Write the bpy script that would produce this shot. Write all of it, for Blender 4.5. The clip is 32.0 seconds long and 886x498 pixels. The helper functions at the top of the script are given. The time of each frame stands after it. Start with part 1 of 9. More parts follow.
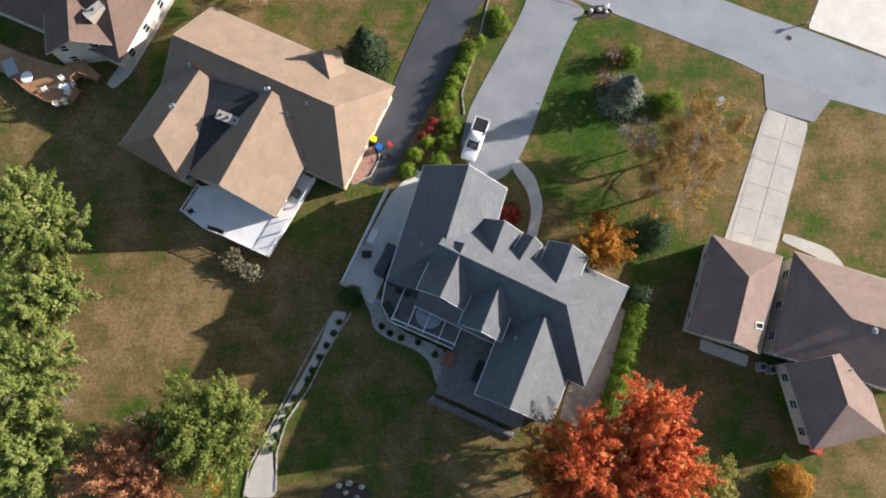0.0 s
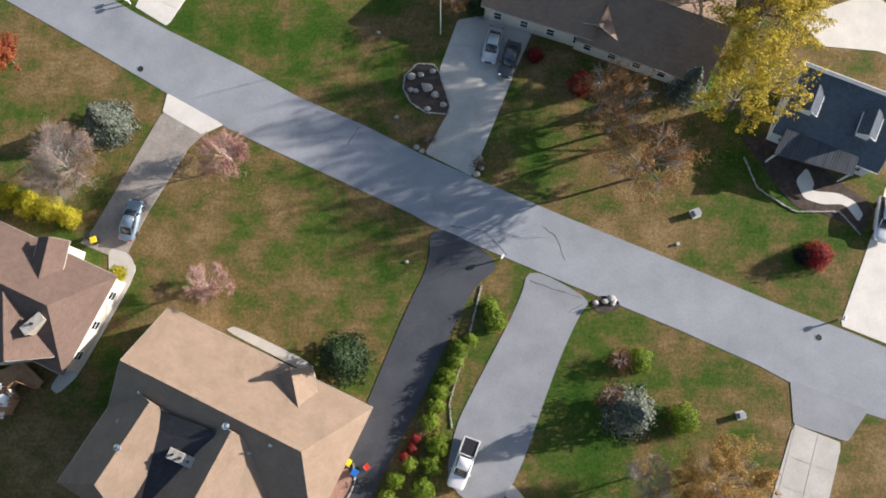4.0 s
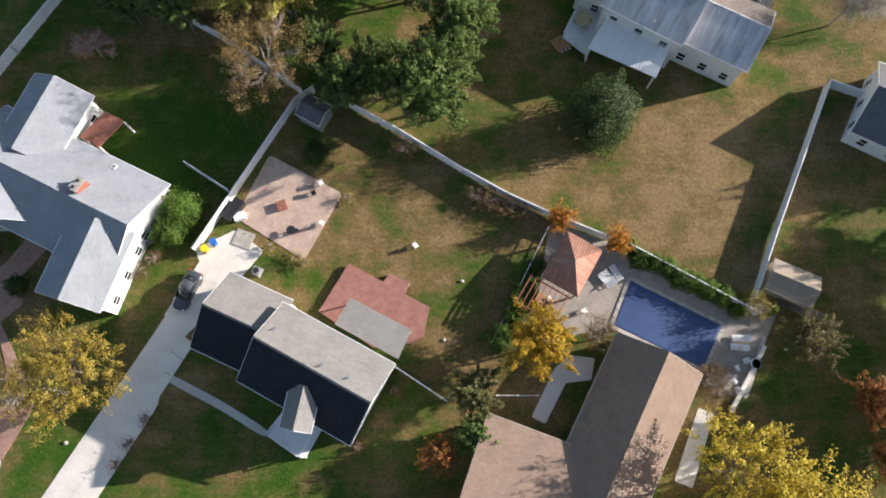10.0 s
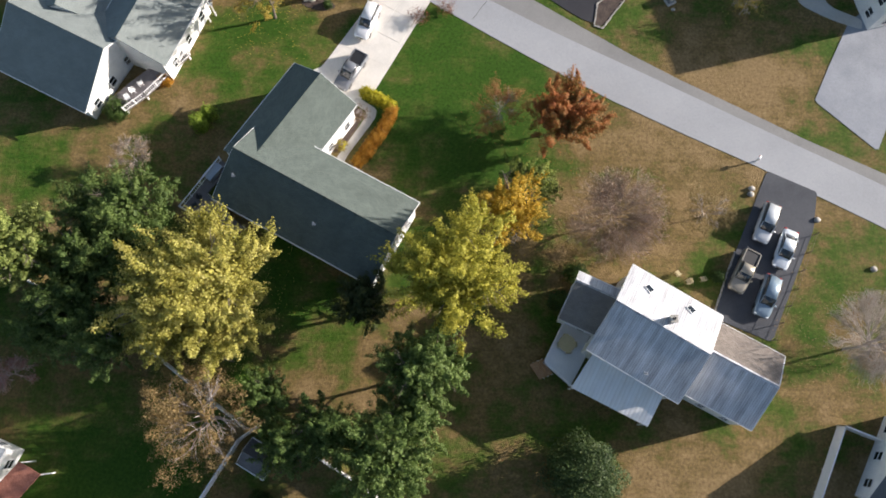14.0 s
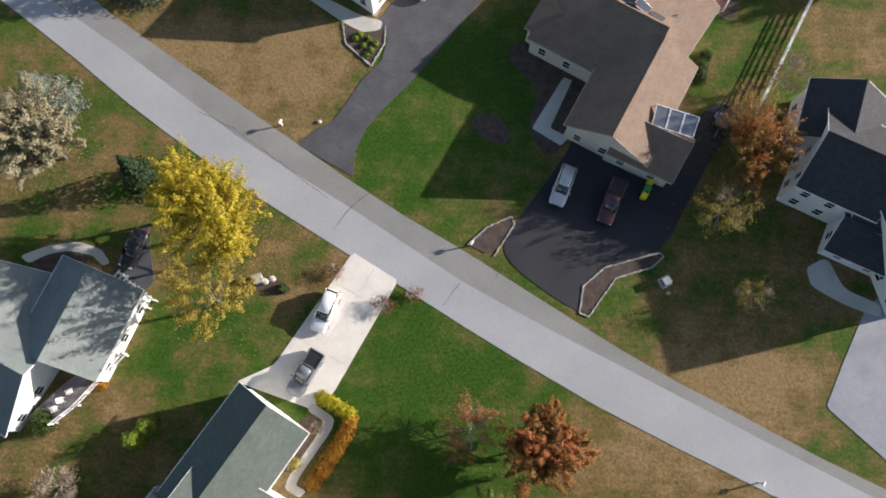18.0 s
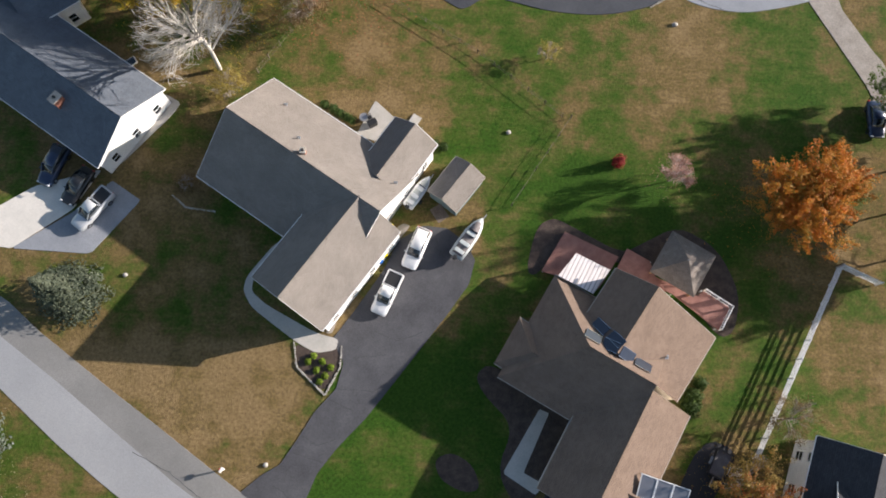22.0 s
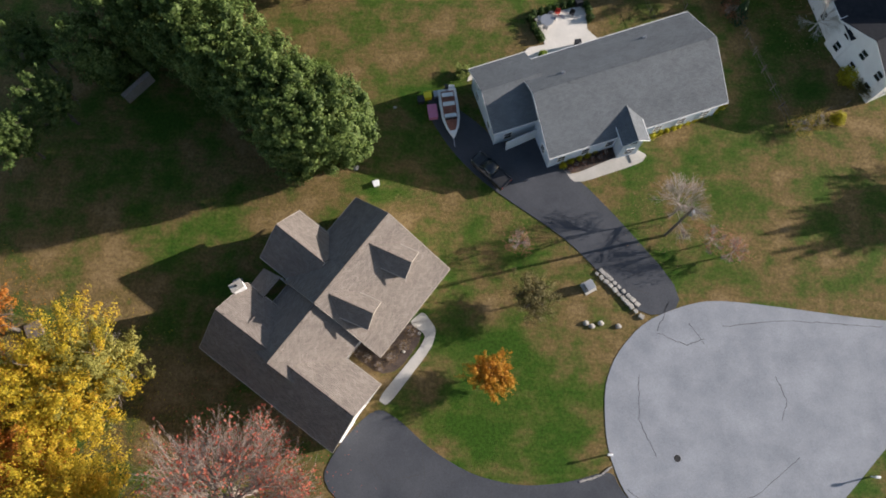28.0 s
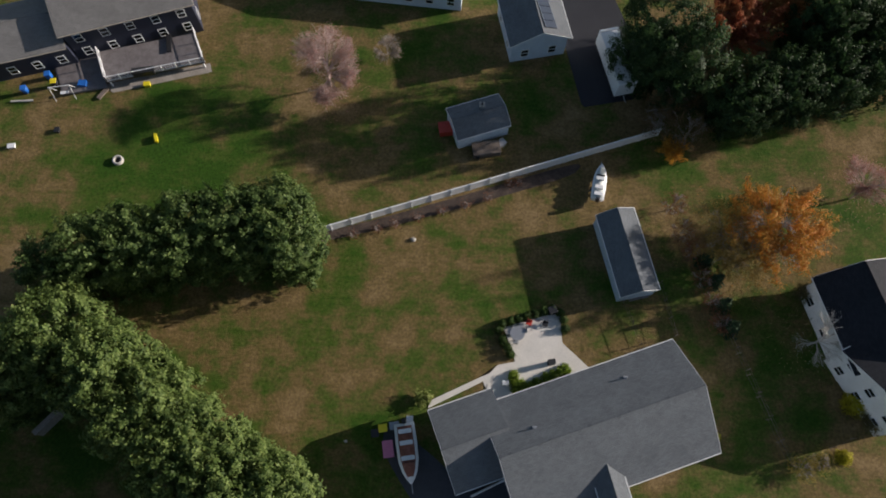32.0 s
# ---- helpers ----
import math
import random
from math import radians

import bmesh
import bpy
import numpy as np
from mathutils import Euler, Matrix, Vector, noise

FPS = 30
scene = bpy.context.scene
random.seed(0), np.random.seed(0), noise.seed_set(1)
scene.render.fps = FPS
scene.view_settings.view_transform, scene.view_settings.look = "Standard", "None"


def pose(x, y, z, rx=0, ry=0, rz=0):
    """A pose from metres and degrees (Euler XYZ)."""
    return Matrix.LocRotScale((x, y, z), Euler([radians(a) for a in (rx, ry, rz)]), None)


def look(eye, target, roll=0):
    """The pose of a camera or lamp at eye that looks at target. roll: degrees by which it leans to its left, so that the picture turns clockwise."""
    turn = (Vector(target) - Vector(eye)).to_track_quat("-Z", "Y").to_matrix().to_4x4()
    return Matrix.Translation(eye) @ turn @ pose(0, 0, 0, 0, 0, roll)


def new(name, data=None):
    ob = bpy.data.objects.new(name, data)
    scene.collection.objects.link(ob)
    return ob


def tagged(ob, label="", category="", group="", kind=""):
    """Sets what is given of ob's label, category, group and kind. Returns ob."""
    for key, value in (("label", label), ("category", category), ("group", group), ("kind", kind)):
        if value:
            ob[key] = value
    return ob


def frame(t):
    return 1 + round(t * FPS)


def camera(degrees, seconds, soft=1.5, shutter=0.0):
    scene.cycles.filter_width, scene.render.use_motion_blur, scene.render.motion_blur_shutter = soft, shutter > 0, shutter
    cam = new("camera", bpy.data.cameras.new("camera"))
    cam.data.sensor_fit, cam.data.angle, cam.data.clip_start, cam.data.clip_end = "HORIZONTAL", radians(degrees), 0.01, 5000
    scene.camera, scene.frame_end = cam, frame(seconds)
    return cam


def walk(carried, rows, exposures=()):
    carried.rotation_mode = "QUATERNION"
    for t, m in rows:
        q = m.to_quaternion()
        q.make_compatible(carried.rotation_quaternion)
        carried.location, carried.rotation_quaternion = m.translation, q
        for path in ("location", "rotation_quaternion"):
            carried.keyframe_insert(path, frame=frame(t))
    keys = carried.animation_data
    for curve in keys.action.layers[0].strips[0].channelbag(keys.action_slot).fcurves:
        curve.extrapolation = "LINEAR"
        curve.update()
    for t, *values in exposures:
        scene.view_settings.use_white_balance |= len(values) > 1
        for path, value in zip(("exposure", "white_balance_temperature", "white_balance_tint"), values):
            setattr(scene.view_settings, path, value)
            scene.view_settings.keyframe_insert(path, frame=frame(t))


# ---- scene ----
# ---------- camera and its flight ----------
cam = camera(65.03, 32.0, soft=1.8)
ROWS = [
    (0, 0.013, 0.024, 77.174, 11.365, -0.285, -1.553),
    (0.5, 0.319, 4.101, 76.802, 11.573, -0.290, -1.483),
    (1, 0.671, 8.204, 76.430, 11.810, -0.290, -1.381),
    (1.5, 1.055, 12.396, 76.066, 11.960, -0.236, -1.307),
    (2, 1.492, 16.764, 75.676, 12.013, -0.149, -1.221),
    (2.5, 1.889, 21.227, 75.435, 11.991, -0.080, -1.142),
    (3, 2.220, 25.723, 75.221, 11.990, -0.044, -1.105),
    (3.5, 2.568, 30.190, 75.046, 12.061, -0.016, -1.037),
    (5.5, 3.159, 47.798, 74.338, 13.024, -0.630, -0.723),
    (6, 3.551, 52.368, 74.220, 13.284, -0.664, -0.627),
    (6.5, 4.031, 56.944, 74.116, 13.538, -0.635, -0.517),
    (7, 4.536, 61.604, 74.117, 13.713, -0.604, -0.416),
    (7.5, 5.030, 66.368, 74.164, 13.780, -0.589, -0.304),
    (8, 5.498, 71.189, 74.299, 13.809, -0.608, -0.214),
    (8.5, 5.943, 76.017, 74.484, 13.832, -0.635, -0.073),
    (9, 6.385, 80.746, 74.550, 13.886, -0.665, -0.004),
    (9.5, 6.879, 85.419, 74.504, 13.999, -0.645, 0.140),
    (10, 7.283, 89.919, 74.337, 14.226, -0.687, 0.229),
    (10.5, 7.640, 94.351, 74.255, 14.446, -0.747, 0.420),
    (11, 7.971, 98.900, 74.165, 14.604, -0.842, 0.605),
    (11.5, 8.361, 103.542, 74.217, 14.673, -0.898, 0.789),
    (12, 8.834, 108.356, 74.248, 14.610, -0.885, 0.967),
    (12.5, 9.341, 113.276, 74.316, 14.487, -0.839, 1.098),
    (13, 9.809, 118.266, 74.321, 14.279, -0.853, 1.223),
    (13.5, 10.143, 123.313, 74.283, 14.105, -0.914, 1.307),
    (14, 10.415, 128.323, 74.304, 13.903, -1.027, 1.389),
    (14.5, 10.700, 133.213, 74.345, 13.675, -1.129, 1.541),
    (16.5, 12.050, 151.244, 74.317, 13.182, -1.257, 1.846),
    (17, 12.603, 155.543, 74.267, 13.129, -1.050, 1.807),
    (17.5, 13.183, 159.802, 74.194, 13.138, -0.799, 1.781),
    (18, 13.718, 164.024, 74.091, 13.249, -0.585, 1.818),
    (18.5, 14.134, 168.198, 73.959, 13.448, -0.493, 1.888),
    (19, 14.537, 172.480, 74.004, 13.632, -0.415, 1.924),
    (19.5, 15.008, 177.002, 74.057, 13.728, -0.269, 1.846),
    (20, 15.557, 181.766, 73.979, 13.718, -0.127, 1.887),
    (20.5, 16.114, 186.614, 73.960, 13.669, -0.004, 1.972),
    (21, 16.638, 191.527, 74.106, 13.589, 0.136, 2.011),
    (21.5, 17.048, 196.557, 74.202, 13.458, 0.125, 2.100),
    (22, 17.447, 201.638, 74.250, 13.352, 0.117, 2.106),
    (22.5, 17.854, 206.632, 74.291, 13.325, 0.120, 2.103),
    (23, 18.325, 211.496, 74.345, 13.402, 0.147, 2.134),
    (23.5, 18.845, 216.335, 74.376, 13.487, 0.214, 2.117),
    (24, 19.365, 221.201, 74.429, 13.573, 0.290, 2.075),
    (24.5, 19.861, 226.047, 74.323, 13.721, 0.334, 2.065),
    (25, 20.316, 230.814, 74.163, 13.891, 0.349, 2.031),
    (25.5, 20.758, 235.433, 74.021, 14.144, 0.349, 1.947),
    (26, 21.253, 240.001, 73.922, 14.449, 0.352, 1.956),
    (26.5, 21.801, 244.552, 73.892, 14.773, 0.417, 1.946),
    (28.5, 24.364, 262.634, 74.149, 15.716, 0.695, 2.052),
    (29, 24.648, 266.787, 74.128, 16.245, 0.494, 1.997),
    (29.5, 24.885, 270.950, 74.171, 16.752, 0.280, 1.982),
    (30, 25.131, 275.176, 74.215, 17.235, 0.103, 1.953),
    (30.5, 25.352, 279.377, 74.191, 17.710, -0.050, 1.841),
    (31, 25.536, 283.453, 74.272, 18.178, -0.165, 1.785),
    (31.5, 25.690, 287.431, 74.363, 18.632, -0.250, 1.728),
    (32, 25.863, 291.248, 74.534, 19.038, -0.282, 1.728),
]
EV = 1.3
walk(cam, [(t, pose(x, y, z, rx, ry, rz)) for t, x, y, z, rx, ry, rz in ROWS],
     exposures=[(0.0, EV - 0.07), (2.5, EV - 0.15), (5.5, EV - 0.07), (8.0, EV + 0.01), (12.0, EV + 0.03), (14.0, EV - 0.05), (17.0, EV - 0.21), (20.0, EV - 0.15), (22.0, EV - 0.19), (24.0, EV - 0.47), (26.0, EV - 0.65), (28.5, EV - 0.25), (30.0, EV - 0.15), (30.6, EV - 0.20), (31.0, EV - 0.30), (31.5, EV - 0.60), (32.0, EV - 0.98)])

# ---------- sky and sun ----------
SUN_AZ, SUN_EL = 15.0, 17.5          # degrees: azimuth from +x towards +y, elevation
world = bpy.data.worlds.new("sky")
scene.world = world
world.use_nodes = True
wn = world.node_tree.nodes
sky = wn.new("ShaderNodeTexSky")
sky.sky_type, sky.sun_disc = "NISHITA", False
sky.sun_elevation, sky.sun_rotation = radians(SUN_EL), radians(90 - SUN_AZ)
wn["Background"].inputs["Strength"].default_value = 0.078
world.node_tree.links.new(sky.outputs[0], wn["Background"].inputs["Color"])
sun = new("sun", bpy.data.lights.new("sun", "SUN"))
sun.data.energy, sun.data.angle, sun.data.color = 5.0, radians(0.6), (0.985, 0.89, 0.82)
to_sun = Vector((math.cos(radians(SUN_AZ)) * math.cos(radians(SUN_EL)), math.sin(radians(SUN_AZ)) * math.cos(radians(SUN_EL)), math.sin(radians(SUN_EL))))
sun.matrix_world = look(to_sun * 100, (0, 0, 0))

# ---------- materials ----------
MATS = {}


def shader(name, rough=0.8, metal=0.0, spec=0.5):
    m = bpy.data.materials.new(name)
    m.use_nodes = True
    b = m.node_tree.nodes["Principled BSDF"]
    b.inputs["Roughness"].default_value, b.inputs["Metallic"].default_value = rough, metal
    b.inputs["Specular IOR Level"].default_value = spec
    return m, m.node_tree.nodes, m.node_tree.links, b


def ramp(nodes, links, source, stops):
    r = nodes.new("ShaderNodeValToRGB")
    els = r.color_ramp.elements
    while len(els) < len(stops):
        els.new(0.5)
    for e, (p, c) in zip(els, stops):
        e.position, e.color = p, (*c, 1)
    links.new(source, r.inputs[0])
    return r.outputs[0]


def mix(nodes, links, a, b, fac, mode="MIX"):
    n = nodes.new("ShaderNodeMix")
    n.data_type, n.blend_type = "RGBA", mode
    if isinstance(fac, float):
        n.inputs[0].default_value = fac
    else:
        links.new(fac, n.inputs[0])
    for sock, v in ((n.inputs[6], a), (n.inputs[7], b)):
        if isinstance(v, tuple):
            sock.default_value = (*v, 1)
        else:
            links.new(v, sock)
    return n.outputs[2]


def noise_node(nodes, links, coord, scale, detail=4.0, rough=0.55):
    n = nodes.new("ShaderNodeTexNoise")
    n.inputs["Scale"].default_value, n.inputs["Detail"].default_value, n.inputs["Roughness"].default_value = scale, detail, rough
    links.new(coord, n.inputs["Vector"])
    return n.outputs["Fac"]


def bump(nodes, links, b, height, strength, distance):
    n = nodes.new("ShaderNodeBump")
    n.inputs["Strength"].default_value, n.inputs["Distance"].default_value = strength, distance
    links.new(height, n.inputs["Height"])
    links.new(n.outputs[0], b.inputs["Normal"])


def world_coord(nodes):
    return nodes.new("ShaderNodeNewGeometry").outputs["Position"]


def surface(name, c1, c2, big=0.4, fine=8.0, rough=0.85, relief=0.01, metal=0.0, grain=0.35, spec=0.4):
    """A mottled surface: two colours mixed over metres, with a finer grain and relief."""
    m, n, l, b = shader(name, rough, metal, spec)
    pos = world_coord(n)
    base = ramp(n, l, noise_node(n, l, pos, big), [(0.3, c1), (0.7, c2)])
    g = ramp(n, l, noise_node(n, l, pos, fine, 3.0, 0.7), [(0.25, (1 - grain,) * 3), (0.75, (1 + grain * 0.4,) * 3)])
    l.new(mix(n, l, base, g, 1.0, "MULTIPLY"), b.inputs["Base Color"])
    if relief:
        bump(n, l, b, noise_node(n, l, pos, fine * 2, 2.0), 0.6, relief)
    MATS[name] = m
    return m


def shingle(name, c1, c2, row=0.19, tab=0.38, stain=0.14):
    """Shingle courses on the slope's own metres, with weathered patches."""
    m, n, l, b = shader(name, 0.9, 0.0, 0.25)
    uv = n.new("ShaderNodeUVMap").outputs[0]
    br = n.new("ShaderNodeTexBrick")
    br.offset = 0.5
    for key, v in (("Scale", 1.0), ("Mortar Size", 0.012), ("Mortar Smooth", 0.4), ("Bias", 0.0), ("Brick Width", tab), ("Row Height", row)):
        br.inputs[key].default_value = v
    mid = [(a + b) / 2 for a, b in zip(c1, c2)]
    br.inputs["Color1"].default_value, br.inputs["Color2"].default_value = (*[(a + b) / 2 for a, b in zip(c1, mid)], 1), (*[(a + b) / 2 for a, b in zip(c2, mid)], 1)
    br.inputs["Mortar"].default_value = (*[v * 0.6 for v in c1], 1)
    l.new(uv, br.inputs["Vector"])
    pos = world_coord(n)
    weather = ramp(n, l, noise_node(n, l, pos, 0.5, 5.0, 0.6), [(0.3, (1 - stain,) * 3), (0.7, (1.08,) * 3)])
    grit = ramp(n, l, noise_node(n, l, pos, 14.0, 2.0), [(0.2, (0.9,) * 3), (0.8, (1.06,) * 3)])
    l.new(mix(n, l, mix(n, l, br.outputs["Color"], weather, 1.0, "MULTIPLY"), grit, 1.0, "MULTIPLY"), b.inputs["Base Color"])
    bump(n, l, b, br.outputs["Fac"], -0.5, 0.012)
    MATS[name] = m


def ribbed(name, c1, c2, pitch, rough, metal, seam_shade=0.6, streak=0.62):
    """Sheet metal with standing seams up the slope."""
    m, n, l, b = shader(name, rough, metal, 0.5)
    uv = n.new("ShaderNodeUVMap").outputs[0]
    wv = n.new("ShaderNodeTexWave")
    wv.wave_type, wv.bands_direction, wv.wave_profile = "BANDS", "X", "SIN"
    wv.inputs["Scale"].default_value, wv.inputs["Distortion"].default_value = 1 / pitch / 3.1831 * 1.0, 0.0
    l.new(uv, wv.inputs["Vector"])
    pos = world_coord(n)
    col = ramp(n, l, noise_node(n, l, pos, 0.35, 4.0), [(0.3, c1), (0.7, c2)])
    run = n.new("ShaderNodeVectorMath")
    run.operation = "MULTIPLY"
    run.inputs[1].default_value = (1.6, 0.16, 1.0)
    l.new(uv, run.inputs[0])
    col = mix(n, l, col, ramp(n, l, noise_node(n, l, run.outputs[0], 1.0, 5.0, 0.65), [(0.36, (streak, streak * 0.97, streak * 0.94)), (0.6, (1.0,) * 3)]), 1.0, "MULTIPLY")
    seam = ramp(n, l, wv.outputs["Fac"], [(0.0, (seam_shade,) * 3), (0.25, (1.0,) * 3)])
    l.new(mix(n, l, col, seam, 1.0, "MULTIPLY"), b.inputs["Base Color"])
    bump(n, l, b, wv.outputs["Fac"], 0.4, 0.02)
    MATS[name] = m


def siding(name, c, lap=0.18):
    m, n, l, b = shader(name, 0.6, 0.0, 0.4)
    tc = n.new("ShaderNodeTexCoord").outputs["Object"]
    sep = n.new("ShaderNodeSeparateXYZ")
    l.new(tc, sep.inputs[0])
    md = n.new("ShaderNodeMath")
    md.operation = "FRACT"
    dv = n.new("ShaderNodeMath")
    dv.operation = "DIVIDE"
    dv.inputs[1].default_value = lap
    l.new(sep.outputs["Z"], dv.inputs[0])
    l.new(dv.outputs[0], md.inputs[0])
    line = ramp(n, l, md.outputs[0], [(0.0, (0.55,) * 3), (0.14, (1.0,) * 3)])
    dirt = ramp(n, l, noise_node(n, l, world_coord(n), 1.2, 4.0), [(0.3, tuple(v * 0.88 for v in c)), (0.7, c)])
    l.new(mix(n, l, dirt, line, 1.0, "MULTIPLY"), b.inputs["Base Color"])
    bump(n, l, b, md.outputs[0], 0.6, 0.015)
    MATS[name] = m


def plain(name, c, rough=0.5, metal=0.0, spec=0.5, dirt=0.12):
    m, n, l, b = shader(name, rough, metal, spec)
    l.new(ramp(n, l, noise_node(n, l, world_coord(n), 2.5, 4.0), [(0.3, tuple(v * (1 - dirt) for v in c)), (0.7, c)]), b.inputs["Base Color"])
    MATS[name] = m
    return m


def foliage(name, c1, c2, c3, through_light=0.42):
    m, n, l, b = shader(name, 0.6, 0.0, 0.25)
    isl = n.new("ShaderNodeNewGeometry").outputs["Random Per Island"]
    drift = ramp(n, l, noise_node(n, l, world_coord(n), 0.42, 3.0, 0.6), [(0.34, (0.0,) * 3), (0.66, (1.0,) * 3)])
    tone = ramp(n, l, mix(n, l, drift, isl, 0.55), [(0.08, c1), (0.5, c2), (0.92, c3)])
    patch = ramp(n, l, noise_node(n, l, world_coord(n), 1.6, 3.0), [(0.3, (0.75,) * 3), (0.7, (1.22,) * 3)])
    col = mix(n, l, tone, patch, 1.0, "MULTIPLY")
    l.new(col, b.inputs["Base Color"])
    tr = n.new("ShaderNodeBsdfTranslucent")
    l.new(col, tr.inputs["Color"])
    mx = n.new("ShaderNodeMixShader")
    mx.inputs[0].default_value = through_light
    l.new(b.outputs[0], mx.inputs[1])
    l.new(tr.outputs[0], mx.inputs[2])
    l.new(mx.outputs[0], n["Material Output"].inputs["Surface"])
    MATS[name] = m


# lawns differ from plot to plot: x, y, radius, drier (+) or lusher (-)
LAWNS = [(15, 197, 13, -0.24), (12, 167, 15, -0.25), (46, 212, 11, -0.2), (18, 37, 9, -0.2), (-10, 87, 10, -0.08), (-14, 79, 9, -0.06), (-30, 84, 7, -0.14), (33, 222, 11, -0.22), (40, 230, 9, -0.12),
         (-35, 157, 7, -0.1), (-12, 170, 8, -0.12), (-24, 199, 7, -0.1), (31, 262, 9, -0.16), (-5, 331, 12, -0.1), (-25, 122, 10, -0.2), (-14, 120, 6, -0.1), (30, 116, 15, 0.14), (36, 121, 8, 0.1), (20, 133, 7, 0.08), (54, 118, 7, 0.1),
         (-8, 202, 9, 0.17), (-1, 199, 6, 0.12), (-16, 207, 6, 0.12), (-34, 13, 13, 0.1), (-26, 9, 9, 0.06), (34, 157, 10, 0.2), (42, 163, 7, 0.12), (-42, 75, 8, 0.16), (-15, 50, 13, 0.06), (48, 25, 8, 0.2), (31, 22, 6, 0.1), (44, 171, 8, 0.14), (50, 166, 6, 0.16),
         (20, 309, 12, -0.03), (23, 312, 7, 0.08), (5, 241, 8, 0.12), (46, 243, 8, 0.08), (56, 288, 8, -0.06), (-20, 272, 10, 0.06), (12, 286, 8, 0.06), (4, 112, 8, 0.06), (60, 302, 7, -0.08), (58, 290, 9, -0.05), (-14, 240, 9, 0.08), (60, 112, 8, -0.06), (24, 252, 5, -0.06), (36, 244, 8, -0.1), (20, 234, 7, -0.08), (52, 237, 8, -0.07), (-13, 52, 11, -0.08), (-12, 56, 7, 0.05)]


def grass_ground(name):
    m, n, l, b = shader(name, 0.95, 0.0, 0.15)
    pos = world_coord(n)

    def calc(op, a, c=None, d=None):
        q = n.new("ShaderNodeMath")
        q.operation = op
        for i, v in enumerate((a, c, d)):
            if isinstance(v, (int, float)):
                q.inputs[i].default_value = v
            elif v is not None:
                l.new(v, q.inputs[i])
        return q.outputs[0]

    total = calc("MULTIPLY_ADD", noise_node(n, l, pos, 0.06, 3.0, 0.5), 0.8, -0.722)
    total = calc("MULTIPLY_ADD", noise_node(n, l, pos, 0.24, 6.0, 0.66), 1.1, total)
    total = calc("MULTIPLY_ADD", noise_node(n, l, pos, 1.1, 5.0, 0.7), 0.4, total)
    lay = n.new("ShaderNodeMapping")
    lay.inputs["Rotation"].default_value, lay.inputs["Scale"].default_value = (0, 0, radians(33)), (0.2, 1.5, 1.0)
    l.new(pos, lay.inputs["Vector"])
    total = calc("MULTIPLY_ADD", noise_node(n, l, lay.outputs[0], 1.0, 4.0, 0.65), 0.3, total)
    for x, y, r, k in LAWNS:
        dist = n.new("ShaderNodeVectorMath")
        dist.operation = "DISTANCE"
        dist.inputs[1].default_value = (x, y, 0)
        l.new(pos, dist.inputs[0])
        fall = n.new("ShaderNodeMapRange")
        fall.interpolation_type = "SMOOTHSTEP"
        for i, v in ((1, r * 1.25), (2, r * 0.5), (3, 0.0), (4, k)):
            fall.inputs[i].default_value = v
        l.new(dist.outputs["Value"], fall.inputs[0])
        total = calc("ADD", total, fall.outputs[0])
    lush, lawn, olive, dry, straw = (0.037, 0.088, 0.009), (0.066, 0.105, 0.016), (0.109, 0.112, 0.03), (0.166, 0.119, 0.046), (0.245, 0.17, 0.082)
    col = ramp(n, l, total, [(0.31, lush), (0.44, lawn), (0.55, olive), (0.65, dry), (0.84, straw)])
    tuft = ramp(n, l, noise_node(n, l, pos, 3.0, 6.0, 0.75), [(0.3, (0.48,) * 3), (0.7, (1.36,) * 3)])
    blade = ramp(n, l, noise_node(n, l, pos, 13.0, 3.0, 0.8), [(0.28, (0.6,) * 3), (0.75, (1.34,) * 3)])
    l.new(mix(n, l, mix(n, l, col, tuft, 1.0, "MULTIPLY"), blade, 1.0, "MULTIPLY"), b.inputs["Base Color"])
    bump(n, l, b, noise_node(n, l, pos, 7.0, 5.0, 0.8), 1.0, 0.12)
    MATS[name] = m


grass_ground("grass")
surface("asphalt_road", (0.24, 0.256, 0.28), (0.32, 0.336, 0.366), 0.22, 9, 0.9, 0.006, grain=0.25)
surface("asphalt_lane", (0.3, 0.308, 0.322), (0.355, 0.362, 0.375), 0.12, 9, 0.9, 0.006, grain=0.2)
surface("asphalt_warm", (0.205, 0.202, 0.196), (0.262, 0.257, 0.248), 0.16, 9, 0.9, 0.006, grain=0.25)
plain("tar", (0.05, 0.05, 0.055), 0.8)
surface("asphalt_gray", (0.22, 0.235, 0.262), (0.31, 0.325, 0.355), 0.3, 9, 0.9, 0.006, grain=0.25)
surface("asphalt_light", (0.22, 0.23, 0.25), (0.3, 0.31, 0.33), 0.25, 9, 0.9, 0.006, grain=0.2)
surface("asphalt_dark", (0.045, 0.05, 0.062), (0.075, 0.08, 0.092), 0.25, 10, 0.85, 0.006)
surface("asphalt_cracked", (0.06, 0.06, 0.068), (0.1, 0.1, 0.108), 0.35, 8, 0.9, 0.008)
surface("asphalt_black", (0.016, 0.016, 0.022), (0.03, 0.03, 0.036), 0.2, 10, 0.7, 0.005)
surface("concrete", (0.42, 0.4, 0.36), (0.52, 0.49, 0.45), 0.5, 7, 0.9, 0.004, grain=0.18)
surface("concrete_white", (0.6, 0.57, 0.52), (0.7, 0.66, 0.6), 0.5, 7, 0.9, 0.004, grain=0.14)
surface("concrete_old", (0.27, 0.24, 0.21), (0.38, 0.34, 0.3), 0.6, 6, 0.9, 0.006)
surface("brick", (0.3, 0.17, 0.13), (0.4, 0.25, 0.2), 1.2, 7, 0.9, 0.01)
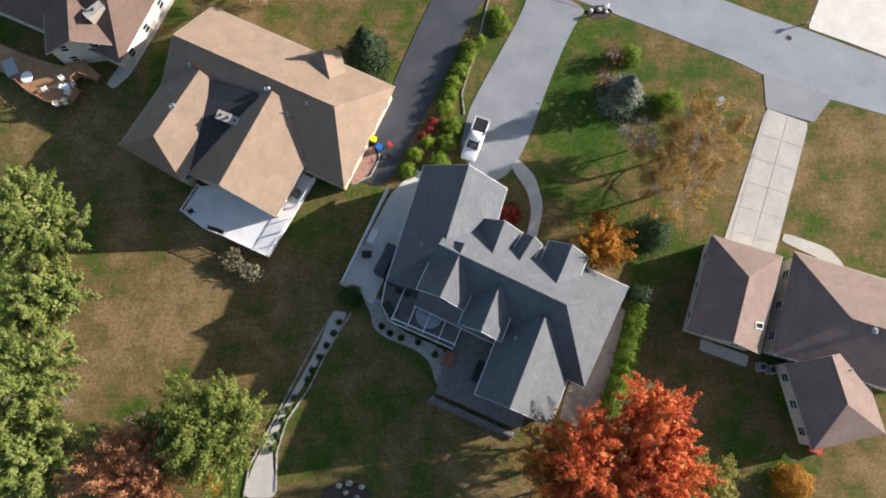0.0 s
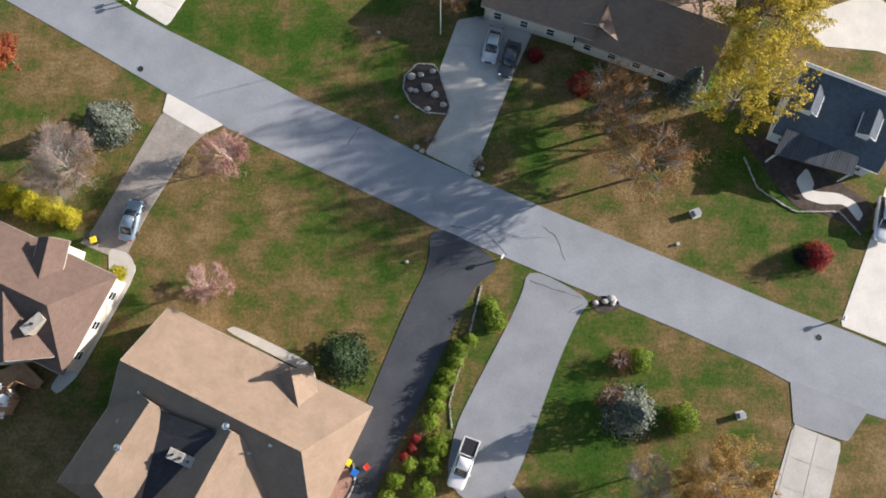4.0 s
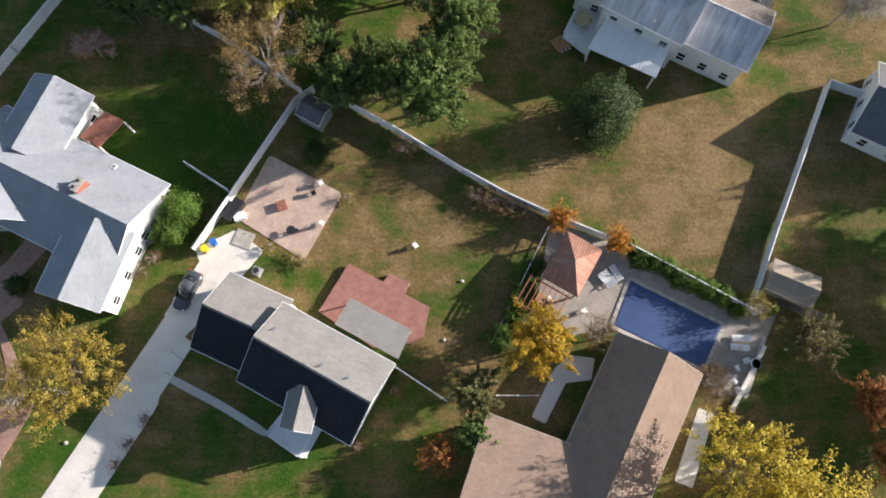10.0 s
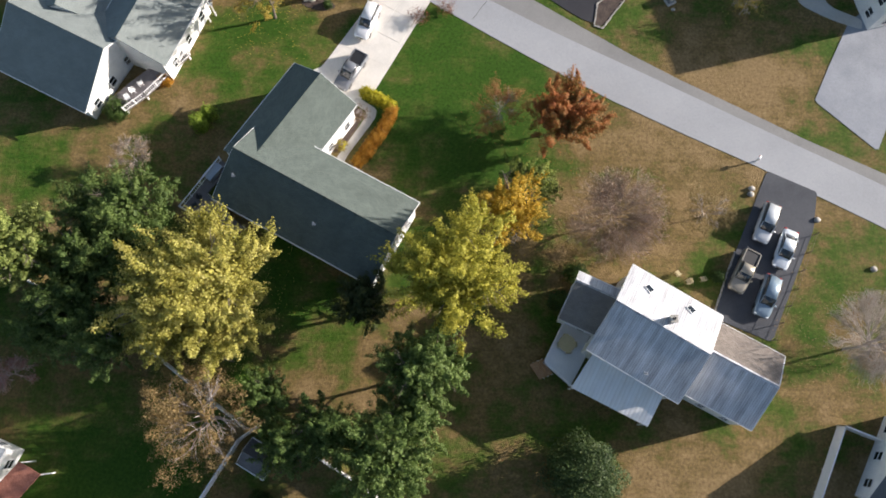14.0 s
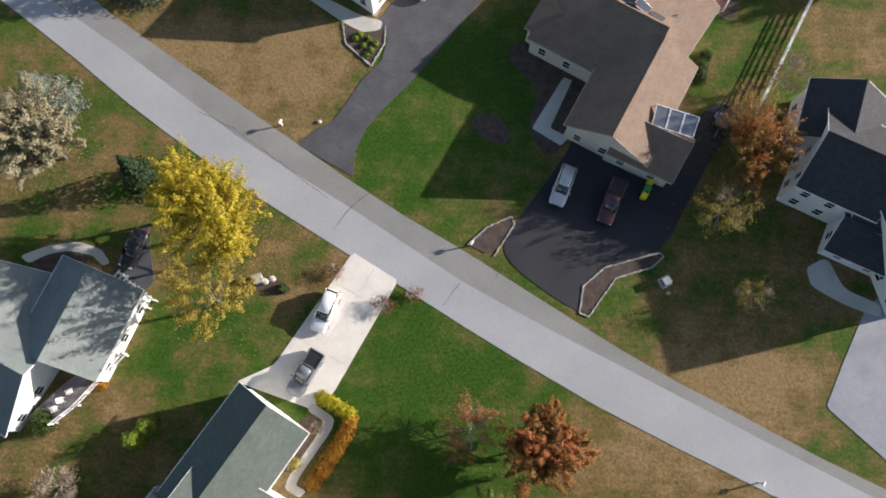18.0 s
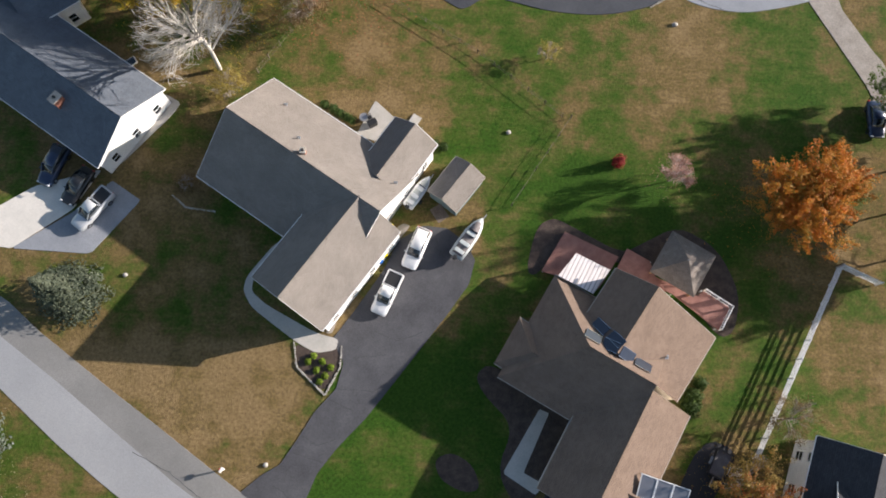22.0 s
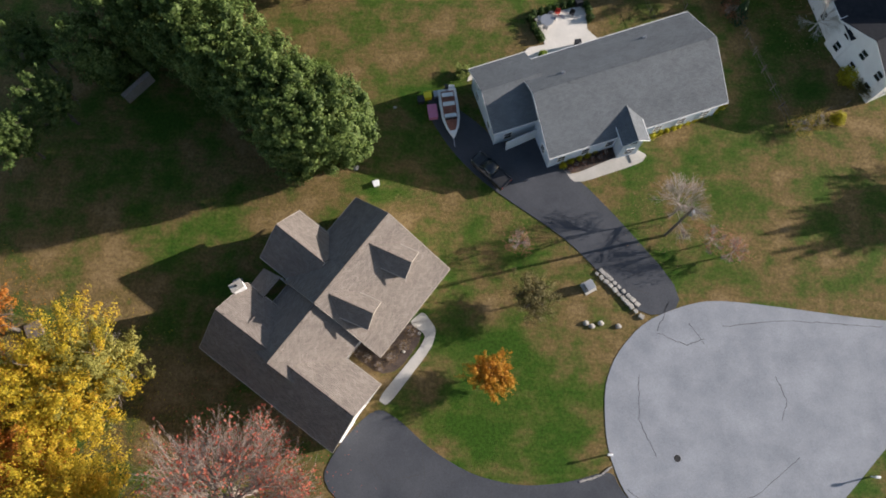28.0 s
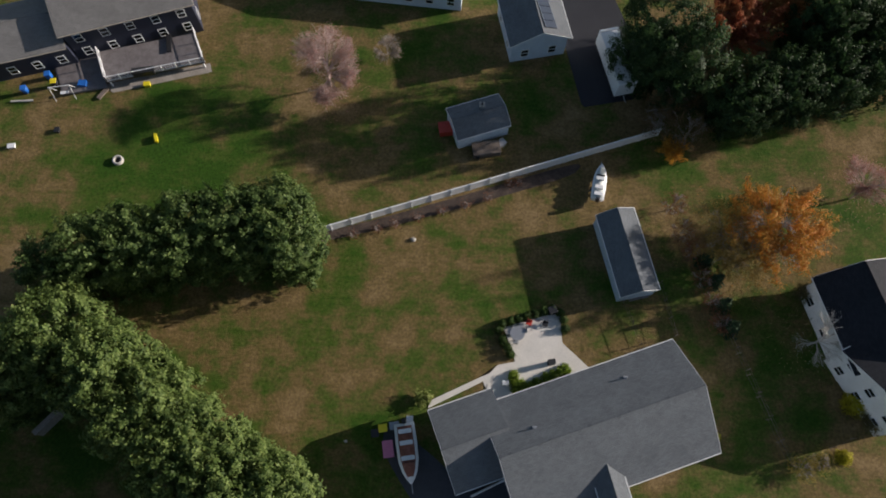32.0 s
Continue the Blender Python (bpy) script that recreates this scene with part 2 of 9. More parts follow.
surface("paver", (0.42, 0.3, 0.24), (0.55, 0.42, 0.34), 0.8, 6, 0.9, 0.01)
surface("paver_tan", (0.28, 0.23, 0.19), (0.42, 0.36, 0.3), 1.4, 9, 0.9, 0.01)
surface("mulch", (0.055, 0.04, 0.033), (0.11, 0.08, 0.065), 1.2, 12, 0.95, 0.04, grain=0.6)
surface("stone", (0.3, 0.28, 0.25), (0.5, 0.47, 0.42), 2.0, 9, 0.9, 0.02)
surface("deck_red", (0.27, 0.12, 0.095), (0.37, 0.18, 0.145), 1.5, 12, 0.7, 0.01)
surface("deck_gray", (0.15, 0.13, 0.13), (0.22, 0.2, 0.2), 1.5, 12, 0.7, 0.01)
surface("deck_white", (0.62, 0.63, 0.65), (0.74, 0.74, 0.75), 0.7, 10, 0.6, 0.004, grain=0.1)
surface("deck_wood", (0.3, 0.16, 0.08), (0.42, 0.25, 0.13), 1.5, 12, 0.7, 0.01)
surface("bark", (0.1, 0.08, 0.06), (0.2, 0.17, 0.14), 1.5, 10, 0.95, 0.03)
surface("pale_bark", (0.42, 0.39, 0.35), (0.6, 0.57, 0.52), 1.5, 10, 0.9, 0.01)
surface("gray_twig", (0.26, 0.22, 0.2), (0.4, 0.35, 0.32), 1.0, 10, 0.9, 0.0)
surface("brown_twig", (0.22, 0.165, 0.135), (0.36, 0.29, 0.24), 1.0, 10, 0.9, 0.0)
surface("pink_twig", (0.42, 0.3, 0.28), (0.58, 0.46, 0.42), 1.0, 10, 0.9, 0.0)
surface("fence_wood", (0.12, 0.09, 0.07), (0.22, 0.18, 0.15), 1.0, 12, 0.9, 0.01)
surface("pool_cover", (0.02, 0.05, 0.14), (0.03, 0.07, 0.19), 0.5, 6, 0.55, 0.02)
surface("red_brick", (0.24, 0.09, 0.06), (0.33, 0.14, 0.1), 2.0, 8, 0.9, 0.01)
plain("vinyl_white", (0.8, 0.8, 0.8), 0.45)
plain("trim_white", (0.78, 0.78, 0.77), 0.5)
plain("trim_beige", (0.42, 0.37, 0.31), 0.6)
plain("metal_gray", (0.4, 0.41, 0.43), 0.4, 0.6)
plain("black_plastic", (0.02, 0.02, 0.022), 0.5)
plain("rubber", (0.018, 0.018, 0.019), 0.85)
plain("chrome", (0.6, 0.6, 0.62), 0.2, 1.0)
plain("lamp_red", (0.4, 0.02, 0.015), 0.3)
plain("lamp_clear", (0.75, 0.77, 0.8), 0.15)
plain("glass_dark", (0.015, 0.02, 0.026), 0.06, 0.0, 0.8)
plain("yellow_plastic", (0.75, 0.62, 0.02), 0.5)
plain("blue_plastic", (0.02, 0.14, 0.5), 0.5)
plain("green_plastic", (0.03, 0.3, 0.08), 0.5)
plain("red_plastic", (0.5, 0.05, 0.03), 0.5)
plain("vinyl_gray", (0.5, 0.53, 0.52), 0.5)
plain("tan_cloth", (0.5, 0.42, 0.25), 0.8)
plain("pink_plastic", (0.6, 0.2, 0.32), 0.5)
surface("roof_charcoal_sheet", (0.05, 0.055, 0.065), (0.08, 0.085, 0.095), 0.6, 8, 0.7, 0.004)
plain("solar_pale", (0.2, 0.21, 0.24), 0.25, 0.1, 0.6)
plain("solar", (0.05, 0.06, 0.085), 0.12, 0.2, 0.7)
for key, c1, c2 in (("brown", (0.13, 0.09, 0.075), (0.19, 0.13, 0.105)), ("tan", (0.24, 0.175, 0.128), (0.31, 0.23, 0.17)),
                    ("slate", (0.1, 0.11, 0.125), (0.155, 0.165, 0.18)), ("cocoa", (0.2, 0.145, 0.125), (0.27, 0.2, 0.17)),
                    ("bluegray", (0.07, 0.09, 0.115), (0.12, 0.145, 0.175)), ("brown5", (0.21, 0.15, 0.115), (0.3, 0.22, 0.17)),
                    ("graytwo", (0.17, 0.165, 0.16), (0.24, 0.235, 0.225)), ("lightgray", (0.22, 0.24, 0.265), (0.29, 0.31, 0.34)),
                    ("darkgray", (0.09, 0.095, 0.105), (0.14, 0.145, 0.155)), ("green", (0.085, 0.105, 0.095), (0.125, 0.15, 0.135)),
                    ("sage", (0.165, 0.19, 0.185), (0.225, 0.25, 0.24)), ("cocoa2", (0.165, 0.118, 0.09), (0.235, 0.172, 0.135)),
                    ("taupe", (0.195, 0.172, 0.155), (0.255, 0.23, 0.205)), ("charcoal", (0.03, 0.032, 0.038), (0.06, 0.062, 0.07)),
                    ("navyroof", (0.1, 0.115, 0.14), (0.15, 0.17, 0.2)), ("brown16", (0.145, 0.12, 0.105), (0.26, 0.228, 0.2)),
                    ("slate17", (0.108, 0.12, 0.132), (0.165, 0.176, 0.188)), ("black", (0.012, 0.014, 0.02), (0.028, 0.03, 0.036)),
                    ("graytwo2", (0.16, 0.155, 0.15), (0.23, 0.22, 0.21)), ("terracotta", (0.27, 0.13, 0.09), (0.36, 0.19, 0.14)), ("tanshed", (0.26, 0.22, 0.17), (0.34, 0.29, 0.23))):
    shingle("roof_" + key, c1, c2)
ribbed("roof_metal", (0.42, 0.44, 0.48), (0.56, 0.58, 0.62), 0.23, 0.55, 0.15, 0.72, 0.6)
ribbed("roof_white_sheet", (0.72, 0.74, 0.76), (0.8, 0.81, 0.82), 0.4, 0.5, 0.0, 0.9, 0.9)
ribbed("roof_stripe", (0.72, 0.66, 0.66), (0.78, 0.72, 0.72), 0.42, 0.6, 0.0, 0.42, 0.85)
ribbed("roof_copper", (0.4, 0.2, 0.14), (0.5, 0.27, 0.2), 0.3, 0.38, 0.55)
ribbed("roof_porch_metal", (0.05, 0.06, 0.075), (0.08, 0.09, 0.11), 0.3, 0.4, 0.5)
for key, c in (("redbrick", (0.3, 0.13, 0.1)), ("tan", (0.55, 0.46, 0.36)), ("gray", (0.5, 0.52, 0.55)), ("cream", (0.66, 0.6, 0.52)),
               ("white", (0.78, 0.78, 0.77)), ("bluewhite", (0.55, 0.63, 0.72)), ("navy", (0.03, 0.035, 0.06)), ("sage2", (0.3, 0.33, 0.29)), ("teal", (0.14, 0.2, 0.22))):
    siding("wall_" + key, c)


# ---------- builders ----------
def mesh_of(name, verts, faces, material, uvs=None):
    me = bpy.data.meshes.new(name)
    me.from_pydata(verts, [], faces)
    if uvs:
        layer = me.uv_layers.new(name="UVMap")
        layer.data.foreach_set("uv", [c for face in uvs for uv in face for c in uv])
    me.materials.append(MATS[material])
    me.update()
    return me


def part(name, data, material, parent, label="", m=None):
    """Links a bmesh or a mesh as one object under a thing or a part."""
    if isinstance(data, bmesh.types.BMesh):
        me = bpy.data.meshes.new(name)
        data.to_mesh(me)
        data.free()
        me.materials.append(MATS[material])
        data = me
    ob = new(name, data)
    ob.parent = parent
    if m is not None:
        ob.matrix_basis = m
    if label:
        ob["label"] = label
    return ob


def root(name, x, y, z=0.0, turn=0.0, label="", category="", group=""):
    ob = new(name)
    ob.matrix_basis = pose(x, y, z, 0, 0, turn)
    return tagged(ob, label, category, group)


def box(bm, x0, x1, y0, y1, z0, z1, bevel=0.0):
    vs = [bm.verts.new((x, y, z)) for z in (z0, z1) for y in (y0, y1) for x in (x0, x1)]
    fs = [bm.faces.new([vs[i] for i in f]) for f in ((0, 2, 3, 1), (4, 5, 7, 6), (0, 1, 5, 4), (2, 6, 7, 3), (0, 4, 6, 2), (1, 3, 7, 5))]
    if bevel:
        es = list({e for f in fs for e in f.edges})
        bmesh.ops.bevel(bm, geom=es, offset=bevel, segments=2, affect="EDGES", profile=0.6)
    return bm


def boxed(x0, x1, y0, y1, z0, z1, bevel=0.0):
    return box(bmesh.new(), x0, x1, y0, y1, z0, z1, bevel)


def cone(bm, r1, r2, h, seg=12, m=Matrix.Identity(4)):
    bmesh.ops.create_cone(bm, cap_ends=True, segments=seg, radius1=r1, radius2=r2, depth=h, matrix=m)
    return bm


def beam(bm, a, b, w, h):
    """A bar of width w and height h from a to b."""
    a, b = Vector(a), Vector(b)
    q = (b - a).to_track_quat("X", "Z").to_matrix().to_4x4()
    m = Matrix.Translation(a) @ q
    before = len(bm.verts)
    box(bm, 0, (b - a).length, -w / 2, w / 2, -h / 2, h / 2)
    bm.verts.ensure_lookup_table()
    for v in bm.verts[before:]:
        v.co = m @ v.co
    return bm


# ---------- ground ----------
me = mesh_of("ground", [(-700, -600, 0), (750, -600, 0), (750, 900, 0), (-700, 900, 0)], [(0, 1, 2, 3)], "grass")
tagged(new("ground", me), "mown lawns with green and dry straw-coloured patches", "lawn", kind="structure")

SLAB_NAMES = {"drive": ("driveway", "driveway"), "road": ("road", "road"), "path": ("path", "path"), "walk": ("path", "path"), "apron": ("driveway_apron", "driveway"),
              "patio": ("patio", "patio"), "bed": ("garden_bed", "garden bed"), "island": ("garden_bed", "garden bed"), "culdesac": ("road_turning_circle", "road"),
              "garden": ("garden_bed", "garden bed"), "terrace": ("patio", "patio")}
SLAB_WORDS = {"stone": "grey gravel", "paver_tan": "tan paved", "asphalt_road": "pale grey worn asphalt", "asphalt_lane": "paler worn asphalt lane", "asphalt_warm": "warm grey worn asphalt", "asphalt_gray": "grey worn asphalt with faint cracks", "asphalt_light": "light grey asphalt", "asphalt_dark": "dark blue-grey asphalt",
              "asphalt_cracked": "dark asphalt with many cracks", "asphalt_black": "fresh black asphalt", "concrete": "grey concrete", "concrete_white": "pale whitish concrete",
              "concrete_old": "stained brownish old concrete", "brick": "reddish brick pavers", "paver": "pinkish patio pavers", "mulch": "dark brown mulch"}


def rounded(pts, times=2, k=0.2):
    for _ in range(times):
        out = []
        for i, a in enumerate(pts):
            b = pts[(i + 1) % len(pts)]
            out += [(a[0] + (b[0] - a[0]) * k, a[1] + (b[1] - a[1]) * k), (b[0] - (b[0] - a[0]) * k, b[1] - (b[1] - a[1]) * k)]
        pts = out
    return pts


SLABS = {}


def slab(key, material, z, pts):
    kind = key.split("_")[0]
    name, category = SLAB_NAMES[kind]
    soft = (kind in ("bed", "island", "culdesac", "garden", "path", "walk") and key != "path_h12") or key in ("drive_h16", "drive_h12", "drive_h17", "drive_h1", "drive_h2")
    pts = rounded(pts, 2 if soft else 1, (0.15 if kind in ("path", "walk") else 0.22) if soft else 0.04)
    bm = bmesh.new()
    top = [bm.verts.new((x, y, z)) for x, y in pts]
    low = [bm.verts.new((x, y, -0.12)) for x, y in pts]
    bm.faces.new(top)
    for i in range(len(pts)):
        j = (i + 1) % len(pts)
        bm.faces.new((top[j], top[i], low[i], low[j]))
    bmesh.ops.recalc_face_normals(bm, faces=bm.faces)
    bmesh.ops.triangulate(bm, faces=[f for f in bm.faces if len(f.verts) > 4])
    me = bpy.data.meshes.new(name)
    bm.to_mesh(me)
    bm.free()
    me.materials.append(MATS[material])
    SLABS[key] = tagged(new(name, me), f"{SLAB_WORDS[material]} {category} among the lawns", category, kind="structure")
    return SLABS[key]


slab('road', 'asphalt_road', 0.04, [(-160.7, 163.9), (-56.1, 95.6), (-46.1, 88.9), (-42.1, 86.2), (-33.2, 80.3), (-28.9, 77.8), (-19.5, 72.8), (-13.1, 69.0), (-5.5, 65.4), (1.2, 61.7), (8.4, 58.2), (17.2, 54.1), (28.7, 49.0), (39.8, 43.9), (45.7, 41.4), (51.2, 38.9), (63.1, 33.9), (126.6, 0.0), (124.1, -6.9), (61.8, 26.2), (53.6, 30.3), (46.8, 32.6), (39.9, 35.6), (36.5, 37.6), (28.6, 41.4), (21.9, 44.4), (16.5, 46.8), (9.0, 50.2), (1.6, 53.7), (-0.5, 55.0), (-8.3, 58.9), (-15.7, 62.5), (-21.9, 65.7), (-28.5, 69.8), (-36.2, 74.6), (-44.9, 79.9), (-53.8, 85.3), (-153.5, 147.4)])
slab('drive_h1', 'asphalt_dark', 0.055, [(1.9, 54.0), (1.6, 49.0), (-0.6, 44.9), (-6.1, 32.1), (-7.0, 28.0), (-8.7, 23.7), (-5.5, 22.9), (-3.0, 28.0), (0.5, 34.2), (6.0, 46.2), (10.0, 49.2)])
slab('drive_h2', 'asphalt_light', 0.055, [(12.5, 48.8), (11.5, 45.0), (5.3, 34.1), (4.1, 31.6), (2.9, 26.3), (7.1, 22.8), (10.3, 26.1), (15.0, 37.9), (17.9, 43.5), (19.3, 44.9)])
slab('drive_h3a', 'asphalt_light', 0.06, [(39.7, 36.0), (39.5, 31.5), (44.9, 29.6), (47.6, 32.8)])
slab('drive_h3', 'concrete', 0.055, [(39.5, 31.5), (44.3, 29.5), (37.7, 12.1), (31.9, 13.6)])
slab('path_h3', 'concrete', 0.06, [(39.8, 16.4), (44.6, 14.5), (46.1, 12.5), (45.7, 11.3), (44.5, 11.3), (43.8, 13.1), (39.3, 15.4)])
slab('path_h2', 'concrete', 0.06, [(9.8, 26.1), (11.7, 23.9), (12.5, 20.3), (11.4, 16.1), (10.2, 16.2), (11.1, 19.7), (10.7, 22.1), (9.0, 24.9)])
slab('apron_h0', 'concrete_white', 0.06, [(-28.4, 69.8), (-21.7, 65.8), (-24.1, 64.6), (-28.8, 67.5)])
slab('drive_h0', 'concrete_old', 0.055, [(-28.8, 67.5), (-23.9, 64.6), (-25.5, 63.1), (-29.6, 55.5), (-31.9, 50.0), (-36.8, 52.1), (-35.5, 53.8)])
slab('drive_h5', 'concrete', 0.055, [(1.3, 62.0), (6.6, 59.1), (11.9, 71.8), (14.1, 76.7), (9.6, 79.3), (5.4, 78.6), (3.1, 72.2), (4.3, 67.3)])
slab('drive_h4', 'concrete_white', 0.055, [(45.8, 41.7), (50.9, 39.5), (58.4, 36.0), (64.8, 54.3), (57.2, 58.5), (53.1, 57.2), (51.5, 53.2)])
slab('path_h4', 'concrete_white', 0.06, [(43.0, 58.1), (44.5, 59.6), (45.1, 57.7), (44.7, 56.8), (47.7, 56.5), (49.4, 55.5), (50.1, 54.0), (49.4, 53.1), (48.2, 55.2), (45.7, 55.2), (43.7, 55.9)])
slab('bed_h4', 'mulch', 0.035, [(36.9, 64.1), (38.7, 60.9), (41.2, 58.4), (42.3, 54.7), (48.0, 54.0), (49.5, 51.6), (50.9, 53.4), (48.0, 58.3), (42.3, 62.1)])
slab('drive_h6', 'concrete_white', 0.055, [(-33.1, 81.0), (-29.0, 78.3), (-21.5, 91.7), (-20.8, 97.3), (-15.1, 103.7), (-11.6, 108.4), (-14.9, 110.8), (-19.1, 108.5), (-18.5, 107.1), (-22.0, 100.4)])
slab('path_h6', 'concrete', 0.06, [(-20.6, 95.1), (-14.9, 92.3), (-9.9, 89.4), (-10.2, 88.6), (-14.8, 91.3), (-20.9, 94.3)])
slab('drive_h7', 'brick', 0.055, [(-39.2, 86.8), (-36.7, 86.2), (-34.2, 91.6), (-37.1, 97.2), (-39.1, 100.4), (-36.9, 102.3), (-37.6, 105.3), (-34.9, 109.0), (-36.8, 111.1), (-39.4, 107.0), (-42.1, 104.3), (-41.6, 101.0), (-38.8, 98.5), (-37.6, 95.3), (-38.1, 91.6)])
slab('apron_h7', 'concrete', 0.06, [(-40.2, 83.9), (-39.2, 86.8), (-36.7, 86.2), (-37.0, 83.8)])
slab('patio_h6', 'paver', 0.07, [(-11.7, 119.7), (-3.2, 115.1), (-7.1, 107.4), (-15.0, 112.2)])
slab('patio_h5', 'concrete_old', 0.05, [(20.0, 112.0), (29.6, 108.6), (39.3, 102.3), (44.4, 102.0), (39.6, 92.7), (35.4, 94.2), (36.5, 96.1), (26.5, 100.3), (22.0, 99.3), (18.4, 103.2)])
slab('patio_h5w', 'concrete_white', 0.06, [(19.9, 95.7), (21.5, 97.2), (24.3, 96.9), (23.8, 94.6), (21.1, 94.3), (18.8, 90.1), (17.4, 90.8)])
slab('patio_h5e', 'concrete_white', 0.06, [(34.9, 91.8), (36.5, 91.2), (33.6, 83.8), (31.8, 84.5)])
slab('drive_h9', 'asphalt_dark', 0.055, [(48.1, 157.0), (53.6, 154.6), (52.7, 150.1), (46.9, 137.4), (40.8, 139.9), (43.7, 147.3)])
slab('drive_h10', 'concrete_white', 0.055, [(4.1, 180.8), (9.2, 177.8), (2.9, 165.5), (0.7, 164.0), (-7.2, 166.5), (-3.4, 168.4)])
slab('path_h10', 'concrete', 0.06, [(0.8, 164.7), (3.7, 162.9), (-0.4, 156.5), (0.9, 155.9), (0.3, 155.2), (-1.6, 156.2), (2.4, 162.7), (0.4, 163.8)])
slab('road_b', 'asphalt_warm', 0.04, [(-172.7, 286.7), (-61.7, 228.2), (-50.0, 222.0), (-38.6, 216.5), (-30.0, 211.7), (-26.1, 208.6), (-17.4, 202.7), (-11.9, 199.1), (-5.8, 195.0), (-2.4, 192.8), (3.1, 189.1), (9.2, 185.3), (16.3, 181.3), (28.0, 174.2), (33.2, 171.1), (38.9, 168.0), (45.2, 164.9), (53.3, 160.8), (62.4, 156.7), (77.1, 150.0), (138.6, 121.0), (135.0, 113.8), (75.4, 143.2), (61.5, 150.2), (53.5, 154.2), (47.2, 157.4), (38.6, 161.3), (30.5, 165.2), (21.9, 169.9), (16.0, 173.3), (9.3, 177.3), (3.8, 180.4), (-7.7, 187.2), (-17.8, 193.9), (-22.7, 197.4), (-30.0, 203.1), (-37.7, 208.8), (-48.9, 216.2), (-60.6, 222.7), (-169.0, 278.8)])
slab('drive_h13', 'asphalt_cracked', 0.055, [(-3.0, 193.1), (-1.0, 194.9), (0.8, 196.0), (2.4, 198.6), (3.9, 201.3), (6.0, 203.8), (6.6, 206.5), (5.2, 208.9), (7.4, 212.1), (10.3, 216.7), (11.7, 220.0), (14.4, 221.8), (17.0, 221.6), (19.2, 220.0), (20.2, 218.1), (19.6, 215.4), (17.3, 211.9), (14.7, 208.3), (11.8, 204.3), (9.3, 200.9), (6.6, 197.9), (4.7, 195.3), (3.6, 192.4), (3.5, 189.5)])
slab('drive_h12', 'asphalt_black', 0.055, [(20.0, 180.8), (28.9, 174.5), (28.9, 177.5), (31.4, 179.7), (38.0, 181.9), (41.0, 187.6), (43.8, 192.8), (48.2, 198.9), (43.9, 200.4), (39.3, 190.4), (28.2, 195.5), (27.9, 193.5), (21.7, 184.5)])
slab('path_h12', 'concrete', 0.06, [(27.3, 202.5), (28.3, 202.1), (25.7, 196.1), (27.9, 195.0), (26.9, 194.0), (23.6, 196.0)])
slab('bed_h12', 'mulch', 0.035, [(20.5, 205.7), (22.1, 207.2), (31.8, 202.3), (27.9, 194.9), (25.4, 192.2), (22.9, 196.0), (24.7, 200.7), (21.5, 203.7)])
slab('island_h12', 'mulch', 0.04, [(16.5, 197.1), (18.4, 197.9), (20.6, 196.6), (21.4, 194.3), (19.7, 193.9), (17.2, 195.1)])
slab('bed_h12b', 'mulch', 0.06, [(16.6, 182.0), (18.7, 184.1), (21.4, 185.4), (21.7, 184.5), (19.4, 180.8)])
slab('bed_h12c', 'mulch', 0.06, [(28.6, 175.5), (29.2, 177.9), (31.7, 180.0), (37.7, 181.9), (38.1, 181.4), (36.8, 180.2), (32.8, 178.9), (29.8, 174.6)])
slab('path_h13', 'concrete', 0.06, [(-1.7, 219.4), (-1.0, 218.7), (-3.8, 215.4), (-3.9, 213.8), (-2.2, 212.4), (3.5, 209.5), (5.9, 209.0), (5.7, 207.8), (3.6, 207.4), (1.4, 208.5), (-3.7, 212.0), (-4.8, 213.8), (-4.6, 215.4)])
slab('bed_h13', 'mulch', 0.04, [(1.1, 208.5), (3.6, 207.4), (6.0, 208.4), (6.4, 206.0), (4.9, 203.1), (1.7, 205.9)])
slab('drive_h15', 'concrete_white', 0.055, [(-35.3, 218.1), (-30.8, 217.6), (-24.7, 222.3), (-22.2, 227.1), (-29.5, 224.8), (-38.5, 218.6)])
slab('drive_h15b', 'asphalt_gray', 0.06, [(-30.8, 217.6), (-22.0, 217.3), (-17.3, 223.6), (-20.8, 225.8), (-24.6, 222.0)])
slab('patio_h13', 'concrete', 0.06, [(8.2, 236.6), (11.0, 234.1), (8.5, 231.6), (6.2, 232.2)])
slab('drive_h14', 'asphalt_gray', 0.055, [(54.5, 165.9), (56.7, 170.5), (59.7, 176.3), (63.7, 179.9), (69.2, 176.6), (64.3, 166.2), (61.2, 159.8)])
slab('path_h14', 'concrete', 0.06, [(53.7, 180.8), (56.1, 182.0), (57.6, 178.5), (61.4, 176.9), (61.3, 175.4), (57.4, 176.8), (54.0, 178.7)])
slab('culdesac', 'asphalt_gray', 0.05, [(49.7, 273.6), (53.2, 273.8), (59.5, 273.2), (69.9, 272.1), (81.2, 271.7), (80.0, 264.7), (71.8, 262.5), (68.3, 259.3), (64.9, 255.6), (61.6, 252.2), (59.8, 251.4), (56.2, 250.3), (51.4, 249.4), (46.8, 250.0), (43.3, 251.6), (41.1, 254.2), (39.7, 258.4), (39.6, 264.0), (40.9, 267.6), (44.2, 271.4)])
slab('drive_h16', 'asphalt_dark', 0.055, [(43.3, 251.6), (40.9, 250.1), (36.8, 248.9), (33.2, 248.5), (28.0, 248.9), (22.0, 250.5), (20.2, 250.3), (18.2, 248.8), (17.0, 249.0), (10.5, 253.5), (12.1, 257.2), (15.8, 261.4), (18.3, 260.2), (21.8, 257.2), (26.1, 254.9), (30.9, 254.0), (35.7, 254.5), (40.2, 256.0), (41.0, 254.1)])
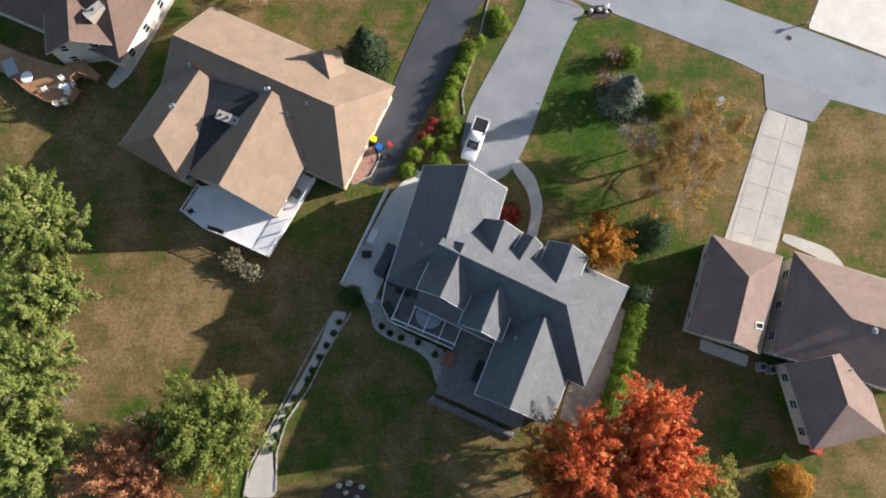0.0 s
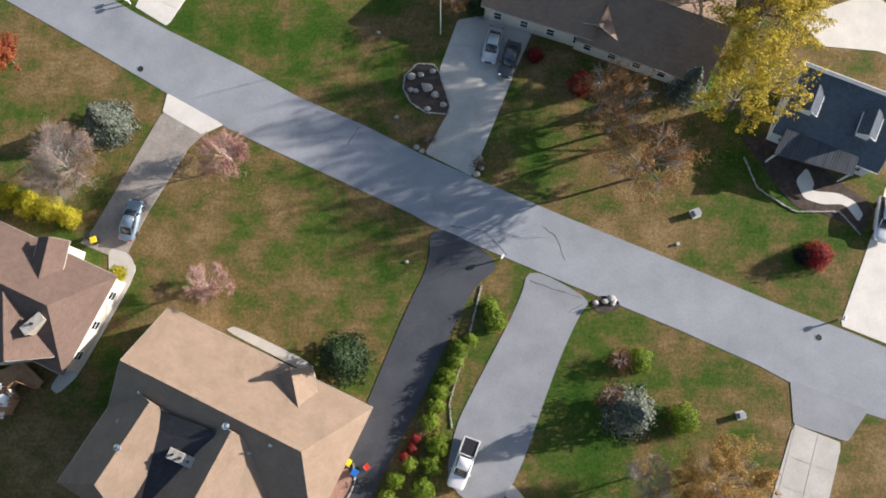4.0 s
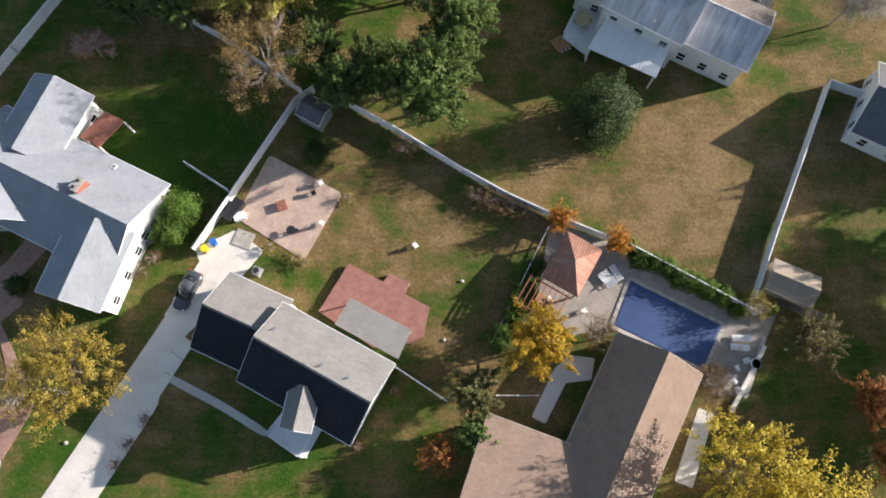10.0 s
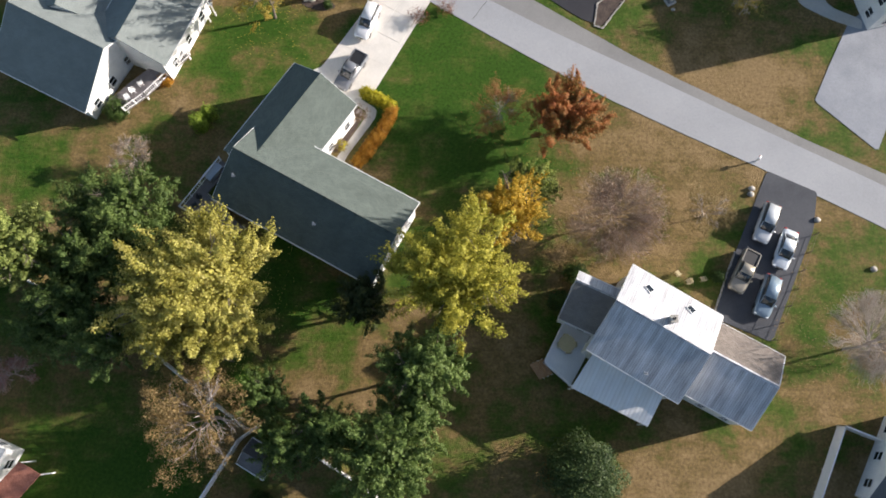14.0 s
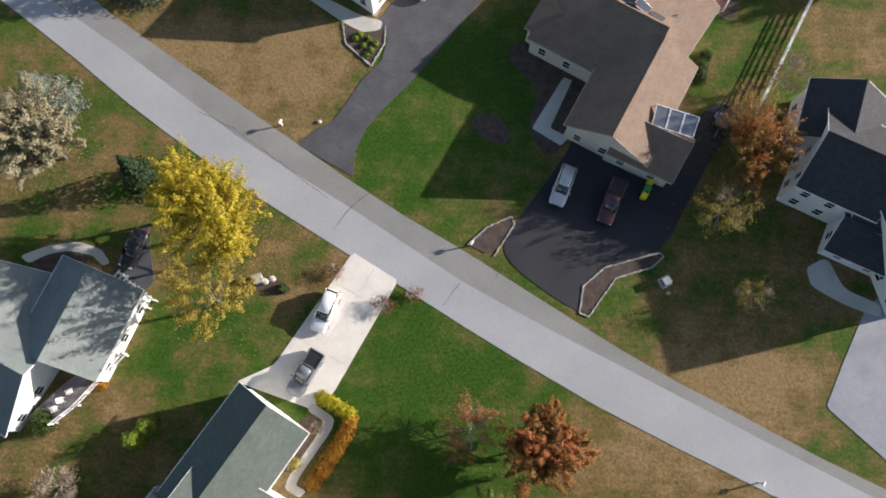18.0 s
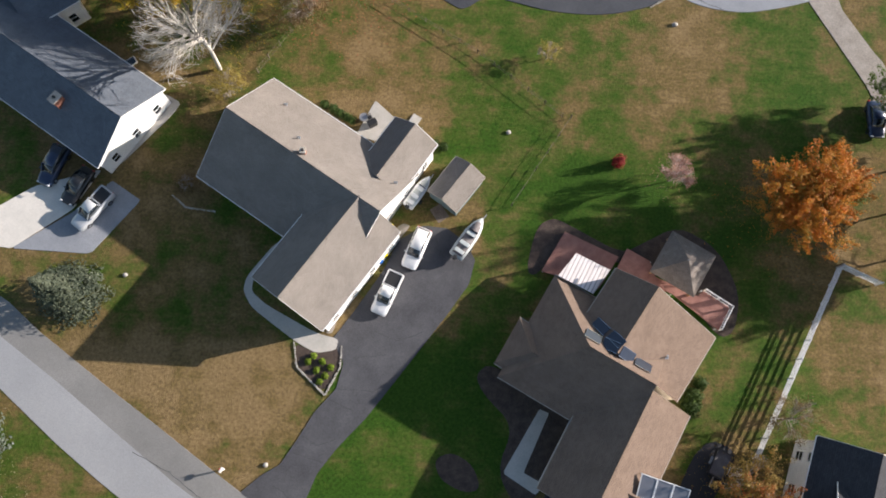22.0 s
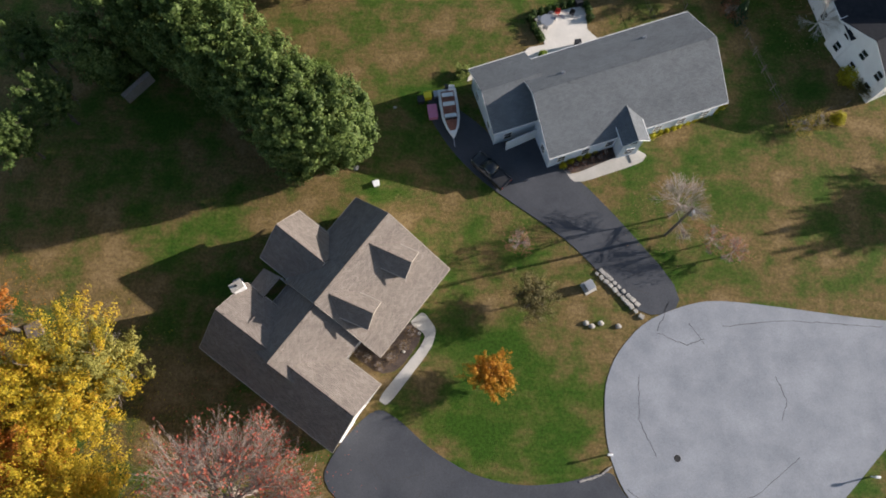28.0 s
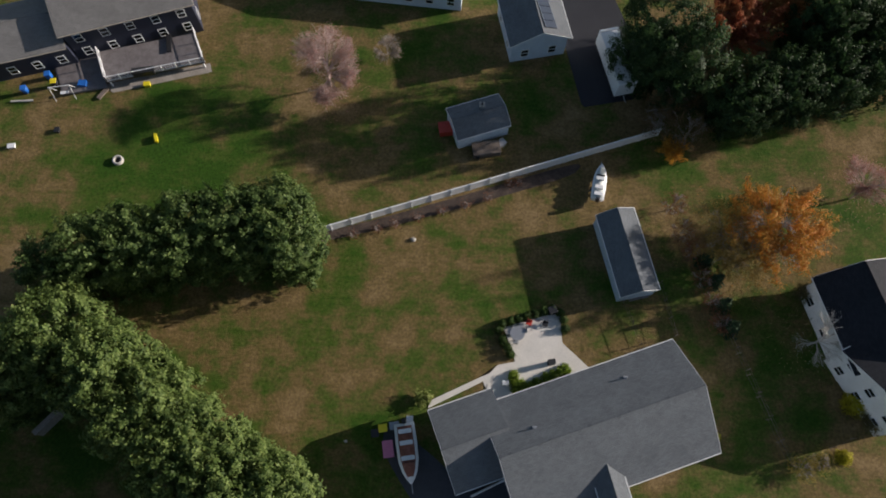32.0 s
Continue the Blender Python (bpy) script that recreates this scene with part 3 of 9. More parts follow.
slab('drive_h16b', 'concrete_old', 0.055, [(59.2, 251.4), (62.6, 252.8), (63.2, 250.2), (66.4, 244.7), (67.3, 243.5), (70.5, 233.5), (67.8, 231.0), (65.2, 240.2)])
slab('path_h16', 'concrete', 0.06, [(18.9, 270.3), (20.4, 271.6), (21.9, 269.7), (21.5, 267.7), (17.1, 261.4), (16.0, 262.1), (20.2, 267.6), (20.8, 269.0)])
slab('bed_h16', 'mulch', 0.035, [(12.6, 269.1), (18.9, 270.6), (20.8, 269.0), (17.2, 264.0), (12.1, 267.1)])
slab('drive_h17', 'asphalt_dark', 0.055, [(49.3, 273.6), (44.2, 271.3), (38.6, 277.4), (35.6, 280.4), (26.8, 286.3), (22.9, 290.2), (19.8, 294.9), (20.0, 297.8), (25.3, 294.4), (28.6, 291.1), (33.7, 292.6), (35.3, 289.1), (40.0, 284.7)])
slab('path_h17', 'concrete', 0.06, [(35.3, 289.1), (36.9, 286.6), (44.5, 289.5), (45.2, 290.5), (43.9, 291.2), (36.3, 287.6)])
slab('bed_h17', 'mulch', 0.035, [(35.3, 289.1), (36.3, 287.6), (43.9, 291.2), (43.3, 292.2)])
slab('patio_h17', 'concrete_white', 0.06, [(30.1, 302.3), (31.7, 304.0), (33.6, 304.4), (32.6, 307.4), (32.3, 308.1), (38.5, 310.1), (38.7, 306.6), (41.5, 304.0), (41.5, 303.3), (31.4, 299.1)])
slab('patio_h17b', 'concrete_white', 0.065, [(24.4, 299.2), (30.0, 302.1), (31.7, 304.0), (31.4, 303.3), (29.8, 302.6), (24.6, 300.0)])
slab('drive_h20', 'asphalt_black', 0.055, [(39.1, 349.0), (41.9, 335.8), (48.5, 337.2), (49.3, 344.2), (44.9, 357.2), (38.9, 357.0)])
slab('garden_h2', 'stone', 0.035, [(-8.53, 10.52), (-7.38, 8.47), (-7.22, 6.87), (-5.68, 5.57), (-2.45, 4.31), (-0.86, 2.79), (-0.31, 0.07), (0.88, 1.19), (1.4, 4.0), (-4.46, 6.51), (-6.0, 9.65), (-6.68, 10.27)])
slab('path_garden', 'concrete', 0.06, [(-11.6, 8.9), (-9.7, 8.5), (-17.0, -2.6), (-18.1, -6.1), (-17.4, -10.8), (-21.0, -10.7), (-20.2, -7.8), (-18.2, -3.8), (-13.4, 4.5)])
slab('terrace_h2', 'concrete_white', 0.06, [(-5.1, 22.0), (-2.1, 25.0), (-0.5, 24.3), (-4.6, 15.1), (-7.2, 9.4), (-10.6, 11.7)])
slab('bed_red', 'brick', 0.06, [(-8.2, 27.4), (-7.0, 28.0), (-6.4, 26.5), (-8.2, 23.7), (-10.1, 23.5), (-9.5, 25.6)])


# ---------- houses ----------
HOUSES = []
WORDS = {"redbrick": "red brick", "tan": "tan", "gray": "grey", "cream": "cream", "white": "white", "bluewhite": "pale blue", "navy": "navy blue", "sage2": "grey-green", "teal": "dark teal"}
ROOF_WORDS = {"brown": "dark brown shingle", "tan": "sunlit tan shingle", "slate": "slate grey shingle", "cocoa": "pinkish brown shingle", "bluegray": "blue-grey shingle", "brown5": "weathered brown shingle",
              "graytwo": "light grey shingle", "lightgray": "pale grey shingle", "darkgray": "dark grey shingle", "green": "grey-green shingle", "sage": "pale sage grey shingle", "cocoa2": "chocolate brown shingle",
              "taupe": "taupe shingle", "charcoal": "charcoal shingle", "navyroof": "blue-grey shingle", "brown16": "grey-brown shingle", "slate17": "slate grey shingle", "black": "black shingle",
              "graytwo2": "grey shingle", "tanshed": "tan shingle", "metal": "silver ribbed metal"}
WIN_FRAME = None


def window_meshes():
    bm = bmesh.new()
    for a in ((-0.5, -0.43, -0.7, 0.7), (0.43, 0.5, -0.7, 0.7), (-0.43, 0.43, -0.7, -0.62), (-0.43, 0.43, 0.62, 0.7), (-0.43, 0.43, -0.03, 0.03)):
        box(bm, a[0], a[1], -0.02, 0.07, a[2], a[3])
    f = bpy.data.meshes.new("window")
    bm.to_mesh(f)
    bm.free()
    f.materials.append(MATS["trim_white"])
    g = bpy.data.meshes.new("pane")
    bm = boxed(-0.43, 0.43, 0.0, 0.03, -0.62, 0.62)
    bm.to_mesh(g)
    bm.free()
    g.materials.append(MATS["glass_dark"])
    return f, g


class House:
    """A house of wings, each under a gabled or hipped roof along its ridge."""

    def __init__(self, key, wall, roof, pitch):
        self.key, self.wall, self.roof, self.pitch, self.wings = key, wall, roof, pitch, []
        self.left, self.right = {}, {}
        HOUSES.append(self)

    def wing(self, p, q, hl, hr, rz, ends, left_pitch=None, right_pitch=None):
        self.left[len(self.wings)] = left_pitch or self.pitch
        self.right[len(self.wings)] = right_pitch or self.pitch
        self.wings.append((Vector(p), Vector(q), hl, hr, rz, ends))

    def inside(self, x, y, but):
        for i, (p, q, hl, hr, rz, ends) in enumerate(self.wings):
            if i != but:
                d = (q - p).normalized()
                r = Vector((x, y)) - p
                u, v = r.dot(d), r.x * -d.y + r.y * d.x
                a = min(hl, hr)
                if (-a if ends[0] == "h" else -0.2) < u < (q - p).length + (a if ends[1] == "h" else 0.2) and -hr < v < hl:
                    return True
        return False

    def build(self):
        c = sum((p + q for p, q, *_ in self.wings), Vector((0, 0))) / (2 * len(self.wings))
        small = self.key.startswith("shed")
        trim = "trim_white" if self.wall in ("white", "bluewhite", "gray", "sage2") and self.key != "h16" else "trim_beige"
        kind = "shed" if small else "house"
        rt = root(kind, c.x, c.y, 0, 0, f"{WORDS[self.wall]} {kind} with a {ROOF_WORDS[self.roof]} roof on its lawn", kind)
        self.root, self.centre = rt, c
        for i, (p, q, hl, hr, rz, ends) in enumerate(self.wings):
            d = (q - p).normalized()
            n = Vector((-d.y, d.x))
            L, k = (q - p).length, self.right[i]
            kl = self.left[i]
            zl, zr = rz - hl * kl, rz - hr * k
            hh = (hl + hr) / 2 * (0.6 if "H" in ends else 1)
            ends = ends.lower()
            u0 = -hh if ends[0] == "h" else (-0.02 * (i + 1))
            u1 = L + hh if ends[1] == "h" else L + 0.02 * (i + 1)
            if ends[0] == "x":
                u0 = -0.6
            if ends[1] == "x":
                u1 = L + 0.6
            rz_ = rz + 0.012 * i
            r0, r1 = (0 if ends[0] == "h" else u0), (L if ends[1] == "h" else u1)

            def w(u, v, z):
                return (p.x + d.x * u + n.x * v - c.x, p.y + d.y * u + n.y * v - c.y, z)

            th = 0.1 if small else 0.16
            A, B, C, D = w(u0, hl, zl), w(u1, hl, zl), w(u1, -hr, zr), w(u0, -hr, zr)
            R0, R1 = w(r0, 0, rz_), w(r1, 0, rz_)
            top = [A, B, C, D, R0, R1]
            low = [(x, y, z - th) for x, y, z in top]
            verts = top + low
            faces, uvs = [], []

            def face(idx, e0, e1):
                pa, pb = Vector(verts[e0]), Vector(verts[e1])
                ax = (pb - pa).normalized()
                uv = []
                for j in idx:
                    r = Vector(verts[j]) - pa
                    s = r.dot(ax)
                    uv.append((s, (r - ax * s).length))
                faces.append(idx)
                uvs.append(uv)

            face((4, 5, 1, 0), 0, 1)
            face((5, 4, 3, 2), 3, 2)
            if ends[0] == "h":
                face((4, 0, 3), 3, 0)
            if ends[1] == "h":
                face((5, 2, 1), 2, 1)
            for idx in ((6, 7, 11, 10), (11, 8, 9, 10)):
                face(idx, idx[0], idx[1])
            if ends[0] == "h":
                face((9, 6, 10), 9, 6)
            else:
                face((0, 6, 10, 4), 0, 6), face((4, 10, 9, 3), 4, 10)
            if ends[1] == "h":
                face((7, 8, 11), 7, 8)
            else:
                face((1, 5, 11, 7), 1, 5), face((5, 2, 8, 11), 5, 2)
            rm = "roof_" + self.roof
            part("roof", mesh_of("roof", verts, faces, rm, uvs), rm, rt)
            # fascia and gutters along the eaves, boards up the gables
            for a, b in ((A, B), (D, C)):
                bm = bmesh.new()
                off = Vector((n.x, n.y, 0)) * (0.05 if a is A else -0.05)
                beam(bm, Vector(a) + off - Vector((0, 0, 0.09)), Vector(b) + off - Vector((0, 0, 0.09)), 0.08, 0.12)
                part("gutter", bm, trim, rt)
            for e, uu, sg in ((ends[0], u0, -1), (ends[1], u1, 1)):
                if e == "g":
                    for v, z in ((hl, zl), (-hr, zr)):
                        bm = bmesh.new()
                        beam(bm, w(uu + sg * 0.03, v, z - 0.1), w(uu + sg * 0.03, 0, rz_ - 0.1), 0.035, 0.16)
                        part("rake_board", bm, trim, rt)
            bm = bmesh.new()
            for sg in (1, -1):
                a0, a1, b0, b1 = w(r0, 0, rz_ + 0.035), w(r1, 0, rz_ + 0.035), w(r0, sg * 0.17, rz_ + 0.03 - 0.17 * (kl if sg > 0 else k)), w(r1, sg * 0.17, rz_ + 0.03 - 0.17 * (kl if sg > 0 else k))
                bm.faces.new([bm.verts.new(v) for v in ((a0, a1, b1, b0) if sg < 0 else (a1, a0, b0, b1))])
            rc = bpy.data.meshes.new("ridge_cap")
            bm.to_mesh(rc)
            bm.free()
            rc.materials.append(MATS[rm])
            layer = rc.uv_layers.new(name="UVMap")
            rcap = part("ridge_cap", rc, rm, rt)
            sol = rcap.modifiers.new("thick", "SOLIDIFY")
            sol.thickness = 0.03
            # walls
            s = 0.15 if small else 0.38
            s0, s1 = (u0 + (s if ends[0] != "x" else 0)), (u1 - (s if ends[1] != "x" else 0))
            vl, vr = hl - s, -hr + s
            el, er = zl + s * kl - th - 0.02, zr + s * k - th - 0.02
            g0, g1 = max(s0, r0 if ends[0] == "h" else s0), min(s1, r1 if ends[1] == "h" else s1)
            bm = bmesh.new()
            secs = []
            for u, hip in ((s0, ends[0] == "h"), (g0, False), (g1, False), (s1, ends[1] == "h")):
                pk = (el + er) / 2 if hip else rz - th - 0.03
                pos = [(vl, -0.1), (vl, el), (0, pk), (vr, er), (vr, -0.1)]
                secs.append([bm.verts.new(w(u, v, z)) for v, z in pos])
            for a, b in zip(secs, secs[1:]):
                if (a[0].co - b[0].co).length > 0.01:
                    for j in range(5):
                        bm.faces.new((a[j], a[(j + 1) % 5], b[(j + 1) % 5], b[j]))
            first = secs[0]
            last = secs[-1]
            bm.faces.new(first[::-1]), bm.faces.new(last)
            bmesh.ops.remove_doubles(bm, verts=bm.verts, dist=0.001)
            bmesh.ops.recalc_face_normals(bm, faces=bm.faces)
            part("wall", bm, "wall_" + self.wall, rt)
            # windows on the free stretches of the walls
            if small:
                continue
            sides = []
            for v, e, sg in ((vl, el, 1), (vr, er, -1)):
                cnt = int((s1 - s0) / 2.6)
                sides += [(s0 + (s1 - s0) * (j + 0.5) / cnt, v, e, n * sg) for j in range(cnt)]
            for e, uu, sg in ((ends[0], s0, -1), (ends[1], s1, 1)):
                if e != "x":
                    cnt = max(1, int((vl - vr) / 2.8))
                    sides += [(uu, vr + (vl - vr) * (j + 0.5) / cnt, min(el, er) + (0.8 if e == "g" else 0), d * sg) for j in range(cnt)]
            for u, v, e, out in sides:
                x, y, _ = w(u, v, 0)
                if self.inside(x + c.x + out.x * 0.5, y + c.y + out.y * 0.5, i):
                    continue
                for zc in ((1.5, 4.0) if e > 4.7 else (1.5,)):
                    if e - zc < 0.72:
                        continue
                    m = Matrix.Translation((x, y, zc)) @ Matrix.Rotation(math.atan2(out.y, out.x) - math.pi / 2, 4, "Z")
                    wn_ = part("window", WIN_FRAME[0], "", rt, m=m)
                    part("pane", WIN_FRAME[1], "", wn_)



h0 = House('h0', 'cream', 'brown', 0.55)
h0.wing((-49.23, 50.52), (-36.20, 44.33), 5.34, 5.8, 6.3, 'xH')
h0.wing((-40.97, 46.38), (-40.00, 39.00), 3.71, 3.71, 6.0, 'xg')
h0.wing((-37.33, 51.56), (-38.00, 46.65), 1.62, 1.62, 5.2, 'gx')

h1 = House('h1', 'tan', 'tan', 0.62)
h1.wing((-28.20, 38.80), (-10.50, 30.00), 6.30, 6.80, 7.0, 'gH')
h1.wing((-25.60, 34.30), (-29.90, 27.30), 4.15, 4.15, 6.5, 'xH')
h1.wing((-17.48, 31.44), (-22.54, 21.65), 5.80, 5.80, 6.9, 'xg')
h1.wing((-12.16, 37.67), (-11.45, 34.58), 1.86, 1.86, 4.9, 'gx')

h2 = House('h2', 'gray', 'slate', 0.92)
h2.wing((3.67, 22.72), (0.86, 14.34), 4.52, 4.99, 8.1, 'gh')
h2.wing((0.84, 13.92), (12.74, 7.77), 5.57, 6.03, 9.0, 'xh')
h2.wing((7.19, 16.81), (5.38, 12.47), 2.32, 2.32, 7.2, 'gx')
h2.wing((10.23, 15.19), (8.96, 13.32), 1.16, 1.16, 6.6, 'gx')
h2.wing((13.99, 14.07), (12.33, 10.53), 2.20, 2.20, 7.2, 'gx')
h2.wing((2.65, 13.72), (0.37, 9.05), 2.67, 2.67, 8.9, 'xg')
h2.wing((6.40, 10.28), (4.30, 5.60), 2.32, 2.32, 8.3, 'xg')
h2.wing((10.42, 6.15), (6.85, -1.87), 4.99, 3.48, 7.9, 'xg')

h3 = House('h3', 'cream', 'cocoa', 0.5)
h3.wing((32.93, 10.70), (30.51, 3.97), 3.6, 4.18, 5.0, 'hg')
h3.wing((42.37, 5.86), (50.73, 2.94), 6.15, 5.34, 6.3, 'hg')
h3.wing((40.49, 1.67), (41.33, -2.66), 3.94, 3.94, 5.2, 'xh')

h4 = House('h4', 'white', 'bluegray', 0.5)
h4.wing((42.52, 68.97), (53.48, 64.04), 0.81, 6.73, 6.0, 'gg')
h4.wing((43.73, 66.50), (42.56, 64.12), 1.04, 1.04, 5.6, 'xg')
h4.wing((49.65, 63.60), (48.46, 61.26), 1.04, 1.04, 5.6, 'xg')

h5 = House('h5', 'cream', 'brown5', 0.5)
h5.wing((30.35, 97.00), (21.61, 79.92), 4.41, 4.87, 5.7, 'gx', 0.46)
h5.wing((9.75, 83.20), (21.59, 78.90), 8.40, 5.00, 5.7, 'gx', 0.27)
h5.wing((21.59, 79.63), (35.12, 73.91), 5.80, 6.03, 5.7, 'xg')
h5.wing((22.51, 78.25), (20.91, 75.10), 3.40, 3.40, 4.7, 'xg')

h6 = House('h6', 'white', 'graytwo', 0.64)
h6.wing((-15.75, 101.49), (-9.60, 98.74), 4.18, 4.41, 6.1, 'gx')
h6.wing((-10.00, 98.06), (1.33, 91.97), 4.29, 4.52, 7.8, 'gg')
h6.wing((-5.26, 92.97), (-5.94, 89.44), 1.51, 1.51, 7.0, 'xg')

h7 = House('h7', 'white', 'lightgray', 0.52)
h7.wing((-42.76, 118.49), (-23.91, 109.42), 6.03, 5.68, 6.5, 'gg')
h7.wing((-27.41, 109.61), (-29.84, 101.84), 3.48, 3.60, 6.4, 'xg')
h7.wing((-39.10, 117.09), (-38.67, 110.26), 3.48, 3.48, 6.2, 'xg')
h7.wing((-33.74, 125.98), (-36.74, 118.25), 3.71, 3.48, 6.2, 'gx')

h8 = House('h8', 'white', 'darkgray', 0.5)
h8.wing((55.75, 126.15), (62.54, 122.64), 4.87, 4.87, 5.5, 'gg')

h9 = House('h9', 'white', 'metal', 0.42)
h9.wing((28.15, 140.09), (36.92, 135.08), 4.64, 5.22, 8.2, 'gg')
h9.wing((37.06, 135.93), (43.98, 132.32), 3.48, 4.64, 6.6, 'xg')
h9.wing((24.88, 142.55), (29.20, 140.67), 1.04, 4.06, 5.5, 'gx')

h10 = House('h10', 'white', 'green', 0.48)
h10.wing((-2.35, 164.14), (-8.77, 154.21), 4.52, 3.94, 6.4, 'gx')
h10.wing((-10.67, 155.19), (6.44, 146.33), 4.76, 5.34, 6.9, 'gg')

h11 = House('h11', 'white', 'sage', 0.55)
h11.wing((-36.86, 171.50), (-25.74, 166.24), 6.38, 6.5, 6.5, 'gg')
h11.wing((-21.15, 177.01), (-24.48, 168.20), 4.87, 4.29, 6.3, 'gx')
h11.wing((-30.82, 177.47), (-31.79, 172.10), 4.64, 4.06, 6.2, 'gx')

h12 = House('h12', 'cream', 'cocoa2', 0.56)
h12.wing((37.02, 204.03), (31.18, 192.65), 4.87, 5.10, 6.5, 'xg')
h12.wing((31.20, 208.44), (36.96, 205.30), 5.50, 6.70, 7.1, 'hx', 0.74)
h12.wing((37.96, 214.46), (34.13, 208.47), 8.00, 4.18, 7.0, 'gx', 0.46)
h12.wing((29.60, 205.90), (25.90, 207.90), 2.67, 2.67, 4.8, 'xh')
h12.wing((33.67, 195.59), (40.06, 192.65), 0.81, 4.06, 5.1, 'xg')

h13 = House('h13', 'white', 'taupe', 0.62)
h13.wing((-6.30, 231.70), (10.29, 221.08), 6.50, 7.20, 7.6, 'gg')
h13.wing((7.85, 222.17), (0.89, 212.06), 4.87, 4.29, 7.6, 'xg')
h13.wing((13.31, 231.21), (9.87, 225.87), 2.78, 2.78, 6.0, 'gx')

h14 = House('h14', 'white', 'charcoal', 0.6)
h14.wing((52.69, 193.07), (60.76, 189.39), 5.1, 5.34, 8.6, 'gg')
h14.wing((57.88, 199.45), (55.87, 193.33), 4.64, 4.64, 7.6, 'gx')
h14.wing((58.48, 189.44), (63.54, 187.16), 3.48, 4.87, 7.2, 'gg')
h14.wing((56.00, 185.43), (62.69, 182.48), 0.81, 3.48, 4.4, 'gg')
# unseen wing, added out of view to throw shade on the lawn and drive
h14.wing((63.36, 188.48), (66.61, 176.47), 5.22, 5.22, 9.2, 'gg')

h15 = House('h15', 'white', 'navyroof', 0.5)
h15.wing((-38.77, 244.34), (-17.83, 230.87), 5.57, 5.68, 6.2, 'gg')
h15.wing((-32.40, 245.32), (-27.90, 248.70), 3.48, 3.48, 5.6, 'xg')

h16 = House('h16', 'white', 'brown16', 0.75)
h16.wing((16.75, 280.20), (10.00, 270.75), 7.80, 4.87, 7.2, 'gg', 0.56)
h16.wing((10.60, 271.60), (6.10, 265.30), 5.20, 4.60, 6.5, 'xx', 0.56)
h16.wing((-0.13, 270.02), (14.38, 260.15), 3.94, 4.18, 5.6, 'gg', 0.5, 0.8)
h16.wing((5.20, 278.95), (9.94, 275.48), 2.9, 3.50, 6.0, 'gx')
h16.wing((15.53, 276.80), (19.21, 275.24), 1.51, 1.51, 6.9, 'xg')
h16.wing((12.00, 271.47), (15.70, 269.98), 1.51, 1.51, 6.9, 'xg')

h17 = House('h17', 'bluewhite', 'slate17', 0.55)
h17.wing((31.36, 294.09), (51.14, 301.42), 5.34, 6.38, 7.3, 'gg')
h17.wing((25.99, 294.66), (31.73, 296.82), 4.18, 4.18, 6.3, 'gx')
h17.wing((41.89, 293.47), (42.86, 289.98), 1.51, 1.51, 5.2, 'xg')

h18 = House('h18', 'white', 'black', 0.5)
h18.wing((69.07, 314.78), (71.79, 305.09), 4.64, 4.64, 6.6, 'gx')
h18.wing((68.54, 301.49), (78.30, 306.49), 4.76, 4.76, 7.0, 'gg')

h19 = House('h19', 'navy', 'graytwo2', 0.4)
h19.wing((-22.22, 344.74), (-6.95, 349.91), 5.1, 5.1, 7.4, 'gg')
h19.wing((-38.73, 338.22), (-22.13, 343.37), 4.18, 4.18, 5.4, 'gx')

h20 = House('h20', 'bluewhite', 'slate17', 0.5)
h20.wing((34.98, 349.42), (36.50, 342.33), 3.83, 3.83, 5.6, 'xg')
h20.wing((10.70, 355.41), (27.51, 353.90), 4.87, 4.87, 5.8, 'gg')

shed_a = House('shed_a', 'sage2', 'darkgray', 0.5)
shed_a.wing((-7.93, 125.03), (-5.21, 123.52), 1.39, 1.39, 2.9, 'gg')

shed_b = House('shed_b', 'tan', 'tanshed', 0.45)
shed_b.wing((43.11, 105.79), (47.79, 103.74), 1.74, 1.74, 2.9, 'gg')

shed_c = House('shed_c', 'teal', 'taupe', 0.5)
shed_c.wing((19.33, 228.11), (16.36, 224.03), 1.97, 1.97, 3.1, 'gg')

shed_d = House('shed_d', 'bluewhite', 'slate17', 0.5)
shed_d.wing((44.58, 321.15), (46.83, 311.75), 2.2, 2.2, 3.6, 'gg')

shed_e = House('shed_e', 'bluewhite', 'slate17', 0.45)
shed_e.wing((26.04, 331.53), (32.18, 333.74), 2.2, 2.2, 3.5, 'gg')

WIN_FRAME = window_meshes()
for h in HOUSES:
    h.build()


# ---------- vehicles ----------
PAINTS = {"white": (0.78, 0.78, 0.78), "steel": (0.2, 0.27, 0.34), "silver": (0.5, 0.52, 0.54), "lightsilver": (0.62, 0.66, 0.7), "darkgray": (0.07, 0.075, 0.085), "tan": (0.3, 0.27, 0.22),
          "slate": (0.16, 0.17, 0.19), "black": (0.015, 0.016, 0.019), "maroon": (0.09, 0.025, 0.03), "navy": (0.02, 0.035, 0.08)}
for key, c in PAINTS.items():
    m, n, l, b = shader("paint_" + key, 0.28, 0.25, 0.5)
    b.inputs["Coat Weight"].default_value, b.inputs["Coat Roughness"].default_value = 0.6, 0.08
    l.new(ramp(n, l, noise_node(n, l, world_coord(n), 3.0, 4.0), [(0.3, tuple(v * 0.9 for v in c)), (0.7, c)]), b.inputs["Base Color"])
    MATS["paint_" + key] = m


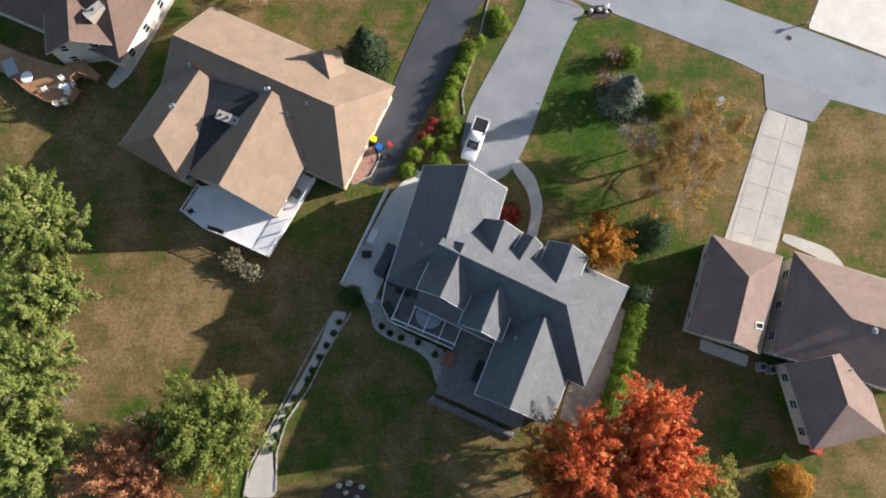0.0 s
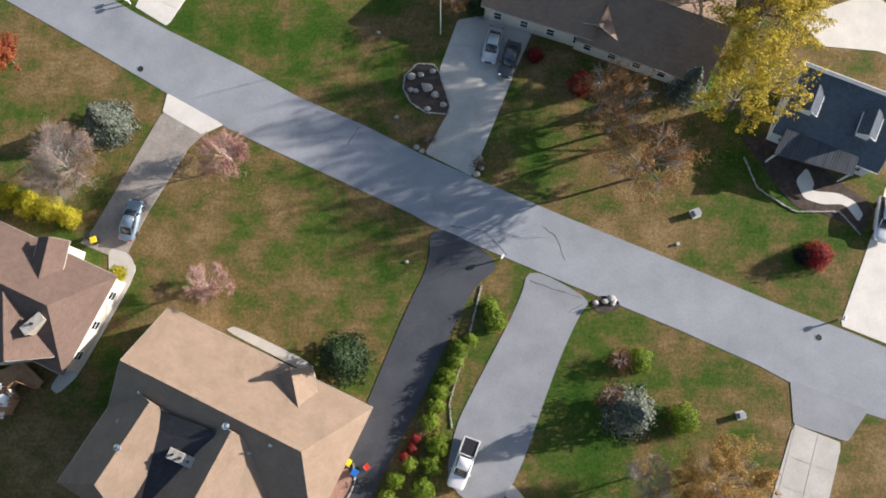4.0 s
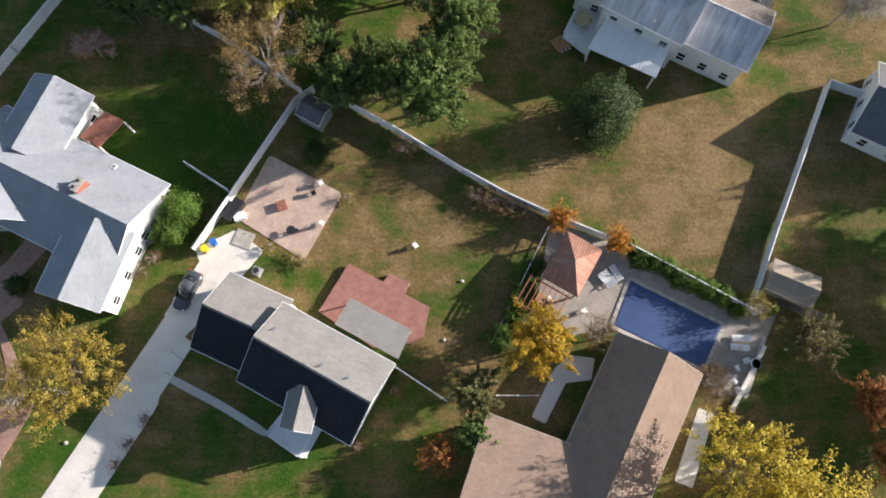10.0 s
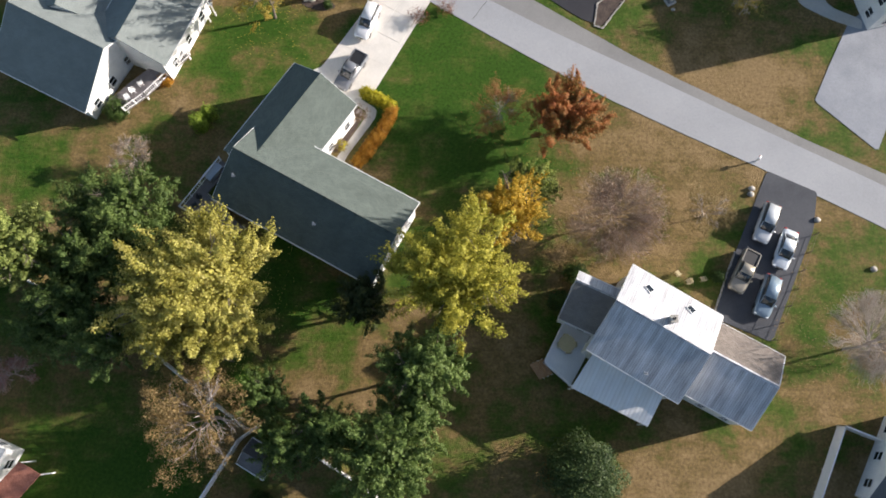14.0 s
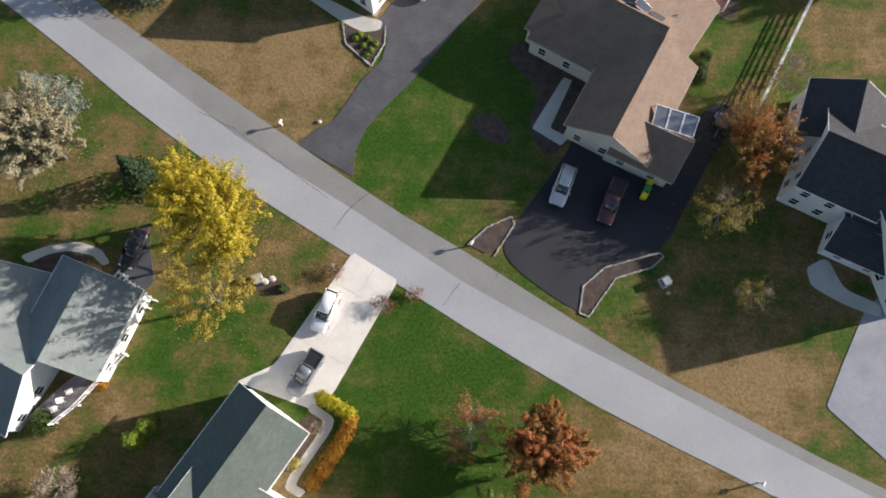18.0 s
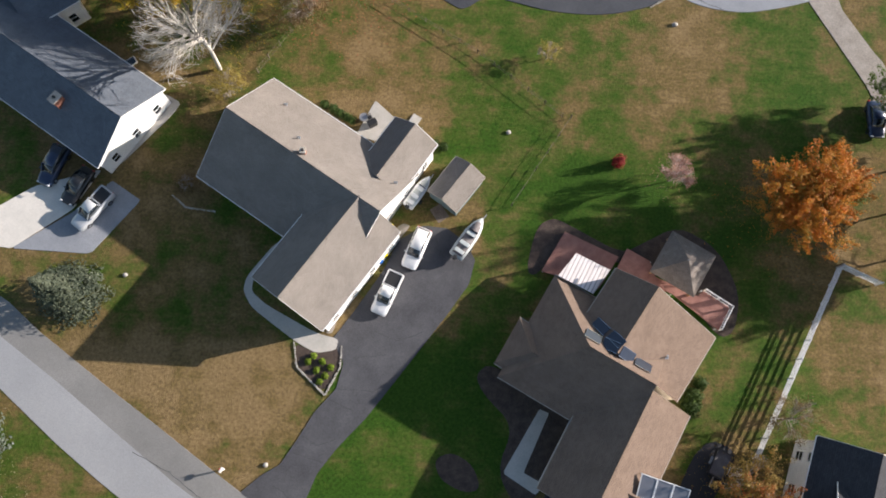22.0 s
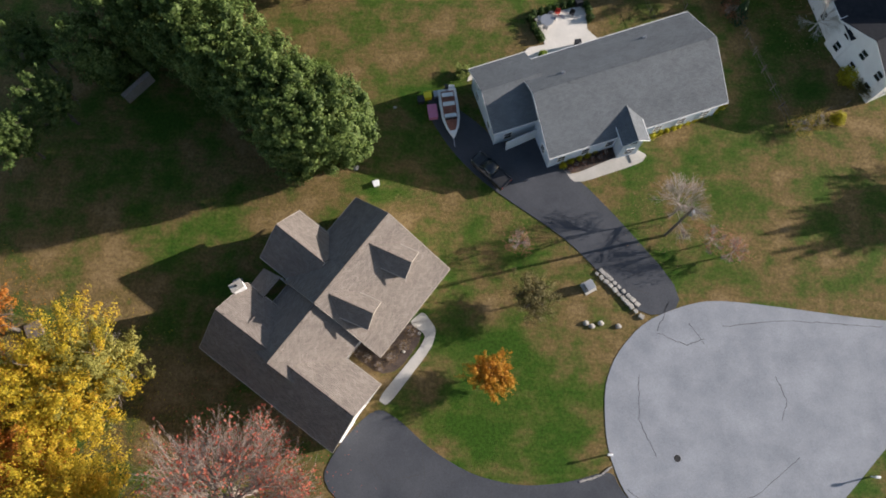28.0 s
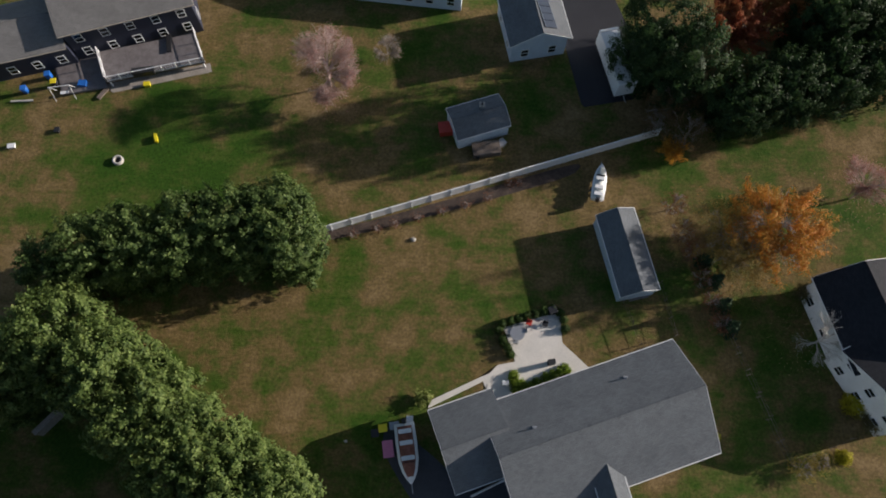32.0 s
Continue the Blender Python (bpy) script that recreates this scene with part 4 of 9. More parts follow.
def loft(sections, close=True):
    """A skin over cross-sections, each a list of as many points."""
    bm = bmesh.new()
    rows = [[bm.verts.new(p) for p in s] for s in sections]
    k = len(rows[0])
    for a, b in zip(rows, rows[1:]):
        for j in range(k if close else k - 1):
            bm.faces.new((a[j], a[(j + 1) % k], b[(j + 1) % k], b[j]))
    if close:
        bm.faces.new(rows[0][::-1]), bm.faces.new(rows[-1])
    bmesh.ops.recalc_face_normals(bm, faces=bm.faces)
    for f in bm.faces:
        f.smooth = True
    return bm


def hull(x, w, z0, z1, r):
    """A rounded cross-section across the car at x."""
    r = min(r, (z1 - z0) * 0.45)
    return [(x, -w + r * 0.3, z0), (x, -w, z0 + r * 0.4), (x, -w, z1 - r), (x, -w + r * 0.5, z1 - r * 0.25), (x, -w * 0.55, z1), (x, 0, z1 + 0.02),
            (x, w * 0.55, z1), (x, w - r * 0.5, z1 - r * 0.25), (x, w, z1 - r), (x, w, z0 + r * 0.4), (x, w - r * 0.3, z0)]


def vehicle(kind, colour, x, y, turn, length):
    length = {"sedan": 4.7, "suv": 4.8, "pickup": 5.5}[kind] * 0.5 + min(max(length, 4.2), 5.6) * 0.5
    s, hw = length / 4.8, 0.93
    rt = root({"sedan": "car", "suv": "sport_utility_car", "pickup": "pickup_truck"}[kind], x, y, 0.05, turn,
              f"{colour} {'pickup truck with an open bed' if kind == 'pickup' else 'parked car with dark windows'} on a driveway", "car" if kind != "pickup" else "pickup truck", "parked cars")
    paint = "paint_" + colour
    belt = {"sedan": 0.92, "suv": 1.05, "pickup": 1.08}[kind]
    top = {"sedan": 1.44, "suv": 1.72, "pickup": 1.8}[kind]
    hood = belt - 0.06
    if kind == "sedan":
        prof = [(-2.4, 0.62, 0.7), (-2.25, 0.86, 0.86), (-1.5, 0.92, belt), (0.9, 0.93, belt), (1.9, 0.9, hood - 0.1), (2.25, 0.8, hood - 0.2), (2.4, 0.6, 0.6)]
        cab = [(-1.75, belt), (-1.05, top - 0.04), (-0.2, top), (0.35, top - 0.05), (1.15, belt)]
    elif kind == "suv":
        prof = [(-2.4, 0.75, 0.9), (-2.3, 0.9, belt), (0.9, 0.94, belt), (1.9, 0.91, hood - 0.06), (2.28, 0.82, hood - 0.18), (2.4, 0.62, 0.7)]
        cab = [(-2.3, belt), (-2.0, top - 0.05), (-0.5, top), (0.35, top - 0.05), (1.1, belt)]
    else:
        prof = [(-2.4, 0.86, 1.0), (-2.32, 0.92, belt), (0.9, 0.94, belt), (1.9, 0.92, hood - 0.02), (2.28, 0.85, hood - 0.12), (2.4, 0.66, 0.8)]
        cab = [(-0.75, belt), (-0.6, top - 0.05), (0.0, top), (0.55, top - 0.05), (1.2, belt)]
    body = loft([hull(px * s, pw, 0.3 if abs(px) < 2.39 else 0.42, pz, 0.22) for px, pw, pz in prof])
    part("body", body, paint, rt)
    # cabin: glass all round under a painted roof
    gw = [0.8, 0.66, 0.64, 0.66, 0.8]
    glass = loft([[(cx * s, -g, belt - 0.03), (cx * s, -g * (0.98 if cz <= belt else 0.9), cz - 0.02), (cx * s, g * (0.98 if cz <= belt else 0.9), cz - 0.02), (cx * s, g, belt - 0.03)] for (cx, cz), g in zip(cab, (0.74, 0.78, 0.79, 0.78, 0.74))])
    part("glass", glass, "glass_dark", rt, "dark tinted windows")
    roof = loft([[(cx * s, -0.66, cz - 0.06), (cx * s, -0.6, cz + 0.01), (cx * s, 0, cz + 0.035), (cx * s, 0.6, cz + 0.01), (cx * s, 0.66, cz - 0.06)] for cx, cz in ((cab[1][0] + 0.02, cab[1][1]), (cab[2][0], cab[2][1] + 0.005), (cab[3][0] - 0.02, cab[3][1]))])
    part("car_roof", roof, paint, rt)
    for sy in (1, -1):
        for k0, k1 in ((0, 1), (3, 4)):
            bm = bmesh.new()
            beam(bm, (cab[k0][0] * s, sy * 0.7, cab[k0][1]), (cab[k1][0] * s, sy * 0.68, cab[k1][1]), 0.07, 0.06)
            part("pillar", bm, paint, rt)
        part("mirror", boxed(0.75 * s, 0.9 * s, sy * 0.98 - 0.1, sy * 0.98 + 0.1, belt - 0.02, belt + 0.12, 0.03), paint, rt)
        part("headlight", boxed(2.16 * s, 2.33 * s, sy * 0.62 - 0.16, sy * 0.62 + 0.16, hood - 0.32, hood - 0.2, 0.03), "lamp_clear", rt)
        part("tail_light", boxed(-2.43 * s, -2.28 * s, sy * 0.7 - 0.12, sy * 0.7 + 0.12, belt - 0.3, belt - 0.1, 0.03), "lamp_red", rt)
        for wx in (-1.45, 1.5):
            m = Matrix.Translation((wx * s, sy * 0.82, 0.33)) @ Matrix.Rotation(math.pi / 2, 4, "X")
            wh = part("wheel", cone(bmesh.new(), 0.34, 0.34, 0.24, 16), "rubber", rt, m=m)
            part("rim", cone(bmesh.new(), 0.2, 0.18, 0.26, 10), "chrome", wh)
    if kind == "pickup":
        part("cargo_bed", boxed(-2.25 * s, -0.85 * s, -0.74, 0.74, belt - 0.02, belt + 0.025), "black_plastic", rt, "black open cargo bed")
        for sy in (1, -1):
            part("bed_rail", boxed(-2.3 * s, -0.8 * s, sy * 0.83 - 0.08, sy * 0.83 + 0.08, belt - 0.05, belt + 0.12, 0.03), paint, rt)
        part("tailgate", boxed(-2.42 * s, -2.3 * s, -0.85, 0.85, belt - 0.3, belt + 0.1, 0.03), paint, rt)
    part("grille", boxed(2.3 * s, 2.42 * s, -0.4, 0.4, 0.5, 0.68, 0.02), "black_plastic", rt)
    return rt


vehicle('pickup', 'white', 4.89, 28.20, -112, 5.05)
vehicle('sedan', 'steel', -31.16, 54.50, 80, 4.77)
vehicle('sedan', 'silver', 9.35, 74.93, -105, 4.57)
vehicle('sedan', 'darkgray', 11.29, 73.08, -108, 4.52)
vehicle('suv', 'white', 51.85, 53.19, -105, 5.78)
vehicle('sedan', 'darkgray', -19.37, 103.84, -113, 3.57)
vehicle('suv', 'silver', 47.14, 150.55, -113, 4.66)
vehicle('sedan', 'lightsilver', 49.02, 147.63, -112, 4.63)
vehicle('pickup', 'tan', 44.19, 144.98, -117, 4.40)
vehicle('suv', 'steel', 46.51, 142.29, -113, 4.77)
vehicle('suv', 'white', 1.65, 174.16, -109, 4.69)
vehicle('pickup', 'slate', 0.04, 167.59, -118, 4.70)
vehicle('sedan', 'black', -19.50, 180.24, -109, 4.27)
vehicle('suv', 'silver', 27.02, 189.00, -110, 4.92)
vehicle('pickup', 'maroon', 32.39, 187.35, -111, 5.38)
vehicle('suv', 'white', 13.77, 219.05, -111, 4.66)
vehicle('pickup', 'white', 10.85, 213.99, -112, 4.35)
vehicle('suv', 'navy', -27.31, 227.14, -110, 5.07)
vehicle('sedan', 'black', -24.30, 224.85, -116, 4.65)
vehicle('pickup', 'silver', -22.15, 222.24, -125, 5.21)
vehicle('pickup', 'black', 27.35, 287.80, 136, 4.45)
vehicle('sedan', 'navy', 65.31, 236.02, -91, 2.68)


# ---------- fences ----------
def fence(kind, pts):
    h = {"white": 1.75, "ranch": 1.45, "rail": 1.1, "wood": 1.2, "chain": 1.0}[kind]
    mat = "vinyl_white" if kind in ("white", "rail", "ranch") else "fence_wood"
    ps, rs = (0.07, 0.12 if kind == "ranch" else 0.1) if kind in ("white", "rail", "ranch") else (0.04, 0.035)
    label = {"white": "tall white vinyl panel fence between two lawns", "ranch": "white five-rail vinyl fence along a lawn", "rail": "low white picket fence beside a house", "wood": "weathered grey wooden rail fence across a lawn", "chain": "thin dark post and wire fence along a lawn"}[kind]
    rt = root("fence", pts[0][0], pts[0][1], 0, 0, label, "fence")
    o = Vector((*pts[0], 0))
    for a, b in zip(pts, pts[1:]):
        a, b = Vector((*a, 0)) - o, Vector((*b, 0)) - o
        cnt = max(1, round((b - a).length / 2.4))
        for j in range(cnt + 1):
            c = a.lerp(b, j / cnt)
            bm = boxed(c.x - ps, c.x + ps, c.y - ps, c.y + ps, -0.05, h + 0.08, 0.015)
            part("post", bm, mat, rt)
        for j in range(cnt):
            c, e = a.lerp(b, j / cnt), a.lerp(b, (j + 1) / cnt)
            z = Vector((0, 0, 1))
            if kind == "white":
                part("panel", beam(bmesh.new(), c + z * 0.85, e + z * 0.85, 0.05, 1.5), mat, rt)
                part("top_rail", beam(bmesh.new(), c + z * (h - 0.08), e + z * (h - 0.08), 0.12, 0.14), mat, rt)
            else:
                for zz in ((0.3, 0.6, 0.9, 1.2, h - 0.05) if kind == "ranch" else (0.35, h - 0.15)):
                    part("rail", beam(bmesh.new(), c + z * zz, e + z * zz, rs / 2, rs), mat, rt)
    return rt


fence('white', [(-18.85, 108.26), (-8.89, 125.98), (-6.93, 127.51)])
fence('white', [(-5.21, 126.99), (2.97, 122.33), (10.29, 117.63), (15.19, 114.80), (20.34, 112.36), (26.09, 109.96)])
fence('white', [(41.55, 103.37), (44.93, 111.23), (52.96, 128.87), (57.92, 127.02)])
fence('white', [(-20.69, 118.17), (-15.74, 114.99)])
fence('white', [(-10.49, 11.68), (-5.24, 22.52)])
fence('white', [(3.25, 95.74), (8.54, 92.34)])
fence('white', [(10.47, 318.04), (50.74, 332.20)])
fence('white', [(-8.26, 127.12), (-17.89, 133.98), (-28.23, 139.87), (-35.82, 143.0)])
fence('white', [(-35.82, 143.0), (-42.02, 132.15), (-48.22, 121.3)])
fence('ranch', [(49.16, 198.39), (59.59, 218.78), (63.56, 216.92)])
fence('rail', [(13.75, 92.95), (18.04, 92.95)])
fence('chain', [(24.08, 224.43), (30.74, 235.18)])
fence('wood', [(-5.65, 239.58), (-1.09, 246.78)])
fence('rail', [(19.67, 111.04), (13.27, 98.40)])
fence('chain', [(54.97, 313.78), (61.90, 294.72)])
fence('chain', [(9.46, 249.45), (19.81, 242.99), (29.73, 235.28)])
fence('white', [(28.31, 109.15), (41.78, 101.62)])
fence('wood', [(56.69, 308.22), (61.49, 294.57), (68.41, 297.45)])

# ---------- trees and shrubs ----------
#        form, palette (dark, middle, light), crown density, leaf length, label words
G = {"willow": ("round", (0.1, 0.14, 0.03), (0.2, 0.245, 0.06), (0.31, 0.34, 0.11), 85, 0.34, "pale green feathery tree"),
     "green": ("round", (0.08, 0.11, 0.02), (0.17, 0.21, 0.045), (0.27, 0.31, 0.08), 70, 0.32, "green broadleaf tree"),
     "salmon": ("round", (0.3, 0.12, 0.05), (0.52, 0.24, 0.12), (0.6, 0.34, 0.18), 45, 0.3, "salmon and orange autumn tree"),
     "orange": ("round", (0.25, 0.09, 0.01), (0.42, 0.18, 0.02), (0.5, 0.27, 0.05), 55, 0.28, "orange autumn tree"),
     "red": ("round", (0.32, 0.045, 0.018), (0.6, 0.12, 0.04), (0.66, 0.3, 0.085), 60, 0.32, "bright red autumn maple"),
     "rust": ("thin", (0.16, 0.08, 0.03), (0.28, 0.15, 0.06), (0.38, 0.22, 0.1), 32, 0.24, "half-bare tree with rust brown leaves"),
     "ginkgo": ("round", (0.2, 0.16, 0.02), (0.46, 0.36, 0.04), (0.62, 0.5, 0.08), 27, 0.36, "large yellow-green autumn tree"),
     "deepgreen": ("round", (0.04, 0.072, 0.016), (0.09, 0.14, 0.034), (0.18, 0.24, 0.07), 70, 0.32, "dense dark green tree"),
     "brownbare": ("thin", (0.17, 0.11, 0.04), (0.26, 0.18, 0.075), (0.36, 0.26, 0.12), 48, 0.22, "nearly bare brown tree"),
     "brownthin": ("bare", (0.2, 0.12, 0.08), (0.29, 0.19, 0.13), (0.36, 0.25, 0.17), 34, 0.17, "low bare brown tree with fine twigs"),
     "bare": ("bare", (0.2, 0.12, 0.06), (0.28, 0.18, 0.1), (0.34, 0.22, 0.12), 3, 0.18, "bare grey tree with fine twigs"),
     "barewhite": ("bare", (0.3, 0.2, 0.1), (0.34, 0.24, 0.12), (0.4, 0.28, 0.14), 0, 0.2, "bare tree with pale whitish bark"),
     "barebig": ("bare", (0.3, 0.06, 0.04), (0.46, 0.11, 0.07), (0.5, 0.18, 0.11), 11, 0.27, "bare grey tree with a few red leaves"),
     "pinkbare": ("bare", (0.3, 0.12, 0.1), (0.42, 0.21, 0.18), (0.45, 0.28, 0.22), 70, 0.15, "small bare tree with pinkish twigs"),
     "conifer": ("cone", (0.012, 0.03, 0.012), (0.03, 0.06, 0.022), (0.06, 0.1, 0.04), 80, 0.34, "dark green conifer"),
     "bluespruce": ("cone", (0.08, 0.1, 0.08), (0.17, 0.2, 0.16), (0.3, 0.33, 0.27), 110, 0.32, "blue-grey spruce"),
     "shrub": ("shrub", (0.02, 0.045, 0.01), (0.05, 0.09, 0.02), (0.1, 0.15, 0.035), 130, 0.2, "rounded green shrub")}


def like(key, other, c1, c2, c3, words, form="", dens=0, leaf=0.0):
    f = G[other]
    G[key] = (form or f[0], c1, c2, c3, dens or f[4], leaf or f[5], words)


like("orangebare", "bare", (0.3, 0.14, 0.06), (0.44, 0.2, 0.08), (0.5, 0.27, 0.12), "bare pale tree with some orange leaves", "bare", 16, 0.16)
like("yellow", "orange", (0.3, 0.2, 0.02), (0.42, 0.3, 0.03), (0.5, 0.38, 0.06), "yellow autumn tree")
like("yellowgreen", "orange", (0.16, 0.14, 0.03), (0.28, 0.26, 0.06), (0.4, 0.36, 0.1), "yellow-green tree")
like("evergreen", "shrub", (0.018, 0.045, 0.018), (0.04, 0.075, 0.03), (0.08, 0.12, 0.05), "dark evergreen bush")
like("redshrub", "shrub", (0.12, 0.01, 0.012), (0.26, 0.03, 0.03), (0.4, 0.07, 0.05), "dark red shrub")
like("orangeshrub", "shrub", (0.25, 0.1, 0.01), (0.4, 0.2, 0.02), (0.5, 0.28, 0.05), "orange shrub")
like("orangebush", "shrub", (0.3, 0.12, 0.01), (0.48, 0.22, 0.02), (0.55, 0.32, 0.05), "small bright orange tree", "round", 80, 0.22)
like("redbrown", "shrub", (0.12, 0.04, 0.02), (0.2, 0.08, 0.04), (0.28, 0.12, 0.06), "reddish brown bush", "thin", 45, 0.18)
like("yellowhedge", "shrub", (0.2, 0.18, 0.01), (0.42, 0.38, 0.02), (0.55, 0.5, 0.06), "bright yellow rounded shrub")
like("redtree", "red", (0.2, 0.04, 0.02), (0.36, 0.1, 0.04), (0.42, 0.18, 0.06), "dull red autumn tree")
like("orangebrown", "orange", (0.16, 0.06, 0.02), (0.27, 0.11, 0.03), (0.38, 0.18, 0.05), "orange-brown autumn tree")
like("darkshrub", "shrub", (0.01, 0.012, 0.014), (0.02, 0.022, 0.024), (0.04, 0.04, 0.04), "very dark rounded shrub")
like("dogwood", "green", (0.06, 0.07, 0.02), (0.14, 0.14, 0.05), (0.24, 0.22, 0.09), "olive green small tree")
like("darkgreen", "deepgreen", (0.045, 0.08, 0.018), (0.1, 0.155, 0.036), (0.2, 0.27, 0.08), "dark green tree")
like("yelloworange", "orange", (0.25, 0.15, 0.01), (0.42, 0.27, 0.02), (0.52, 0.38, 0.05), "golden yellow autumn tree")
like("yellowolive", "orange", (0.16, 0.12, 0.02), (0.28, 0.22, 0.05), (0.36, 0.3, 0.08), "olive yellow tree", "thin", 45, 0.24)
like("brownbush", "brownbare", (0.1, 0.06, 0.03), (0.17, 0.11, 0.05), (0.24, 0.17, 0.08), "brown autumn bush", "thin", 50, 0.18)
like("brownolive", "green", (0.07, 0.06, 0.02), (0.14, 0.12, 0.05), (0.22, 0.19, 0.08), "brownish olive small tree", "", 60, 0.22)
like("dome", "shrub", (0.02, 0.042, 0.012), (0.048, 0.078, 0.024), (0.11, 0.15, 0.058), "dense round holly tree", "dome", 110, 0.26)
like("yelloworange2", "green", (0.19, 0.18, 0.03), (0.4, 0.37, 0.08), (0.58, 0.52, 0.18), "large pale yellow autumn tree")
like("yellowlime", "green", (0.17, 0.17, 0.02), (0.36, 0.34, 0.045), (0.5, 0.46, 0.08), "lime yellow autumn tree")
like("golden", "orange", (0.28, 0.17, 0.01), (0.44, 0.29, 0.03), (0.52, 0.38, 0.06), "golden orange autumn tree")
# copy of the green tree with shade put into its leaf colours
like("shadebush", "green", (0.03, 0.05, 0.014), (0.06, 0.08, 0.026), (0.11, 0.12, 0.045), "broadleaf tree with greens darkened for shade")
like("maroon", "red", (0.14, 0.13, 0.035), (0.33, 0.14, 0.045), (0.45, 0.15, 0.05), "rust red and olive autumn tree", "", 80, 0.3)
like("olivebush", "green", (0.1, 0.08, 0.03), (0.17, 0.13, 0.05), (0.24, 0.19, 0.08), "olive brown bush", "thin", 40, 0.2)
like("tanbush", "brownbare", (0.26, 0.18, 0.11), (0.36, 0.27, 0.18), (0.42, 0.33, 0.23), "pale tan bare bush", "bare", 32, 0.16)
like("conebush", "shrub", (0.08, 0.13, 0.012), (0.17, 0.25, 0.025), (0.3, 0.38, 0.05), "bright green upright shrub")
like("yellowtree", "orange", (0.24, 0.18, 0.015), (0.42, 0.34, 0.03), (0.55, 0.46, 0.06), "bright yellow autumn tree")
like("rustbush", "rust", (0.2, 0.12, 0.03), (0.3, 0.2, 0.05), (0.38, 0.26, 0.08), "rust and olive thin tree", "thin", 35, 0.22)
like("palebush", "green", (0.16, 0.14, 0.08), (0.3, 0.27, 0.17), (0.42, 0.38, 0.25), "pale cream-leaved tree")
like("bluespruce2", "bluespruce", (0.035, 0.05, 0.035), (0.09, 0.11, 0.075), (0.17, 0.19, 0.13), "grey-green spruce")
like("yellowbush", "orange", (0.22, 0.16, 0.03), (0.34, 0.26, 0.06), (0.42, 0.34, 0.1), "small dull yellow tree", "thin", 50, 0.18)
like("orangemaple", "orange", (0.26, 0.19, 0.03), (0.48, 0.19, 0.025), (0.5, 0.14, 0.03), "orange autumn maple")
like("goldmix", "orange", (0.3, 0.24, 0.02), (0.54, 0.4, 0.03), (0.58, 0.32, 0.03), "tall golden autumn tree")
like("orangebright", "orange", (0.35, 0.1, 0.015), (0.5, 0.2, 0.03), (0.55, 0.3, 0.06), "glowing orange autumn tree")
like("redthin", "red", (0.3, 0.1, 0.07), (0.4, 0.17, 0.12), (0.42, 0.24, 0.16), "small thin reddish tree", "thin", 40, 0.16)
like("hedge", "deepgreen", (0.042, 0.075, 0.018), (0.115, 0.17, 0.042), (0.25, 0.32, 0.1), "tall evergreen screening tree", "hedge", 75, 0.36)
like("pine", "deepgreen", (0.012, 0.032, 0.01), (0.03, 0.062, 0.018), (0.065, 0.11, 0.035), "tall dark green pine", "hedge", 70, 0.3)
like("orangethin", "orange", (0.36, 0.26, 0.06), (0.5, 0.22, 0.03), (0.52, 0.16, 0.03), "sparse glowing orange maple", "thin", 60, 0.27)
like("dullgold", "orange", (0.2, 0.15, 0.025), (0.36, 0.27, 0.045), (0.46, 0.38, 0.1), "dull golden autumn tree", "", 40, 0.26)
like("rustdense", "rust", (0.2, 0.12, 0.03), (0.34, 0.21, 0.06), (0.44, 0.3, 0.1), "half-bare tree with golden brown leaves", "thin", 95, 0.22)
like("boxball", "shrub", (0.035, 0.07, 0.01), (0.085, 0.15, 0.022), (0.16, 0.25, 0.045), "clipped round green shrub in a row")
like("rustmix", "orange", (0.12, 0.13, 0.03), (0.3, 0.15, 0.04), (0.42, 0.1, 0.04), "rust red and olive autumn tree", "round", 50, 0.24)
like("rustthin", "rust", (0.2, 0.08, 0.03), (0.32, 0.14, 0.06), (0.4, 0.2, 0.09), "small thin rust-brown tree", "thin", 80, 0.18)
like("hedge2", "deepgreen", (0.036, 0.066, 0.018), (0.092, 0.145, 0.038), (0.2, 0.26, 0.085), "tall dark evergreen screening tree", "hedge", 75, 0.36)
for key, spec_ in G.items():
    foliage("leaf_" + key, *spec_[1:4])
rng = np.random.default_rng(7)


def quads(name, centres, normals, length, width, material):
    """Leaf sprays: one small diamond at each centre, across its normal."""
    k = len(centres)
    nrm = normals / np.linalg.norm(normals, axis=1, keepdims=True)
    t = np.cross(nrm, rng.normal(size=(k, 3)))
    t /= np.linalg.norm(t, axis=1, keepdims=True) + 1e-9
    s = np.cross(nrm, t)
    a = (length * rng.uniform(0.6, 1.3, (k, 1))) * t / 2
    b = (width * rng.uniform(0.6, 1.3, (k, 1))) * s / 2
    bend = nrm * length * 0.12
    v = np.stack([centres - a - bend, centres - b, centres + a - bend, centres + b], 1).reshape(-1, 3)
    me = bpy.data.meshes.new(name)
    me.vertices.add(4 * k), me.loops.add(4 * k), me.polygons.add(k)
    me.vertices.foreach_set("co", v.astype(np.float32).ravel())
    me.loops.foreach_set("vertex_index", np.arange(4 * k, dtype=np.int32))
    me.polygons.foreach_set("loop_start", np.arange(0, 4 * k, 4, dtype=np.int32))
    me.update(calc_edges=True)
    me.materials.append(MATS[material])
    return me


